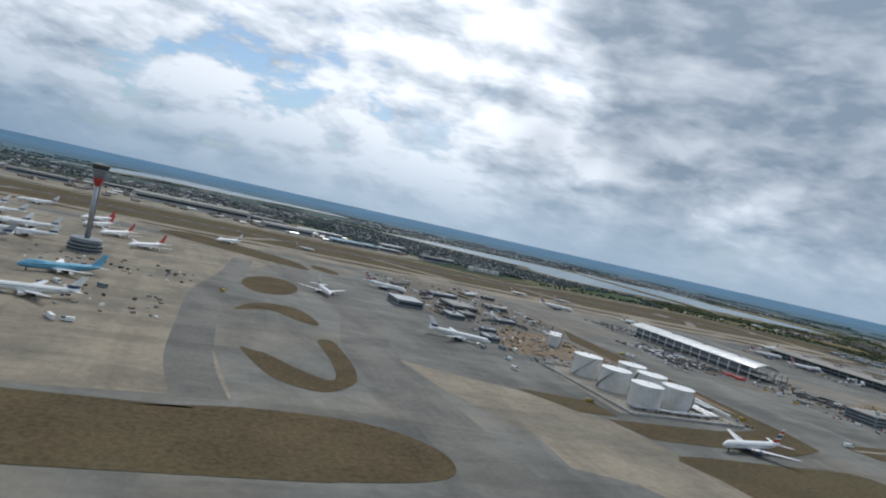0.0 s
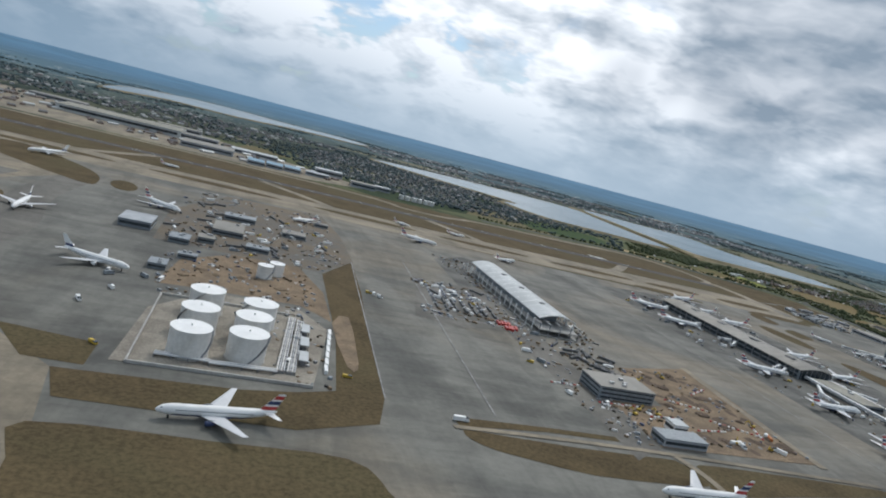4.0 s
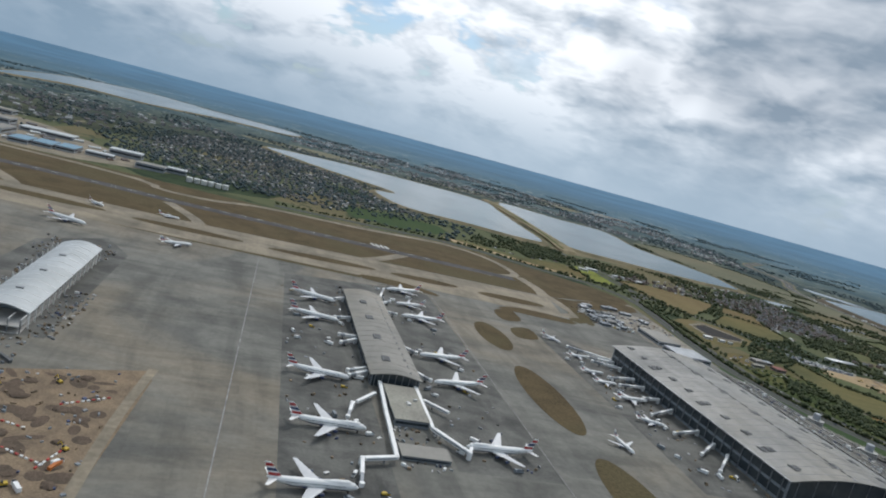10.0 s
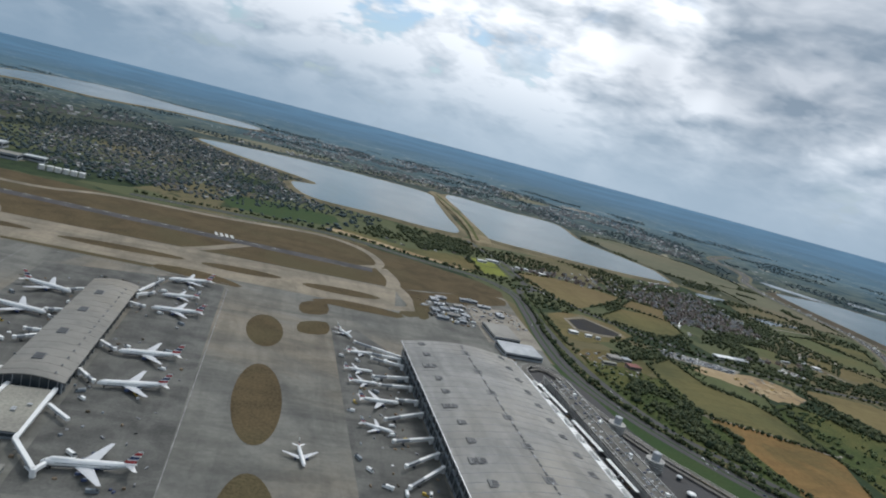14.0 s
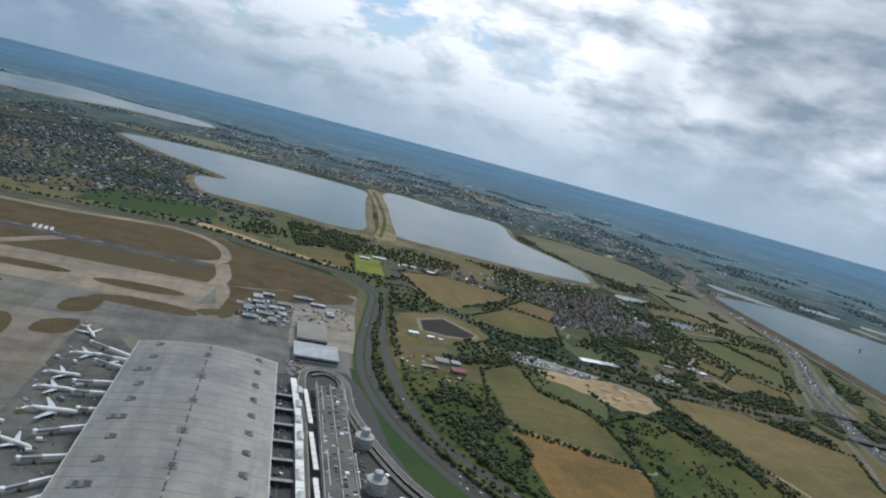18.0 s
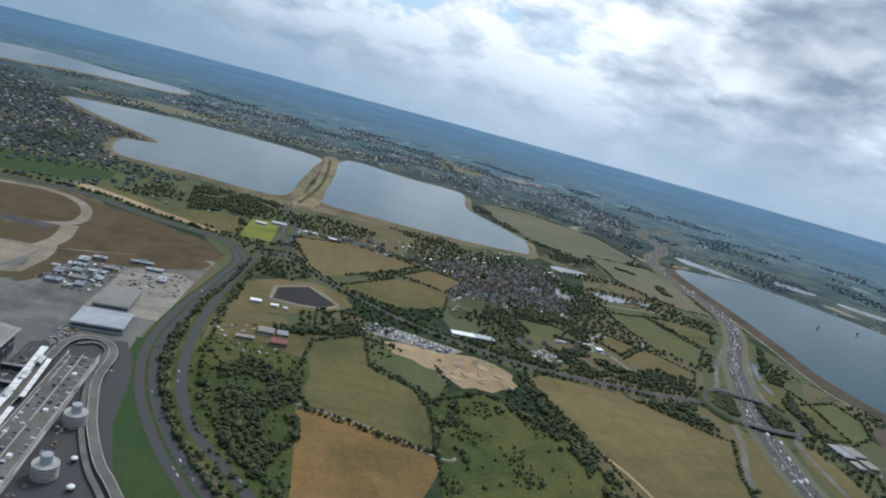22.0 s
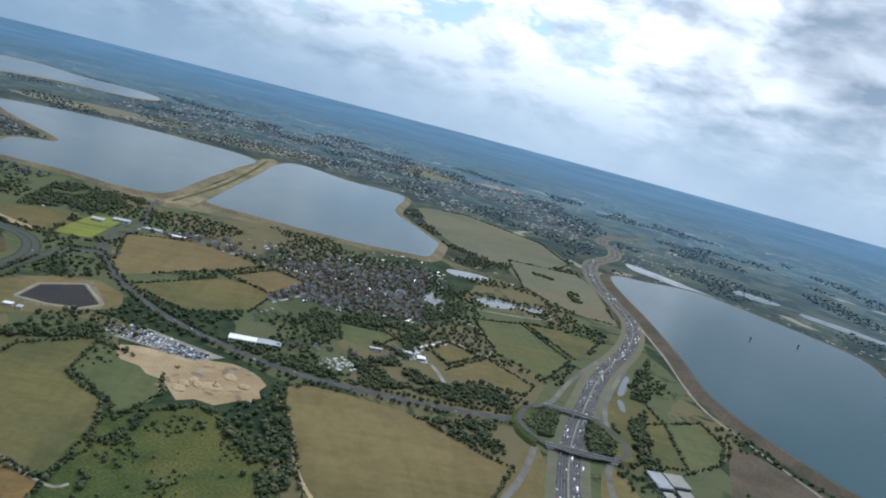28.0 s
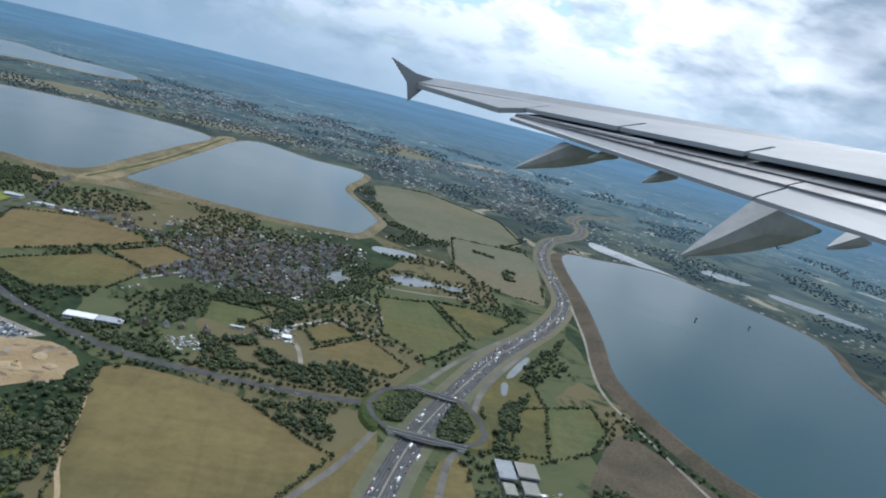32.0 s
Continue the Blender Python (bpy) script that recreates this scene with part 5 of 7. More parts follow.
# ---- trees, hedges and woods ----
def leaf_material(name, a, b, mottle=0.35):
    m = bpy.data.materials.new(name)
    m.use_nodes = True
    t = Tree(m.node_tree)
    shader = m.node_tree.nodes["Principled BSDF"]
    where = t.node("ShaderNodeTexCoord").outputs["Object"]
    own = t.node("ShaderNodeNewGeometry").outputs["Random Per Island"]
    col = t.mix(own, a, b)
    col = t.mix(1.0, col, wt_grey(t, t.ramp(t.noise(where, 1.6, 6.0, 0.7), 0.3, 0.7, 1.0 - mottle, 1.0 + mottle)), "MULTIPLY")
    t.link(col, shader.inputs["Base Color"])
    shader.inputs["Roughness"].default_value = 0.9
    shader.inputs["Specular IOR Level"].default_value = 0.15
    return m


leaf_dark = leaf_material("leaves_dark", (0.034, 0.050, 0.028), (0.100, 0.112, 0.054))
# bluish grey greens: distance haze painted into the far leaves
leaf_hazed = leaf_material("leaves_far_hazed", (0.058, 0.086, 0.096), (0.094, 0.120, 0.120), 0.12)
leaf_mid = leaf_material("leaves_mid", (0.043, 0.071, 0.033), (0.114, 0.137, 0.062))
bark = material("bark", (0.09, 0.07, 0.05), None, 3.0, 0.95)


def ico(level):
    bm = bmesh.new()
    bmesh.ops.create_icosphere(bm, subdivisions=level, radius=1.0)
    v = np.array([q.co[:] for q in bm.verts])
    f = np.array([[q.index for q in fc.verts] for fc in bm.faces])
    bm.free()
    return v, f


ICO1, ICO2 = ico(1), ico(2)
rng = np.random.default_rng(5)


def clumps(spots, ball, ragged=0.34):
    """Leaf clumps at (x, y, z, radius, height): uneven balls as one block of vertices."""
    bv, bf = ball
    spots = np.asarray(spots, float)
    n = len(spots)
    rad = 1.0 + ragged * rng.standard_normal((n, len(bv), 1)).clip(-1.6, 1.6)
    v = bv[None] * rad * np.stack([spots[:, 3], spots[:, 3], spots[:, 4]], -1)[:, None] + spots[:, None, :3]
    f = bf[None] + (np.arange(n) * len(bv))[:, None, None]
    return v.reshape(-1, 3), f.reshape(-1, 3)


def tri_mesh(name, v, f, mat):
    me = bpy.data.meshes.new(name)
    me.vertices.add(len(v))
    me.vertices.foreach_set("co", v.astype(np.float32).ravel())
    me.loops.add(f.size)
    me.loops.foreach_set("vertex_index", f.astype(np.int32).ravel())
    me.polygons.add(len(f))
    me.polygons.foreach_set("loop_start", np.arange(0, f.size, 3, dtype=np.int32))
    me.polygons.foreach_set("loop_total", np.full(len(f), 3, dtype=np.int32))
    me.update(calc_edges=True)
    me.materials.append(mat)
    return me


def crowns(points, size, spread=0.35, lobes=2):
    """Each tree as a low main clump with smaller, uneven ones about and over it."""
    res = []
    for x, y in points:
        s = size * rng.uniform(1 - spread, 1 + spread) * (1.35 if rng.random() < 0.12 else 1.0)
        res.append((x, y, s * 0.75, s * 0.78, s * 0.8))
        for _ in range(lobes):
            a, q, r = rng.uniform(0, 6.28), s * rng.uniform(0.32, 0.62), rng.uniform(0.4, 0.95)
            res.append((x + s * r * math.cos(a), y + s * r * math.sin(a), s * rng.uniform(0.45, 1.3), q, q * rng.uniform(0.7, 1.0)))
    return res


def woods(name, points, size, mat, words, ball=None, lobes=2, category="woodland", tall=1.0):
    v, f = clumps(crowns(points, size, lobes=lobes), ball or ICO1)
    v[:, 2] *= tall
    return tagged(new(name, tri_mesh(name, v, f, mat)), words, category, "", "stuff")


def inside(px, py, poly):
    px, py = np.asarray(px), np.asarray(py)
    hit_ = np.zeros(px.shape, bool)
    n = len(poly)
    for i in range(n):
        (x0, y0), (x1, y1) = poly[i][:2], poly[(i + 1) % n][:2]
        cross = ((y0 > py) != (y1 > py)) & (px < (x1 - x0) * (py - y0) / (y1 - y0 + 1e-9) + x0)
        hit_ ^= cross
    return hit_


def near_line(px, py, line, dist):
    res = np.zeros(np.shape(px), bool)
    pts = curve_round(line, False, 4)
    for a, b in zip(pts, pts[1:]):
        d = b - a
        u = np.clip(((px - a.x) * d.x + (py - a.y) * d.y) / max(d.length_squared, 1e-6), 0, 1)
        res |= (px - a.x - u * d.x) ** 2 + (py - a.y - u * d.y) ** 2 < dist * dist
    return res


def fill(poly, step, jitter=0.45):
    """Places at an uneven spacing inside an outline."""
    xs, ys = [q[0] for q in poly], [q[1] for q in poly]
    gx, gy = np.meshgrid(np.arange(min(xs), max(xs), step), np.arange(min(ys), max(ys), step))
    gx = gx + rng.uniform(-jitter, jitter, gx.shape) * step
    gy = gy + rng.uniform(-jitter, jitter, gy.shape) * step
    k = inside(gx, gy, poly)
    return list(zip(gx[k], gy[k]))


def along(line, step, off=1.0):
    pts = curve_round(line, False, 6)
    res, left = [], 0.0
    for a, b in zip(pts, pts[1:]):
        d = b - a
        while left < d.length:
            q = a + d * (left / max(d.length, 1e-6))
            res.append((q.x + rng.uniform(-off, off), q.y + rng.uniform(-off, off)))
            left += step * rng.uniform(0.6, 1.5)
        left -= d.length
    return res


WATERS = [[(350, 1270), (430, 1130), (560, 1005), (515, 960), (540, 840), (630, 815), (700, 795), (772, 800), (850, 780), (1035, 775), (1070, 884), (1040, 970), (1024, 1050), (1048, 1225), (940, 1270), (870, 1320), (490, 1330)],
          [(1280, 900), (1370, 945), (1465, 945), (1530, 860), (1586, 745), (1545, 630), (1515, 510), (1450, 390), (1330, 325), (1252, 380), (1226, 445), (1215, 515), (1240, 620), (1255, 740)],
          [(-180, 1470), (-60, 1620), (90, 1620), (240, 1750), (410, 1780), (455, 1920), (370, 2050), (200, 2080), (0, 2170), (-180, 1900)]]
AIRFIELD = [(-1500, -100), (700, -100), (700, 380), (712, 480), (725, 560), (700, 600), (640, 625), (560, 655), (370, 635), (200, 660), (280, 700), (130, 850), (-60, 940), (-1500, 960)]
ROADS = [PERIM, OUTER, SE, M25]


def open_ground(pts, fields=True):
    px, py = np.array([q[0] for q in pts]), np.array([q[1] for q in pts])
    bad = inside(px, py, AIRFIELD)
    for w in WATERS:
        bad |= inside(px, py, w)
    for q in PONDS:
        bad |= inside(px, py, q)
    if fields:
        for _, _, line, _ in FIELDS:
            bad |= inside(px, py, line)
        bad |= inside(px, py, [(707, 606), (740, 606), (742, 692), (707, 690)]) | inside(px, py, [(812, 425), (835, 457), (870, 434), (902, 424), (898, 393), (875, 373), (845, 378)])
    for r_, w in zip(ROADS, (8, 6, 6, 20)):
        bad |= near_line(px, py, r_, w)
    bad |= near_line(px, py, [*RING, RING[0]], 5)
    return [q for q, b in zip(pts, bad) if not b]


# hedges along the field edges
hedge_points = []
for words, mat, line, rnd in FIELDS[:20]:
    if "verge" in words or "wet" in words:
        continue
    ring = [*line, line[0]]
    for a, b in zip(ring, ring[1:]):
        if rng.random() < 0.78:
            hedge_points += along([a, b], 2.2, 0.7)
woods("hedge", open_ground(hedge_points, False), 1.05, leaf_dark, "dark green hedges and bushes along the field edges", lobes=2, category="hedge")
WOODS = [
    [(643, 775), (741, 782), (712, 694), (690, 690), (654, 668)], [(700, 660), (706, 612), (712, 690)],
    [(724, 352), (740, 372), (765, 350), (766, 300), (752, 262), (735, 280)], [(765, 250), (766, 226), (800, 190), (790, 150), (750, 210)],
    [(986, 401), (1022, 412), (1032, 404), (1029, 373), (1019, 370), (1014, 378), (1004, 385)], 
    [(870, 462), (905, 452), (940, 440), (985, 450), (1000, 445), (960, 428), (915, 436), (880, 448)], [(960, 500), (1000, 540), (985, 480)], [(960, 440), (1001, 430), (1044, 432), (1048, 450), (1031, 458), (1001, 452), (985, 465)], [(1127, 436), (1144, 459), (1155, 473), (1131, 410), (1121, 403)], [(1150, 486), (1175, 530), (1215, 612), (1218, 598), (1163, 481)], [(1190, 732), (1194, 772), (1209, 771), (1203, 732)], [(1168, 828), (1194, 816), (1196, 824), (1172, 836)], [(770, 830), (764, 960), (772, 1110), (780, 1240), (784, 1240), (776, 1110), (768, 960), (774, 830)],
    [(1112, 380), (1122, 420), (1140, 470), (1136, 420), (1126, 384)], [(910, 405), (918, 330), (924, 240), (915, 200), (905, 300), (903, 390)], [(836, 330), (850, 360), (845, 330), (842, 290)],
    [(1130, 345), (1180, 375), (1190, 352), (1150, 320)], [(712, 430), (718, 480), (722, 500), (726, 470), (718, 430)], [(700, 380), (704, 420), (706, 360)], [(870, 372), (905, 345), (912, 300), (895, 340)],
    [(745, 420), (800, 445), (806, 432), (760, 412)], [(900, 505), (918, 552), (934, 540), (930, 505), (934, 486), (922, 480)], [(934, 534), (975, 532), (1000, 545), (985, 560), (945, 556)], [(940, 470), (975, 478), (985, 455), (950, 445)], [(1000, 560), (1040, 600), (1050, 640), (1010, 615)], [(832, 225), (826, 150), (900, 120), (915, 200)],
]
wood_points = []
for w in WOODS:
    wood_points += [q for q in fill(w, 2.7) if noise.noise((q[0] * 0.06, q[1] * 0.06, 2.0)) > -0.16]
woods("woodland", open_ground(wood_points, False), 1.35, leaf_dark, "dense dark green trees in belts beside roads", ICO1, lobes=5)
islands = fill([(1050, 416), (1059, 433), (1072, 440), (1080, 440), (1074, 426), (1064, 404), (1056, 405)], 1.7) + fill([(1096, 432), (1104, 427), (1107, 408), (1101, 395), (1084, 390), (1086, 402)], 1.7)
woods("junction_trees", islands, 1.35, leaf_dark, "dense dark trees inside the oval junction", ICO1, lobes=4)
bush = [q for q in fill(FIELDS[6][2], 3.4) if noise.noise((q[0] * 0.05, q[1] * 0.05, 4.0)) > 0.22] + fill(FIELDS[6][2], 15) + fill(FIELDS[27][2], 6.0) + fill([(800, 440), (830, 420), (806, 388), (804, 430)], 5)
woods("scrub", bush, 0.95, leaf_mid, "scattered green bushes in rough meadow", lobes=2, category="scrub")
verge = along([(q[0] + 8, q[1] + 3) for q in OUTER], 3.6, 2.0) + along([(q[0] - 6, q[1] - 1) for q in OUTER[2:]], 4.5, 1.2) + along([(q[0] + 2, q[1] + 12) for q in PERIM[:5]], 3.0, 2.5) + along([(q[0] + 6.3, q[1] + 1) for q in PERIM[5:]], 2.0, 0.8) + along([(q[0], q[1] + 6) for q in SE], 3.2, 1.3) + along([(q[0], q[1] - 6) for q in SE], 4.0, 1.3)
woods("roadside_trees", verge, 1.25, leaf_dark, "dark trees and bushes along the roads", lobes=3)
# loose trees in the middle distance, thicker where noise says so
loose = []
for x, y in fill([(560, 640), (700, 600), (760, 440), (900, 230), (1300, 230), (1300, 700), (1300, 900), (1050, 1120), (840, 780), (640, 790)], 5.6):
    if noise.noise((x * 0.016, y * 0.016, 3.0)) > 0.02:
        loose.append((x, y))
woods("copse", open_ground(loose), 1.45, leaf_dark, "dark green copses and garden trees on the plain", lobes=3)
far = []
for x, y in fill([(-700, 700), (280, 690), (560, 660), (640, 790), (540, 830), (350, 1260), (480, 1340), (900, 1340), (1060, 1240), (1280, 910), (1370, 960), (1600, 760), (1600, 500), (1900, 300), (2300, 900), (2000, 1700), (1200, 2150), (-200, 2150), (-1100, 1500)], 11):
    if noise.noise((x * 0.008, y * 0.008, 8.0)) > 0.10:
        far.append((x, y))
far = [q for q in far if not near_line(np.array([q[0]]), np.array([q[1]]), M25, 26)[0]]
woods("distant_woods", open_ground(far), 2.2, leaf_hazed, "dark woods and tree belts of the distant plain", lobes=2, tall=0.6)


# ---- houses ----
brick_wall = material("house_brick", (0.185, 0.130, 0.102), (0.27, 0.24, 0.21), 1.0, 0.9, per_thing=0.3)
roof_tile = material("brown_roof_tile", (0.112, 0.094, 0.088), (0.145, 0.122, 0.110), 1.4, 0.85, per_thing=0.35)
roof_slate = material("slate_roof", (0.108, 0.112, 0.120), (0.085, 0.090, 0.096), 1.4, 0.7, per_thing=0.3)
render_wall = material("pale_render", (0.47, 0.44, 0.39), (0.38, 0.36, 0.32), 1.0, 0.9, per_thing=0.2)


def gable(w, d, h, rise, over=0.12):
    """A pitched roof with eaves."""
    bm = bmesh.new()
    a, b = w / 2 + over, d / 2 + over
    low = [bm.verts.new(q) for q in ((-a, -b, h), (a, -b, h), (a, b, h), (-a, b, h))]
    top = [bm.verts.new((-a, 0, h + rise)), bm.verts.new((a, 0, h + rise))]
    bm.faces.new(low)
    bm.faces.new((low[0], low[1], top[1], top[0]))
    bm.faces.new((low[2], low[3], top[0], top[1]))
    bm.faces.new((low[1], low[2], top[1]))
    bm.faces.new((low[3], low[0], top[0]))
    return bm


def house(place, turn, w, d, wall, roof, words):
    ob = thing("house", place, turn, words, "house", "village houses")
    wl = part("wall", boxed(-w / 2, -d / 2, 0, w / 2, d / 2, 1.9), wall, ob)
    rf = part("roof", gable(w, d, 1.9, 1.2), roof, ob)
    part("chimney", boxed(w * 0.3, -0.25, 2.6, w * 0.3 + 0.4, 0.25, 3.5), wall, rf)
    return ob


HOUSES = [house((892, 566, 0.02), 20, 4.0, 2.6, brick_wall, roof_tile, "brick house with a brown tiled pitched roof"),
          house((898, 590, 0.02), 60, 4.8, 2.8, render_wall, roof_slate, "pale rendered house with a grey slate roof"),
          house((930, 600, 0.02), 110, 3.5, 2.4, brick_wall, roof_tile, "small brick house with a brown roof")]
village = [(877, 648), (960, 700), (1030, 745), (1012, 650), (1000, 566), (950, 556), (922, 556), (900, 575)]
lots = open_ground(fill(village, 7.3) + fill([(880, 540), (930, 590), (900, 600), (872, 560)], 8) + fill([(760, 668), (800, 655), (840, 645), (880, 650), (850, 665), (800, 680)], 8) + along([(905, 470), (935, 478), (960, 470), (980, 490)], 8, 3) + along([(800, 690), (900, 690), (990, 760)], 12, 5))
for x, y in lots:
    copy_thing(HOUSES[int(rng.integers(3))], pose(x, y, 0.02, 0, 0, rng.choice((15, 40, 105, 130)) + rng.uniform(-8, 8)))
woods("garden_trees", open_ground(fill(village, 5.0) + fill([(850, 640), (905, 560), (935, 540), (1010, 560), (1040, 650), (1046, 740), (1000, 745), (900, 700)], 11)), 1.0, leaf_dark, "garden trees among the village houses", lobes=3)


# town and field colours greyed to imitate the haze of distance
far_wall = material("far_town_wall_hazed", (0.165, 0.160, 0.160), (0.22, 0.21, 0.20), 1.0, 0.9)
far_tile = material("far_town_tile_hazed", (0.112, 0.104, 0.104), (0.140, 0.124, 0.118), 1.0, 0.9)
far_slate = material("far_town_slate_hazed", (0.118, 0.126, 0.138), (0.095, 0.102, 0.112), 1.0, 0.85)
far_pale = material("far_town_render_hazed", (0.46, 0.46, 0.45), (0.36, 0.36, 0.35), 1.0, 0.9)
far_field_hazed = material("far_field_hazed", (0.185, 0.175, 0.118), (0.135, 0.138, 0.094), 0.05, 0.95, grain=0.1, gloss=0.1)


sheet("field_far", [(1056, 1633), (1090, 1740), (1146, 1845), (1218, 1690), (1107, 1590)], 0.08, far_field_hazed, 2, "pale dry field far beyond the reservoirs", "field")
sheet("field_far", [(640, 1380), (700, 1440), (860, 1480), (900, 1420), (780, 1370)], 0.08, far_field_hazed, 2, "dry field beyond the reservoirs", "field")
sheet("field_far", [(300, 1420), (420, 1500), (620, 1520), (600, 1440), (420, 1380)], 0.08, far_field_hazed, 2, "pale dry field far beyond the reservoirs", "field")
sheet("field_far", [(1263, 1751), (1330, 1800), (1402, 1798), (1370, 1730)], 0.08, gravel, 2, "pale bare ground far beyond the reservoirs", "field")


def roofs(name, points, size, words, pale=0.25, far=False):
    """A far town: houses too small to tell apart, walls and pitched roofs in one mesh."""
    verts, faces, fm = [], [], []
    for x, y in points:
        w, d, h = size * rng.uniform(0.7, 1.8), size * rng.uniform(0.6, 0.9), size * rng.uniform(0.4, 0.6)
        a = rng.choice((0.3, 0.5, 1.9, 2.1)) + rng.uniform(-0.1, 0.1)
        c, s, n = math.cos(a), math.sin(a), len(verts)
        for px, py, pz in ((-w, -d, 0), (w, -d, 0), (w, d, 0), (-w, d, 0), (-w, -d, h), (w, -d, h), (w, d, h), (-w, d, h), (-w, 0, h * 1.6), (w, 0, h * 1.6)):
            verts.append((x + c * px - s * py, y + s * px + c * py, pz))
        wall, roof = (3, 4) if rng.random() < pale else (0, int(rng.integers(1, 3)))
        for q, m in (((0, 1, 5, 4), wall), ((2, 3, 7, 6), wall), ((1, 2, 6, 9, 5), wall), ((3, 0, 4, 8, 7), wall), ((4, 5, 9, 8), roof), ((6, 7, 8, 9), roof)):
            faces.append(tuple(n + i for i in q))
            fm.append(m)
    return tagged(new(name, mesh_of(name, verts, faces, [far_wall, far_tile, far_slate, far_pale, far_pale] if far else [brick_wall, roof_tile, roof_slate, render_wall, pale_roof], False, fm)), words, "town", "", "stuff")


town = open_ground(fill([(290, 720), (446, 700), (470, 770), (560, 800), (540, 900), (510, 960), (548, 1000), (440, 1120), (350, 1240), (240, 1150), (200, 900)], 8), False)
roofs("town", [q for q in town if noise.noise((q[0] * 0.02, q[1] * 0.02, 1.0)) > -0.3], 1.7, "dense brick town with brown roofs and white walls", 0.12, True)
woods("town_trees", [q for q in open_ground(fill([(280, 700), (446, 690), (640, 800), (540, 840), (510, 960), (550, 1010), (440, 1120), (350, 1250), (200, 1150), (150, 900)], 9.5), False)], 1.8, leaf_hazed, "dark trees between the houses of the town", lobes=2, tall=0.7)
spread = open_ground(fill([(400, 1360), (900, 1370), (1080, 1260), (1300, 1100), (1420, 1300), (1500, 1700), (900, 2100), (200, 1900), (420, 1800)], 13), False)
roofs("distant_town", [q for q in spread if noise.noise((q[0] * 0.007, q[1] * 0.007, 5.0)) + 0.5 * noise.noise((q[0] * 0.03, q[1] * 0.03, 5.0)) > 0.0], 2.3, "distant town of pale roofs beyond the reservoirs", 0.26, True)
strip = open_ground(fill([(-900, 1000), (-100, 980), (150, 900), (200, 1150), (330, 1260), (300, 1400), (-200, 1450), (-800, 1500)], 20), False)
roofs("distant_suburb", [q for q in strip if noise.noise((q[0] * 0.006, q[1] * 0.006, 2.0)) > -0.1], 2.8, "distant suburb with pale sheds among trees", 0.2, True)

edge_lots = open_ground(fill([(850, 655), (890, 600), (905, 560), (960, 545), (1010, 560), (1035, 640), (1046, 735), (1000, 745), (900, 700)], 5.6), True)
roofs("village_outskirts", [q for q in edge_lots if noise.noise((q[0] * 0.04, q[1] * 0.04, 9.0)) > -0.15], 1.25, "small brick houses and sheds between village gardens", 0.28)
lanes_side = open_ground(fill([(756, 655), (840, 640), (960, 720), (1040, 775), (1030, 785), (940, 760), (830, 700), (756, 690)], 8) + fill([(716, 640), (700, 690), (640, 700), (600, 690), (640, 655)], 9), True)
roofs("shore_cottages", [q for q in lanes_side if noise.noise((q[0] * 0.05, q[1] * 0.05, 6.0)) > 0.0], 1.3, "scattered cottages and white sheds below the reservoir bank", 0.5)

roofs("farm_sheds", fill([(979, 498), (997, 512), (996, 481), (982, 482)], 2.9) + fill([(925, 448), (938, 469), (947, 455), (937, 443)], 3.6) + along([(886, 544), (903, 568), (921, 592)], 2.2, 0.5) + along([(996, 512), (1008, 520), (1022, 528)], 2.6, 1.0) + fill([(876, 520), (888, 532), (890, 526), (880, 516)], 3.4), 0.85, "huddle of white sheds and caravans at a farm", 0.8)

cargo = [q for q in fill([(-500, 730), (-100, 705), (190, 665), (260, 690), (130, 830), (-60, 915), (-500, 930)], 22) if rng.random() < 0.75]
roofs("cargo_sheds", cargo, 3.4, "crowded sheds and depots of the cargo area", 0.3)
woods("cargo_trees", [q for q in fill([(-500, 820), (40, 800), (130, 760), (130, 840), (-60, 930), (-500, 945)], 13) if rng.random() < 0.5], 1.9, leaf_hazed, "trees between the cargo sheds", lobes=2, tall=0.7)


# ---- landside of the terminal ----
sheet("forecourt", [(640, 60), (642, 350), (660, 362), (680, 366), (690, 340), (694, 290), (705, 250), (735, 200), (735, 60)], 0.05, road_black, 0, "dark tarmac forecourt with lanes beside the terminal", "forecourt")
canopies = [(651.0, 342, 653.4, 300, 3.0), (653.4, 299, 653.8, 214, 3.4), (653.8, 212, 654.4, 130, 3.2), (656.8, 331, 658.9, 296, 2.0), (658.6, 288, 660.0, 258, 2.0), (659.5, 252, 660.4, 226, 2.0), (660.5, 220, 662, 160, 2.0)]
for x0, y0, x1, y1, w in canopies:
    d = Vector((x1 - x0, y1 - y0))
    ob = thing("forecourt_canopy", (x0, y0, 0.06), math.degrees(math.atan2(d.y, d.x)), "long bright white canopy over the terminal forecourt", "canopy", "forecourt canopies")
    n = int(d.length / 5)
    for k in range(n):
        bm = boxed(d.length * k / n, -w / 2, 2.5, d.length * (k + 1) / n - 0.3, w / 2, 2.75, bevel=0.06)
        part("canopy_panel", bm, white_paint, ob)
        part("post", boxed(d.length * (k + 0.5) / n - 0.12, -0.12, 0, d.length * (k + 0.5) / n + 0.12, 0.12, 2.5), steel_grey, ob)
for k in range(9):
    block("plaza_bridge", "dark glazed link between terminal and forecourt", 641.6, 204 + 14.6 * k, 651, 205.5 + 14.6 * k, 2.2, steel_grey, dark_glass, "link bridge", group="forecourt links", z=0.05)
deck = thing("car_park", (0, 0, 0.06), 0, "long multi-storey car park with an open roof deck", "car park")
for k in range(4):
    part("deck", boxed(662, 150, 0.9 + 1.1 * k, 675, 334, 1.15 + 1.1 * k), concrete_pale if k < 3 else tarmac, deck)
    for s in (662, 674.7):
        part("parapet", boxed(s, 150, 1.15 + 1.1 * k, s + 0.3, 338, 1.55 + 1.1 * k), concrete_pale, deck)
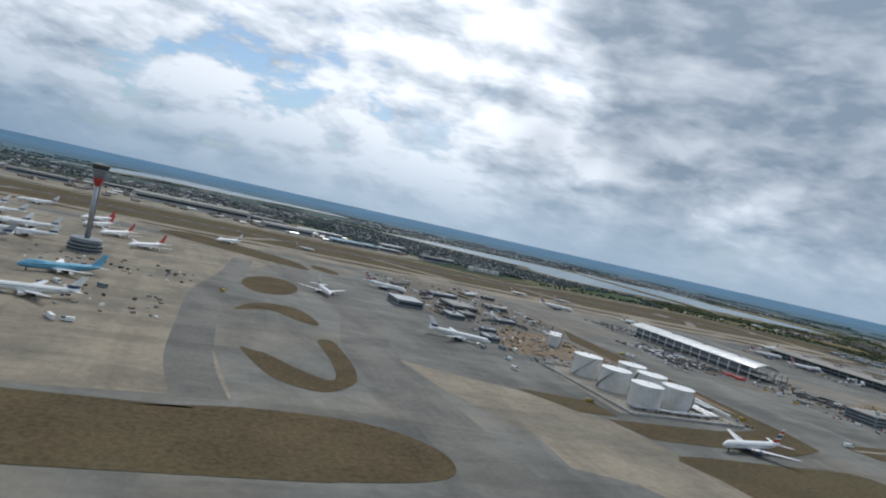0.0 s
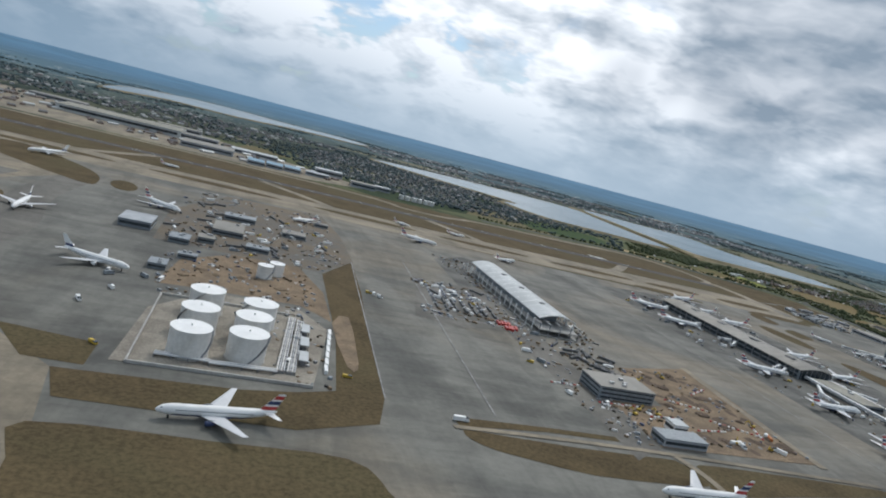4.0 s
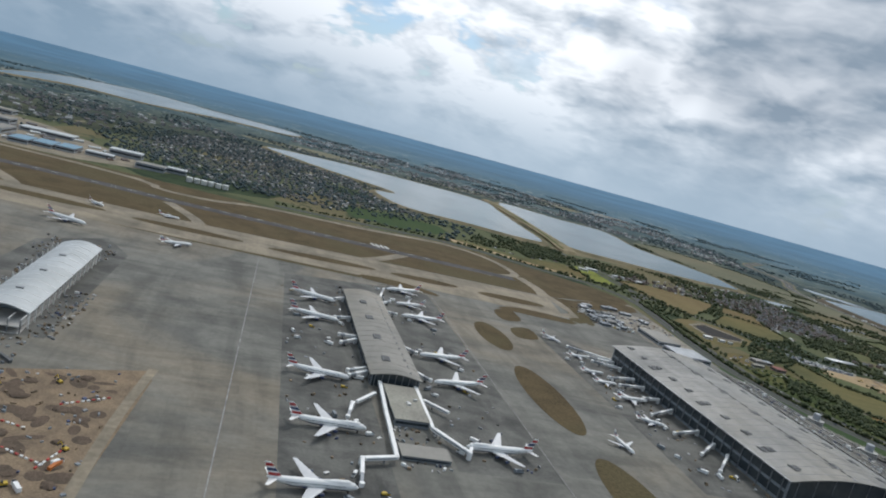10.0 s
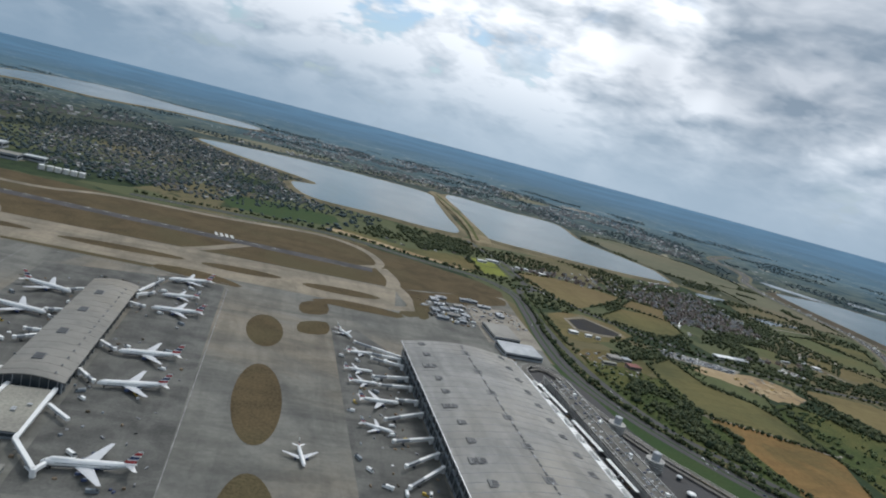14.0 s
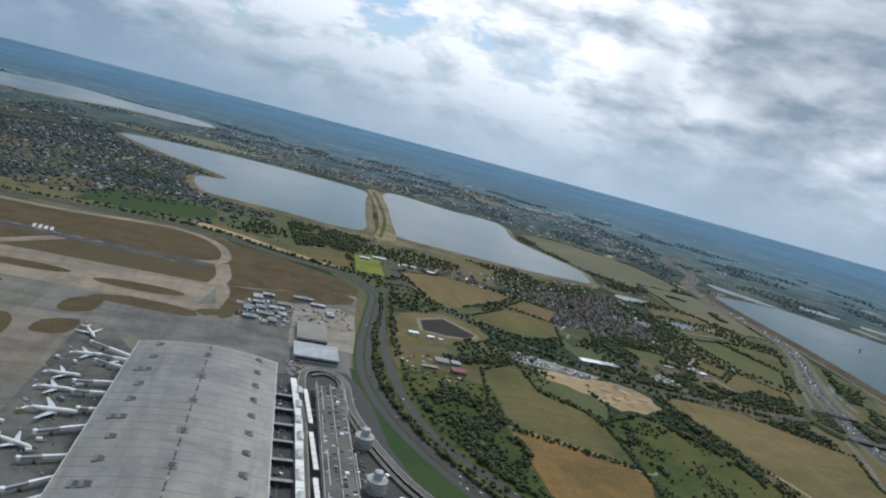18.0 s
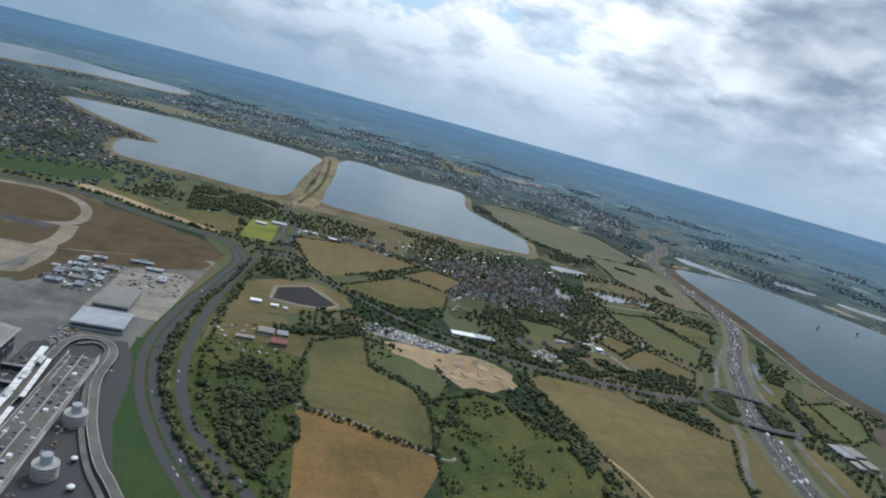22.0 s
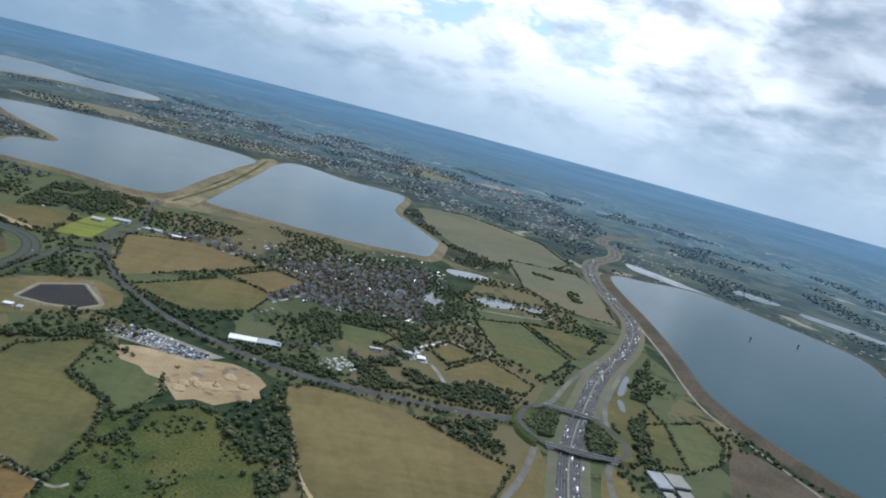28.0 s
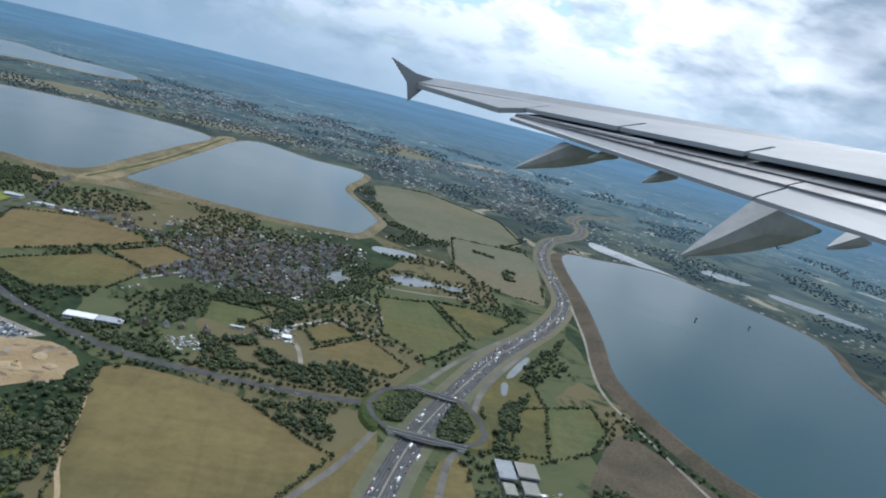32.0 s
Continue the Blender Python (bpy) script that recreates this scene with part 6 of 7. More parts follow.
for k in range(24):
    for x in (662.4, 668.5, 674.2):
        part("column", boxed(x - 0.2, 151 + 8 * k, 0, x + 0.2, 151.4 + 8 * k, 4.2), concrete_pale, deck)
for k in range(6):
    part("stair_tower", boxed(670.5, 160 + 31 * k, 4.4, 672, 161.6 + 31 * k, 5.6), white_paint, deck)
    part("deck_wall", boxed(668.6, 152 + 31 * k, 4.4, 669.0, 181 + 31 * k, 5.0), concrete_pale, deck)
for x, y in ((681.5, 286), (683, 252), (686, 214)):
    ob = thing("spiral_ramp", (x, y, 0.06), 0, "round concrete car ramp with a drum of open rings", "ramp", "spiral ramps")
    for k in range(5):
        part("ring_deck", lathe([(4.2, 0.4 + 1.1 * k), (4.2, 0.65 + 1.1 * k), (1.8, 0.66 + 1.1 * k)], 24), concrete_pale, ob)
        part("ring_wall", lathe([(4.25, 0.65 + 1.1 * k), (4.25, 1.0 + 1.1 * k), (4.05, 1.0 + 1.1 * k)], 24), concrete_pale, ob)
    part("core", lathe([(1.9, 0), (1.9, 8.6), (1.6, 8.8), (0.02, 9.0)], 16), grey_paint, ob)
ramp = thing("elevated_road", (0, 0, 0), 0, "looping raised approach road with pale edges", "road")
LOOP = [(655.5, 240), (655.5, 300), (655.5, 343), (657.5, 356), (664.5, 362), (673, 359), (678.4, 347), (679, 322), (684.4, 297), (689.6, 280), (697.5, 261), (705.4, 248), (730, 205), (768, 150)]
ribbon("road_deck", LOOP, 3.4, 1.5, tarmac, 6, parent=ramp)
for s in (1.8, -1.8):
    ribbon("edge_beam", LOOP, 0.3, 1.62, concrete_pale, 6, parent=ramp, shift=s)
ribbon("lower_road", [(661, 354), (668, 358), (675, 350), (675.4, 325), (681, 296), (686.4, 278), (694, 259), (702, 245), (727, 202), (764, 148)], 2.2, 1.0, tarmac, 6, parent=ramp)
for i, q in enumerate(curve_round(LOOP, False, 4)):
    if i % 2 == 0:
        part("pier", boxed(q.x - 0.3, q.y - 0.3, 0, q.x + 0.3, q.y + 0.3, 1.5), concrete_pale, ramp)
block("cargo_shed", "white shed with a striped pale roof", 651, 373, 676, 394, 3.2, grey_paint, grey_paint, "shed", floors=1, z=0.03)
block("cargo_shed", "grey flat-roofed shed in a pale yard", 653, 402, 671, 432, 3.0, grey_roof, grey_paint, "shed", floors=1, z=0.03)
sheet("yard_pale", [(648, 398), (688, 398), (694, 470), (684, 482), (652, 476)], 0.05, gravel, 0, "pale concrete yard behind the sheds", "yard")
for x, y, w, d in ((624, 430, 8, 5), (634, 440, 9, 5), (640, 455, 10, 4), (628, 462, 7, 4), (645, 466, 9, 5), (622, 446, 5, 8), (627, 474, 6, 8), (634, 482, 8, 4), (630, 452, 6, 6), (638, 430, 5, 7), (644, 444, 5, 6), (658, 488, 14, 4), (668, 478, 10, 4), (676, 462, 5, 9)):
    block("apron_hut", "small pale hut on the apron corner", x - w / 2, y - d / 2, x + w / 2, y + d / 2, 1.8, random.choice((grey_paint, grey_roof, clad)), grey_paint, "hut", group="apron huts", plant=2)

sheet("grass_wedge", [(606, 421), (608, 459), (618, 490), (620, 460), (617, 438), (613, 425)], 0.078, dry_grass, 2, "dry grass wedge beside the apron huts", "grass")
# ---- building sites and compounds ----
sheet("earth_site", [(268, 150), (266, 176), (272, 182), (298, 183), (299, 218), (340, 232), (343, 225), (337, 152)], 0.05, earth, 0, "brown dug earth of a building site", "building site")
sheet("earth_yard", [(128, 226), (146, 228), (176, 228), (186, 215), (186, 250), (178, 285), (150, 285), (132, 262)], 0.05, earth, 0, "brown bare earth beside the fuel farm", "building site")
sheet("compound", [(222, 242), (240, 236), (274, 250), (274, 314), (236, 306)], 0.05, tarmac, 0, "dark tarmac works compound", "compound")
yard_ground = material("stained_yard", (0.105, 0.098, 0.085), (0.135, 0.112, 0.082), 0.7, 0.9, grain=0.2, third=(0.15, 0.118, 0.080))
sheet("service_yard", [(118, 288), (186, 284), (206, 316), (206, 380), (200, 440), (140, 440), (116, 360)], 0.05, yard_ground, 0, "dark service yard crowded with vehicles", "yard")
sheet("works_strip", [(262, 140), (276, 150), (277, 246), (272, 250), (262, 246)], 0.052, tarmac, 0, "dark haul road beside the works", "road")


def heap(place, r, h, mat, words, name="earth_mound"):
    bm = bmesh.new()
    bmesh.ops.create_icosphere(bm, subdivisions=2, radius=1.0)
    for v in bm.verts:
        k = 1 + 0.28 * noise.noise(v.co * 1.9 + Vector(place))
        v.co = Vector((v.co.x * r * k, v.co.y * r * k * 0.8, max(v.co.z, -0.02) * h * k))
    ob = part(name, bm, mat)
    ob.matrix_basis = pose(*place, 0, 0, random.uniform(0, 180))
    return tagged(ob, words, "mound", "spoil mounds")


dark_earth = material("damp_earth", (0.130, 0.098, 0.074), (0.098, 0.078, 0.060), 1.6, 0.95, grain=0.3, bump=0.6, gloss=0.1)
for k in range(48):
    x, y = random.uniform(299, 334), random.uniform(155, 224)
    sheet("dug_patch", oval(x, y, random.uniform(1.5, 5), random.uniform(1, 2.6), random.uniform(0, 180), 7), 0.055, dark_earth, 3, "darker damp patch of dug earth", "building site")
    if k % 3 == 1:
        heap((x, y, 0.03), random.uniform(1.5, 3.0), random.uniform(0.4, 0.9), dark_earth, "low mound of brown earth on the site")
for k in range(7):
    heap((random.uniform(134, 182), random.uniform(230, 280), 0.03), random.uniform(1.5, 4), random.uniform(0.4, 1.1), earth, "low mound of brown earth on the site")
for k in range(9):
    heap((random.uniform(852, 892), random.uniform(386, 414), 0.05), random.uniform(2.5, 6), random.uniform(0.7, 1.7), sand, "pale mound of sand in the quarry yard", "sand_mound")


def container(place, turn, mat, words, ln=4.6):
    ob = thing("container", place, turn, words, "container", "works containers")
    bm = boxed(-ln / 2, -0.48, 0, ln / 2, 0.48, 1.0, bevel=0.03)
    part("box", bm, mat, ob)
    part("door", boxed(ln / 2, -0.42, 0.08, ln / 2 + 0.03, 0.42, 0.92), steel_grey, ob)
    return ob


site_grey = material("site_cabin_grey", (0.115, 0.118, 0.12), (0.085, 0.088, 0.09), 1.0, 0.85)
BOXES = [container((265, 246, 0.06), 82, red_paint, "red steel container in the works compound"), container((240, 260, 0.06), 82, site_grey, "dark grey site cabin in a row", 7.0),
         container((310, 160, 0.06), 10, white_paint, "white steel container on the site"), container((330, 168, 0.06), 70, orange_paint, "orange steel container on the site")]
rows = [(0, 262.5 + 1.6 * k, 246 + 0.4 * k, 82) for k in range(4)] + [(0, 261 + 1.6 * k, 252, 82) for k in range(4)] + [(1, 236 + 4.4 * k, 262, 84) for k in range(7)] + [(1, 237 + 4.4 * k, 272, 84) for k in range(7)]
rows += [(random.choice((1, 1, 1, 1, 2)), random.uniform(279, 300), random.uniform(208, 240), random.uniform(0, 180)) for _ in range(16)] + [(random.choice((2, 1)), random.uniform(240, 270), random.uniform(285, 308), random.uniform(0, 180)) for _ in range(10)]
rows += [(random.choice((1, 1, 1, 2)), random.uniform(120, 198), random.uniform(292, 420), random.choice((20, 110)) + random.uniform(-8, 8)) for _ in range(40)] + [(2, 180.3 + 0.12 * k * 5.2, 170.5 + 5.2 * k, 87) for k in range(7)]
rows += [(random.choice((1, 2)), random.uniform(616, 648), random.uniform(425, 475), random.choice((5, 95))) for _ in range(18)]
for k, x, y, turn in rows:
    copy_thing(BOXES[k], pose(x, y, 0.06, 0, 0, turn))


def vehicle(place, turn, ln, w, h, paint, words, cab=0.35, name="service_vehicle", group="apron vehicles", category="vehicle"):
    ob = thing(name, place, turn, words, category, group)
    part("body", boxed(-ln / 2, -w / 2, 0.14, ln / 2, w / 2, h * 0.62, bevel=0.05), paint, ob)
    if cab < 0.5:
        part("load_box", boxed(-ln / 2, -w / 2, h * 0.62, ln / 2 - ln * cab, w / 2, h, bevel=0.03), paint, ob)
        part("windscreen", boxed(ln / 2 - ln * cab + 0.05, -w * 0.44, h * 0.6, ln / 2 - 0.08, w * 0.44, h * 0.92, bevel=0.05), dark_glass, ob)
    else:
        part("cabin_glass", boxed(-ln * 0.32, -w * 0.43, h * 0.62, ln * 0.2, w * 0.43, h * 0.93, bevel=0.06), dark_glass, ob)
        part("cabin_roof", boxed(-ln * 0.28, -w * 0.40, h * 0.93, ln * 0.12, w * 0.40, h, bevel=0.02), paint, ob)
    for sx in (-0.3, 0.3):
        bm = bmesh.new()
        for sy in (-1, 1):
            lathe([(0.14, -0.05), (0.14, 0.05)], 8, bm, Matrix.Translation((sx * ln, sy * (w / 2 - 0.03), 0.14)) @ Matrix.Rotation(radians(90), 4, "X"))
        lathe([(0.04, -w / 2), (0.04, w / 2)], 5, bm, Matrix.Translation((sx * ln, 0, 0.14)) @ Matrix.Rotation(radians(90), 4, "X"))
        part("wheel_axle", bm, rubber, ob)
    return ob


silver = material("silver_paint", (0.42, 0.43, 0.44), (0.36, 0.37, 0.38), 1.0, 0.35, 0.4)
black_paint = material("black_paint", (0.025, 0.026, 0.03), None, 1.0, 0.35)
TRUCKS = [vehicle((208, 262, 0.06), 80, 3.0, 0.95, 1.2, white_paint, "white apron van with a boxy body"), vehicle((214, 150, 0.06), 0, 4.2, 1.0, 1.35, white_paint, "white fuel lorry on the apron", 0.25),
          vehicle((262, 228, 0.06), 70, 2.6, 0.9, 0.9, yellow_paint, "yellow site vehicle with an open back", 0.45), vehicle((150, 292, 0.06), 20, 3.6, 1.0, 1.3, clad, "dark blue-grey service lorry", 0.25)]
spots = []
for k in range(26):
    spots.append((random.uniform(118, 198), random.uniform(286, 430)))
for y in (357, 323, 300, 251, 208, 172):
    for k in range(4):
        spots.append((random.uniform(388, 417), y + random.uniform(-14, 10)))
for y in (405, 376, 350, 293, 262, 205):
    for k in range(4):
        spots.append((random.uniform(446, 470), y + random.uniform(-14, 10)))
for k in range(18):
    spots.append((random.uniform(546, 575), random.uniform(205, 340)))
for k in range(7):
    spots.append((random.uniform(256, 276), random.uniform(160, 245)))
for k in range(16):
    spots.append((random.uniform(236, 262), random.uniform(262, 306)))
for k in range(3):
    spots.append((random.uniform(300, 334), random.uniform(156, 226)))
for k in range(14):
    spots.append((random.uniform(620, 650), random.uniform(420, 476)))
for k in range(7):
    spots.append((random.uniform(112, 134), random.uniform(160, 240)))
spots += [(206, 263), (210, 259), (-48, 222), (-30, 228), (-18, 232), (20, 262), (-20, 180), (-24, 181), (170, 172), (174, 190), (186, 168)]
for k, (x, y) in enumerate(spots):
    copy_thing(TRUCKS[(0, 1, 0, 3, 2)[k % 5]], pose(x, y, 0.055, 0, 0, random.uniform(0, 360)))

# ---- traffic ----
CARS = [vehicle((1060, 352, 0.11), 68, 1.65, 0.68, 0.55, p, f"{w} car on the motorway", 0.6, "car", "motorway traffic", "car") for p, w in ((white_paint, "white"), (silver, "silver"), (black_paint, "black"), (navy, "dark blue"), (red_paint, "red"))]
LORRIES = [vehicle((1072, 372, 0.11), 68, 4.8, 0.95, 1.45, white_paint, "long white lorry on the motorway", 0.18, "lorry", "motorway traffic", "lorry"), vehicle((1075, 408, 0.11), 68, 2.4, 0.8, 0.95, white_paint, "white van on the motorway", 0.35, "van", "motorway traffic", "van")]
line = curve_round(M25, False, 8)
count = 0
for a, b in zip(line, line[1:]):
    d = b - a
    if not 260 < a.y < 1000:
        continue
    ang, side = math.degrees(math.atan2(d.y, d.x)), Vector((-d.y, d.x)).normalized()
    step = 0.0
    while step < d.length:
        for lane in (-5.9, -4.36, -2.8, -1.3, 1.3, 2.8, 4.36, 5.9):
            if random.random() < (0.19 if a.y < 660 else 0.11):
                q = a + d * (step / d.length) + side * lane
                src = random.choice(LORRIES) if random.random() < 0.2 else CARS[random.choice((0, 0, 0, 1, 1, 2, 3, 4))]
                copy_thing(src, pose(q.x, q.y, 0.11, 0, 0, ang + (180 if lane > 0 else 0)))
                count += 1
        step += 5.5
for ln_, n_ in ((PERIM, 26), (OUTER, 8), (SE, 14)):
    pts = curve_round(ln_, False, 10)
    for k in range(n_):
        i = random.randrange(4, len(pts) - 2)
        d = pts[i + 1] - pts[i]
        side = Vector((-d.y, d.x)).normalized() * random.choice((-2.0, 2.0)) * (1.0 if ln_ is PERIM else 0.7)
        q = pts[i] + side
        copy_thing(CARS[random.choice((0, 1, 2, 3))], pose(q.x, q.y, 0.10, 0, 0, math.degrees(math.atan2(d.y, d.x))))

# ---- buildings in the fields ----
dull_red = material("dull_red_roof", (0.22, 0.075, 0.06), (0.17, 0.06, 0.05), 1.0, 0.8)
for x0, y0, x1, y1, h, wr, rr, words in (
        (868, 460, 885, 467, 2.0, white_paint, white_paint, "long white greenhouse roof beside the road"), (885.5, 460.5, 900, 468, 1.8, grey_paint, grey_paint, "long grey shed roof beside the road"),
        (740, 404, 749, 411, 2.4, render_wall, grey_roof, "pale flat-roofed yard building"), (751, 405, 757, 411, 2.0, render_wall, clad, "small grey flat-roofed yard building"), (748, 391, 757, 398, 2.2, brick_wall, dull_red, "building with a dull red roof"), (729, 393, 739, 396, 1.8, render_wall, olive_roof, "long cream building in a yard"),
        (731, 454, 738, 458, 1.8, white_paint, white_paint, "small white hut by the pond"), (744, 452, 749, 455, 1.5, white_paint, white_paint, "small white hut by the pond"), (752, 450, 755, 453, 1.5, white_paint, pale_roof, "small white hut by the pond"),
        (1112, 362, 1121, 378, 3.0, grey_paint, clad, "grey industrial building near the junction"), (1123, 366, 1134, 379, 2.6, grey_paint, grey_roof, "flat grey building near the junction"), (1113, 350, 1119, 359, 2.2, grey_paint, olive_roof, "low drab shed near the junction"), (1123, 352, 1131, 362, 2.4, render_wall, grey_roof, "pale shed in a yard near the junction"),
        (990, 484, 996, 489, 1.8, white_paint, white_paint, "white farm shed with a pale roof"), (982, 490, 987, 494, 1.6, render_wall, pale_roof, "white farm shed with a pale roof"),
        (957, 488, 966, 490, 1.4, white_paint, pale_roof, "low white shed beside a field"),
        (716, 664, 726, 670, 2.0, white_paint, pale_roof, "white huts by the sports field"), (730, 676, 744, 682, 2.0, white_paint, pale_roof, "white huts by the sports field"), (760, 666, 774, 671, 2.0, white_paint, pale_roof, "white huts by the road"), (782, 660, 796, 664, 2.0, white_paint, white_paint, "white huts by the road")):
    block("outbuilding", words, x0, y0, x1, y1, h, rr, wr, "building", group="outlying buildings", z=0.03)
for k in range(24):
    u, v = random.random(), random.random()
    x, y = 812 + 46 * u + 8 * v, 448 - 18 * u - 12 * v + 8 * (1 - v)
    copy_thing(TRUCKS[(0, 3, 3)[k % 3]], pose(x, y, 0.08, 0, 0, random.choice((55, 60, -35))))

# pale apron lines
for a, b, w in (((237, 344), (226, 156), 0.45), ((231, 248), (283, 250), 0.6), ((205, 316), (195, 158), 0.4), ((372, 420), (366, 150), 0.35), ((484, 410), (482, 150), 0.3), ((366, 424), (484, 420), 0.3)):
    ribbon("apron_line", [a, ((a[0] + b[0]) / 2, (a[1] + b[1]) / 2), b], w, 0.07, worn_line, 2, "worn pale line on the apron", "marking")
for x in range(-600, 600, 14):
    y = 575 - 0.086 * (x - 100)
    if 540 < y < 640:
        ribbon("runway_mark", [(x, y), (x + 3, y - 0.25), (x + 6, y - 0.5)], 0.6, 0.09, white_line, 1, "white dash on the runway", "marking")
for k in range(4):
    ribbon("runway_mark", [(462 + 4 * k, 556 - 0.3 * k), (463 + 4 * k, 551 - 0.3 * k), (464 + 4 * k, 546 - 0.3 * k)], 2.4, 0.095, white_line, 1, "white block on the runway", "marking")
ribbon("grass_road", [(211, 146), (240, 146.6), (280, 146), (350, 142)], 2.0, 0.11, tan_concrete, 3, "narrow service road through the grass", "road")
ribbon("grass_road", [(277, 145), (280, 135), (280, 122)], 2.4, 0.11, tan_concrete, 3, "narrow service road through the grass", "road")
ribbon("works_lane", [(342, 234), (338, 195), (336, 150)], 3.2, 0.07, tan_concrete, 3, "tan lane beside the building site", "road")


# site barriers, diggers and loose clutter
for x0, y0, ang, n in ((303, 190, -20, 11), (312, 176, -28, 12), (300, 166, 10, 9), (322, 200, 35, 10), (326, 166, 70, 8), (270, 178, 4, 11), (258, 190, 3, 8), (286, 172, 8, 9)):
    ob = thing("site_barrier", (x0, y0, 0.08), ang, "row of white and red plastic site barriers", "barrier", "site barriers")
    for k in range(n):
        part("block", boxed(1.5 * k, -0.25, 0, 1.5 * k + 0.85, 0.25, 0.42, bevel=0.05), white_paint if k % 3 else red_paint, ob)


def digger(place, turn, mat, words):
    ob = thing("excavator", place, turn, words, "excavator", "site diggers")
    for s in (-1, 1):
        part("track", boxed(-0.9, s * 0.55 - 0.18, 0, 0.9, s * 0.55 + 0.18, 0.36, bevel=0.1), rubber, ob)
    body_ = part("body", boxed(-0.9, -0.55, 0.4, 0.6, 0.55, 0.95, bevel=0.06), mat, ob)
    part("cab", boxed(0.05, 0.05, 0.95, 0.6, 0.5, 1.45, bevel=0.05), dark_glass, body_)
    for nm, m, ln_ in (("boom", pose(0.5, -0.1, 0.7, 0, -48, 0), 1.8), ("arm", pose(1.68, -0.1, 2.0, 0, 52, 0), 1.5)):
        o = part(nm, boxed(0, -0.1, -0.12, ln_, 0.1, 0.12, bevel=0.03), mat, ob)
        o.matrix_basis = m
    part("bucket", boxed(2.35, -0.3, 0.35, 2.8, 0.1, 0.8, bevel=0.08), dark_steel, ob)
    return ob


DIG = digger((284, 176, 0.07), 30, yellow_paint, "yellow tracked digger on bare earth")
for x, y in ((290, 174), (280, 172), (310, 160), (322, 158), (330, 176), (302, 206), (318, 214), (850, 412), (872, 400)):
    copy_thing(DIG, pose(x, y, 0.07, 0, 0, random.uniform(0, 360)))


def clutter(name, areas, n, words, sizes=(0.3, 1.3)):
    """Pallets, crates, carts and scrap too small and many to tell apart."""
    mats = [steel_grey, clad, white_paint, brown_bank, rubber, navy, earth, bare_metal]
    verts, faces, fm = [], [], []
    for k in range(n):
        x0, y0, x1, y1 = areas[k % len(areas)]
        x, y = random.uniform(x0, x1), random.uniform(y0, y1)
        w, d, h, a = random.uniform(*sizes), random.uniform(*sizes) * 0.6, random.uniform(0.2, 0.8), random.uniform(0, 3.14)
        c, s, n0, m = math.cos(a), math.sin(a), len(verts), random.choice((0, 0, 0, 0, 1, 1, 1, 1, 2, 3, 3, 4, 5, 6, 6, 6, 6, 6, 6, 7))
        for px, py, pz in ((-w, -d, 0.03), (w, -d, 0.03), (w, d, 0.03), (-w, d, 0.03), (-w * 0.9, -d * 0.9, h), (w * 0.9, -d * 0.9, h), (w * 0.9, d * 0.9, h), (-w * 0.9, d * 0.9, h)):
            verts.append((x + c * px - s * py, y + s * px + c * py, pz))
        for q in ((0, 1, 5, 4), (1, 2, 6, 5), (2, 3, 7, 6), (3, 0, 4, 7), (4, 5, 6, 7)):
            faces.append(tuple(n0 + i for i in q))
            fm.append(m)
    return tagged(new(name, mesh_of(name, verts, faces, mats, False, fm)), words, "clutter", "", "stuff")


clutter("works_clutter", [(262, 150, 278, 246), (278, 206, 302, 246), (298, 246, 308, 300), (270, 250, 277, 350), (296, 156, 336, 226), (268, 152, 300, 182), (264, 352, 300, 384)], 620, "loose pallets, steel and crates around the works", (0.2, 0.9))
clutter("compound_clutter", [(228, 246, 272, 262), (238, 262, 272, 308), (234, 300, 240, 308)], 260, "stored scaffolding and crates in the compound")
clutter("yard_clutter", [(120, 286, 200, 330), (118, 330, 200, 438), (126, 228, 182, 284)], 520, "carts, crates and vehicles filling the service yard", (0.25, 1.1))
clutter("stand_clutter", [(386, 160, 419, 380), (443, 195, 478, 410), (548, 200, 577, 345), (424, 186, 441, 216), (418, 376, 450, 392)], 280, "baggage carts and ground equipment by the stands", (0.3, 0.9))
clutter("corner_clutter", [(614, 422, 652, 478), (652, 436, 690, 478), (648, 350, 656, 372)], 230, "parked vans, huts and crates on the apron corner", (0.4, 1.5))
clutter("fuel_clutter", [(166, 158, 182, 214), (130, 214, 180, 226), (-60, 196, 0, 230), (-50, 262, 10, 300)], 200, "valves, boxes and carts between pipes and stands", (0.3, 1.0))
clutter("forecourt_clutter", [(653, 150, 655, 345), (660.3, 150, 661.6, 340), (676, 200, 682, 340), (644, 195, 648, 340)], 330, "cars, shelters and signs along the forecourt", (0.4, 1.0))
clutter("town_clutter", [(716, 376, 760, 420), (800, 440, 812, 456), (924, 448, 950, 460), (976, 480, 1000, 505), (1120, 340, 1150, 360), (760, 664, 806, 676)], 220, "vans, sheds and yards beside the lanes", (0.5, 1.6))
for k in range(12):
    ribbon("forecourt_lane", [(663.5 + 0.9 * (k % 2) + 11.5 * (k // 6), 152 + 31 * (k % 6)), (663.5 + 0.9 * (k % 2) + 11.5 * (k // 6), 165 + 31 * (k % 6)), (663.5 + 0.9 * (k % 2) + 11.5 * (k // 6), 178 + 31 * (k % 6))], 0.35, 4.72, white_line, 1, "pale lane line on the parking deck", "marking")

for k in range(22):
    x, y = random.uniform(846, 894), random.uniform(382, 422)
    sheet("dug_patch", oval(x, y, random.uniform(1.5, 4.5), random.uniform(0.8, 2), random.uniform(0, 180), 7), 0.088, random.choice((earth, gravel, earth)), 3, "darker rough patch on the sand", "quarry")


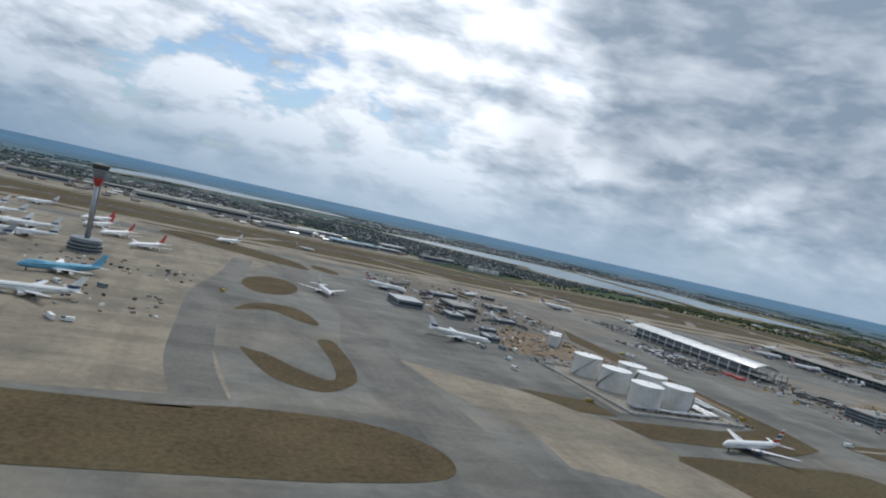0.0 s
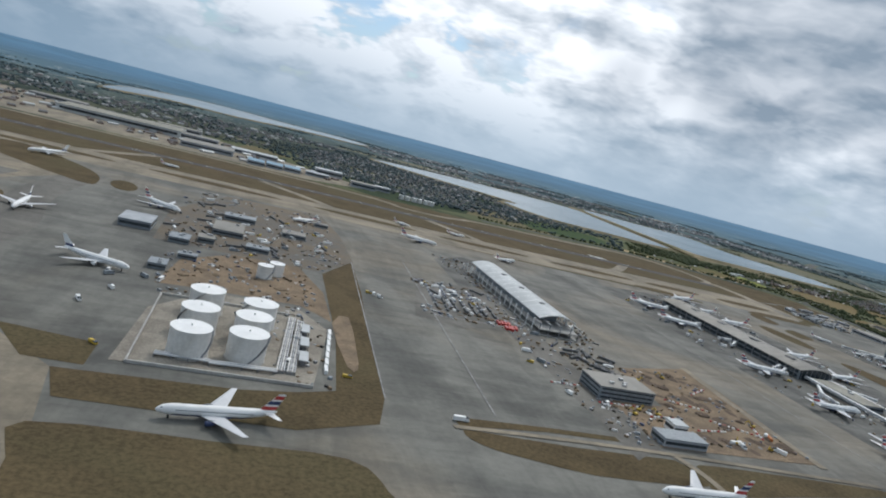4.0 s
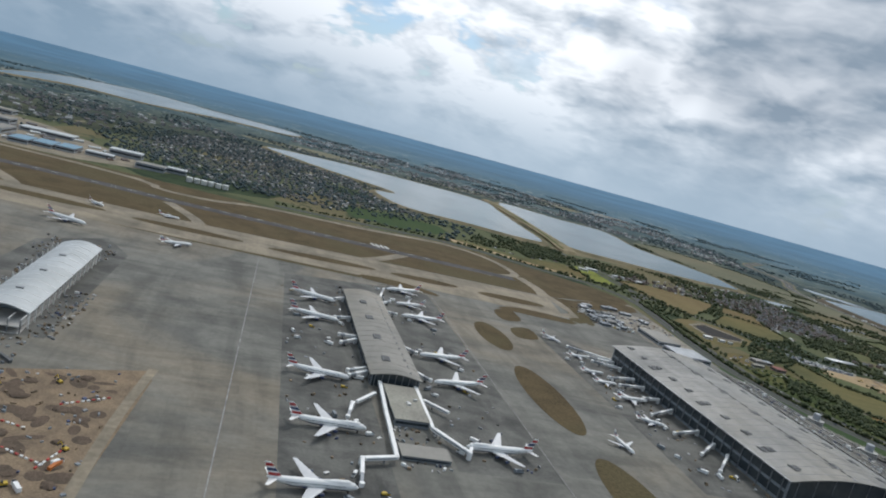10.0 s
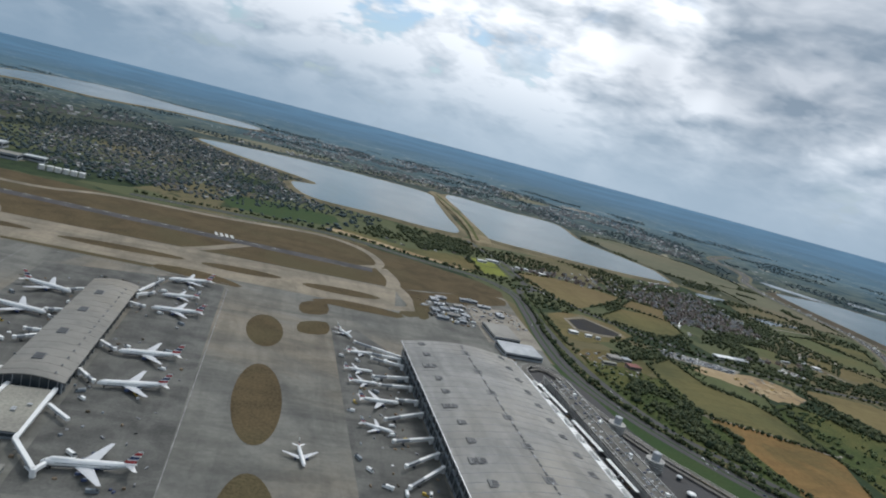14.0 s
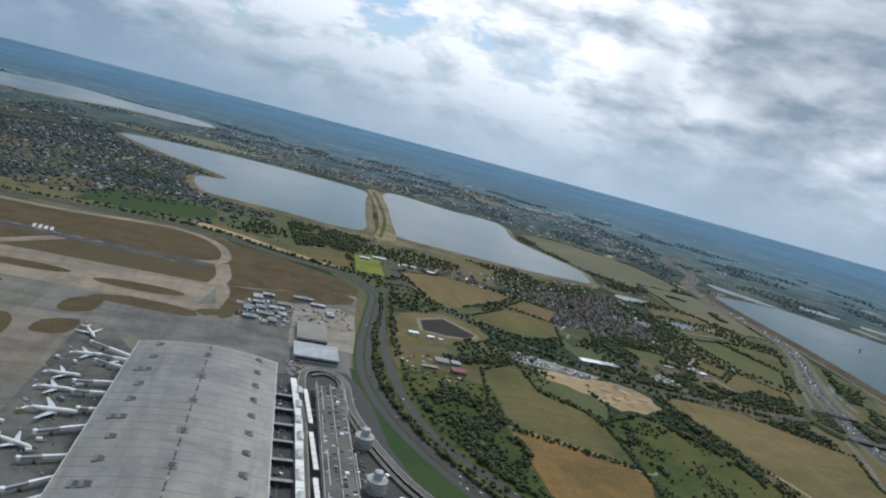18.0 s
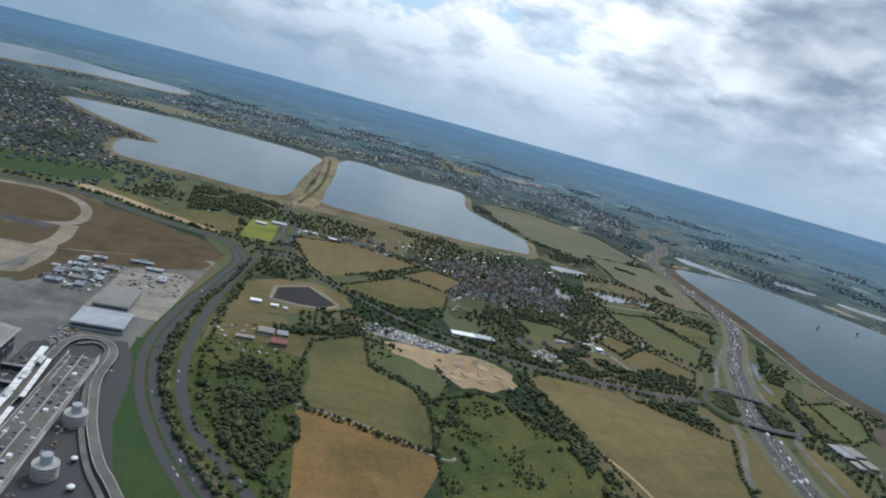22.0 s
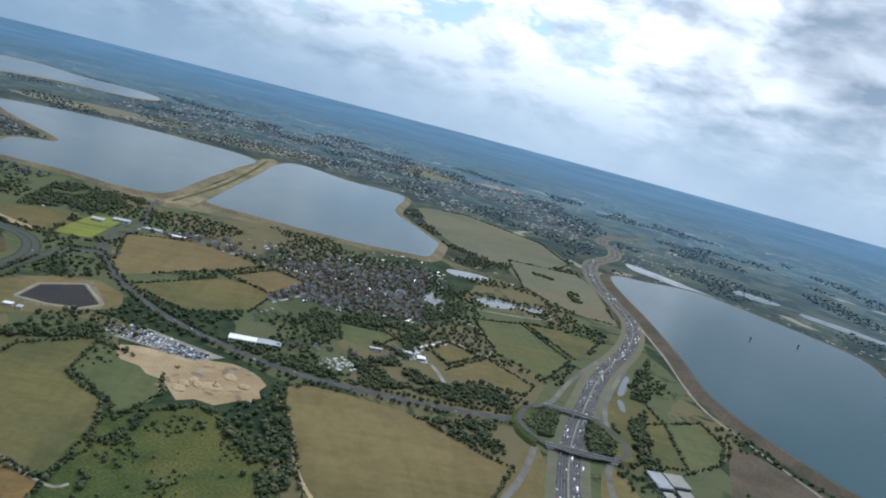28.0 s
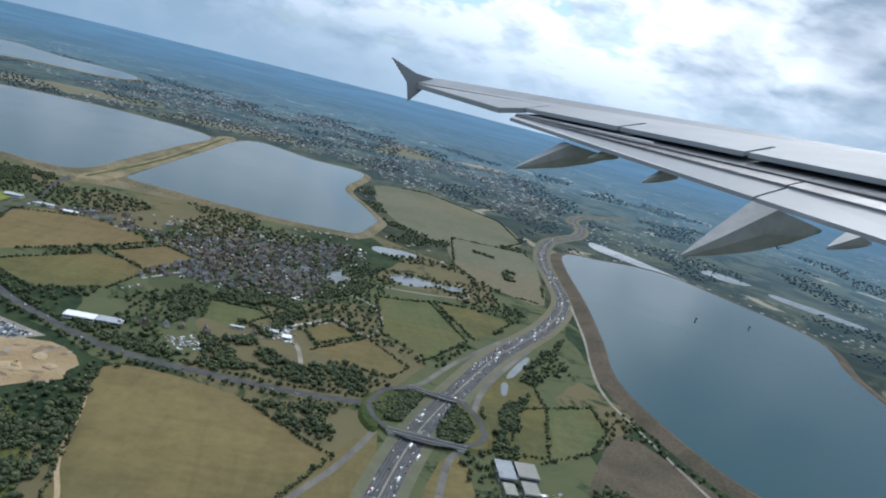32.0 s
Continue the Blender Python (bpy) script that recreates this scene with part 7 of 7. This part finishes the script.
def parked(name, rows_, words, z, gap=0.95, skip=0.2, turn=1.57):
    """Rows of parked cars too small to tell apart: body, cabin and gaps between them."""
    mats = [silver, black_paint, white_paint, navy, clad]
    verts, faces, fm = [], [], []
    for (xa, ya), (xb, yb) in rows_:
        d = Vector((xb - xa, yb - ya))
        n = max(1, int(d.length / gap))
        a = math.atan2(d.y, d.x) + turn
        c, s = math.cos(a), math.sin(a)
        for k in range(n):
            if random.random() < skip:
                continue
            x, y, m = xa + d.x * k / n, ya + d.y * k / n, random.choice((0, 0, 1, 2, 3, 4))
            for w, dd, z0, z1 in ((0.8, 0.33, 0.08, 0.34), (0.45, 0.29, 0.34, 0.54)):
                n0 = len(verts)
                for px, py, pz in ((-w, -dd, z0), (w, -dd, z0), (w, dd, z0), (-w, dd, z0), (-w * 0.9, -dd * 0.9, z1), (w * 0.9, -dd * 0.9, z1), (w * 0.9, dd * 0.9, z1), (-w * 0.9, dd * 0.9, z1)):
                    verts.append((x + c * px - s * py, y + s * px + c * py, z + pz))
                for q in ((0, 1, 5, 4), (1, 2, 6, 5), (2, 3, 7, 6), (3, 0, 4, 7), (4, 5, 6, 7)):
                    faces.append(tuple(n0 + i for i in q))
                    fm.append(m)
    return tagged(new(name, mesh_of(name, verts, faces, mats, False, fm)), words, "parked cars", "", "stuff")


parked("depot_cars", [((812 + 1.5 * k, 440 + 2.5 * k), (855 + 2.0 * k, 424 + 1.5 * k)) for k in range(6)], "rows of parked cars in the gravel depot", 0.08)
parked("deck_cars", [((664 + 3.2 * k, 154), (664 + 3.2 * k, 334)) for k in range(4)], "a few parked cars on the roof deck", 4.46, 0.95, 0.78)
parked("fuel_yard_cars", [((236 + 7 * k, 264), (240 + 7 * k, 300)) for k in range(4)], "rows of vans parked beside the works", 0.07)
sheet("earth_yard", [(187, 176), (186, 214), (193, 224), (191.5, 190), (190, 175)], 0.082, earth, 2, "bare tan strip in the grass by the fuel farm", "building site")

for k in range(9):
    y = 208 + 15 * k
    ob = thing("canopy_sail", (653.2 + 0.4 * (k % 3), y, 0.06), 0, "white stretched fabric sail over the forecourt", "canopy", "forecourt sails")
    bm = bmesh.new()
    rows_ = [[bm.verts.new((px, py, 3.0 + 0.7 * math.sin(math.pi * i / 6) + 0.25 * (j % 2))) for i, px in enumerate([-1.5 + 0.5 * q for q in range(7)])] for j, py in enumerate((-3.4, -1.7, 0.0, 1.7, 3.4))]
    for a, b in zip(rows_, rows_[1:]):
        for i in range(6):
            bm.faces.new((a[i], a[i + 1], b[i + 1], b[i]))
    bmesh.ops.solidify(bm, geom=bm.faces[:], thickness=0.06)
    part("sail", bm, white_paint, ob)
    for sy in (-3.2, 3.2):
        part("mast", boxed(-0.08, sy - 0.08, 0, 0.08, sy + 0.08, 3.6), steel_grey, ob)
for k in range(5):
    ribbon("forecourt_road", [(643.5 + 2.1 * k + (4 if k > 1 else 0), 70), (643.5 + 2.1 * k + (4 if k > 1 else 0), 200), (643.5 + 2.1 * k + (4 if k > 1 else 0), 345)], 0.16, 0.085, worn_line, 1, "worn lane line on the forecourt", "marking")
for x, y, r in ((690, 232, 2.2), (700, 214, 1.6), (689, 262, 1.2), (693, 246, 1.4)):
    ob = thing("kiosk_dome", (x, y, 0.06), 0, "white round kiosk roof beside the ramps", "kiosk", "forecourt kiosks")
    part("dome", lathe([(r, 1.6), (r * 0.9, 2.0), (r * 0.5, 2.3), (0.05, 2.4)], 18), white_paint, ob, smooth=True)
    part("drum", lathe([(r * 0.7, 0), (r * 0.7, 1.6)], 18), dark_glass, ob)
block("plaza_block", "low dark block with roof plant on the forecourt", 696, 170, 716, 196, 2.6, clad, clad, "building", plant=6)
block("plaza_block", "low grey block with roof vents on the forecourt", 684, 180, 694, 200, 3.0, grey_roof, clad, "building", plant=4)

queue = []
for a, b in zip(line, line[1:]):
    if 270 < a.y < 720:
        side = Vector((-(b - a).y, (b - a).x)).normalized()
        for lane in (-5.14, -2.05, 2.05, 5.14):
            queue.append(((a.x + side.x * lane, a.y + side.y * lane), (b.x + side.x * lane, b.y + side.y * lane)))
parked("motorway_queue", queue, "dense queue of cars filling the motorway lanes", 0.11, 3.2, 0.82, 0.0)


# ---- the wing of the aircraft, over the motorway where the flight ends ----
silver_wing = material("wing_paint", (0.335, 0.34, 0.35), (0.285, 0.29, 0.30), 2.0, 0.5, 0.0, grain=0.05, gloss=0.4)
dirty_wing = material("sooty_flap", (0.27, 0.265, 0.265), (0.13, 0.125, 0.124), 6.0, 0.5, 0.2, grain=0.12)
# well colour: mottled grey, darker than the wing skin
well_paint = material("dark_grey_well", (0.135, 0.135, 0.14), (0.085, 0.085, 0.09), 4.0, 0.7, grain=0.1)
fairing_paint = material("fairing_paint", (0.36, 0.355, 0.34), (0.29, 0.285, 0.275), 4.0, 0.45, 0.1)
craft = thing("aircraft_wing", (1009.5, 79.53, 178.23), 9.56, "pale grey airliner wing in flight, flaps lowered", "wing")


def skin(name, corners, thick, mat, parent=craft, label=""):
    """A panel from corners along its upper face, with a thickness below."""
    bm = bmesh.new()
    top = [bm.verts.new(q) for q in corners]
    low = [bm.verts.new((q[0], q[1], q[2] - thick)) for q in corners]
    bm.faces.new(top)
    bm.faces.new(low[::-1])
    n = len(top)
    for i in range(n):
        bm.faces.new((top[i], low[i], low[(i + 1) % n], top[(i + 1) % n]))
    return part(name, bm, mat, parent, label)


LE0, LE1 = Vector((1.50, 5.6, 0.03)), Vector((3.55, 1.58, 0.26))       # leading edge, tip to root
HL0, HL1 = Vector((1.76, 4.19, -0.02)), Vector((2.92, 1.30, 0.10))     # back of the spoilers
FE0, FE1 = Vector((1.62, 4.05, -0.10)), Vector((2.45, 1.35, -0.165))   # back of the flaps
on = lambda a, b, u: tuple(a + (b - a) * u)
mid = lambda u: tuple((LE0 + (LE1 - LE0) * (0.33 + 0.67 * u)) * 0.42 + (HL0 + (HL1 - HL0) * u) * 0.58)
skin("wing_skin", [LE0, LE1, mid(1), mid(0), (1.34, 5.6, -0.04)], 0.05, silver_wing)
bm = bmesh.new()
for u0, u1 in ((0, 1),):
    a, b = Vector(LE0), Vector(LE1)
    rr = [[bm.verts.new(p + Vector((0.05 * math.cos(t), 0.0, -0.058 + 0.05 * math.sin(t)))) for t in (1.4, 0.7, 0, -0.7, -1.4)] for p in (a, b)]
    for i in range(4):
        bm.faces.new((rr[0][i], rr[0][i + 1], rr[1][i + 1], rr[1][i]))
part("leading_edge", bm, silver_wing, craft)
skin("aileron", [mid(0.0), tuple(HL0), (1.60, 4.24, -0.06), (1.34, 5.52, -0.05)], 0.035, silver_wing)
for k in range(4):
    a, b = k / 4 + 0.004, (k + 1) / 4 - 0.004
    skin("spoiler", [mid(a), mid(b), on(HL0, HL1, b), on(HL0, HL1, a)], 0.025, silver_wing)
under = Vector((-0.02, 0, -0.06))
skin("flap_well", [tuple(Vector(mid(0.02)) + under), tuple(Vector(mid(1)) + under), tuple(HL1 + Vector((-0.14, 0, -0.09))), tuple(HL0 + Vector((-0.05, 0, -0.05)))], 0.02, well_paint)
low = Vector((-0.03, 0, -0.055))
for a, b in ((0.0, 0.62), (0.625, 1.0)):
    skin("flap", [tuple(Vector(on(HL0, HL1, a)) + low), tuple(Vector(on(HL0, HL1, b)) + low), tuple((Vector(on(HL0, HL1, b)) + low) * 0.5 + Vector(on(FE0, FE1, b)) * 0.5 + Vector((0, 0, 0.012))), tuple((Vector(on(HL0, HL1, a)) + low) * 0.5 + Vector(on(FE0, FE1, a)) * 0.5 + Vector((0, 0, 0.012)))], 0.03, dirty_wing, label="sooty flap panel")
    skin("flap_tab", [tuple((Vector(on(HL0, HL1, a)) + low) * 0.5 + Vector(on(FE0, FE1, a)) * 0.5), tuple((Vector(on(HL0, HL1, b)) + low) * 0.5 + Vector(on(FE0, FE1, b)) * 0.5), on(FE0, FE1, b), on(FE0, FE1, a)], 0.02, silver_wing)


# glint along the outer flap, put in as a thin white strip
skin("flap_lip", [tuple(Vector(on(HL0, HL1, 0.0)) + low * 0.8), tuple(Vector(on(HL0, HL1, 0.34)) + low * 0.8), tuple(Vector(on(HL0, HL1, 0.34)) + low * 1.1), tuple(Vector(on(HL0, HL1, 0.0)) + low * 1.1)], 0.012, white_paint, label="white strip painted as a glint on the outer flap")


def canoe(tail, crown, nose, w, drop):
    """A flap track fairing: a keeled pod under the wing."""
    bm = bmesh.new()
    t, c, n_ = Vector(tail), Vector(crown), Vector(nose)
    rings = []
    for u, k in ((0, 0.04), (0.22, 0.55), (0.5, 1.0), (0.8, 0.85), (1.0, 0.15)):
        base = t + (n_ - t) * u
        top = t * (1 - min(1, u * 2)) + c * min(1, u * 2) if u <= 0.5 else c + (n_ - c) * (u - 0.5) * 2
        z1, z0 = top.z, base.z - drop * k * 0.25
        rings.append([bm.verts.new((base.x, base.y + s * w * k, z)) for s, z in ((-1, z1), (1, z1), (0.75, (z0 + z1) / 2 - 0.01), (0, z0 - 0.01), (-0.75, (z0 + z1) / 2 - 0.01))])
    for a, b in zip(rings, rings[1:]):
        for i in range(5):
            bm.faces.new((a[i], a[(i + 1) % 5], b[(i + 1) % 5], b[i]))
    bm.faces.new(rings[0])
    bm.faces.new(rings[-1][::-1])
    return part("flap_fairing", bm, fairing_paint, craft, "pointed flap track fairing")


canoe((1.55, 3.6, -0.355), (1.70, 3.6, -0.15), (2.06, 3.5, -0.17), 0.055, 0.1)
canoe((1.74, 2.2, -0.415), (1.93, 2.2, -0.15), (2.26, 2.1, -0.19), 0.075, 0.14)
canoe((1.93, 2.9, -0.22), (2.0, 2.9, -0.15), (2.12, 2.9, -0.16), 0.025, 0.03)
canoe((1.82, 3.3, -0.19), (1.9, 3.3, -0.14), (2.0, 3.3, -0.15), 0.025, 0.03)
canoe((1.94, 1.75, -0.21), (2.02, 1.75, -0.15), (2.12, 1.75, -0.165), 0.03, 0.03)
fence = bmesh.new()
for y in (5.59, 5.63):
    ring = [fence.verts.new(q) for q in ((1.50, y, 0.02), (1.32, y, 0.03), (1.10, y, 0.105), (1.27, y, -0.06), (1.31, y, -0.205), (1.42, y, -0.07))]
    fence.faces.new(ring)
fence.verts.ensure_lookup_table()
for i in range(6):
    fence.faces.new((fence.verts[i], fence.verts[(i + 1) % 6], fence.verts[6 + (i + 1) % 6], fence.verts[6 + i]))
part("wingtip_fence", fence, silver_wing, craft)
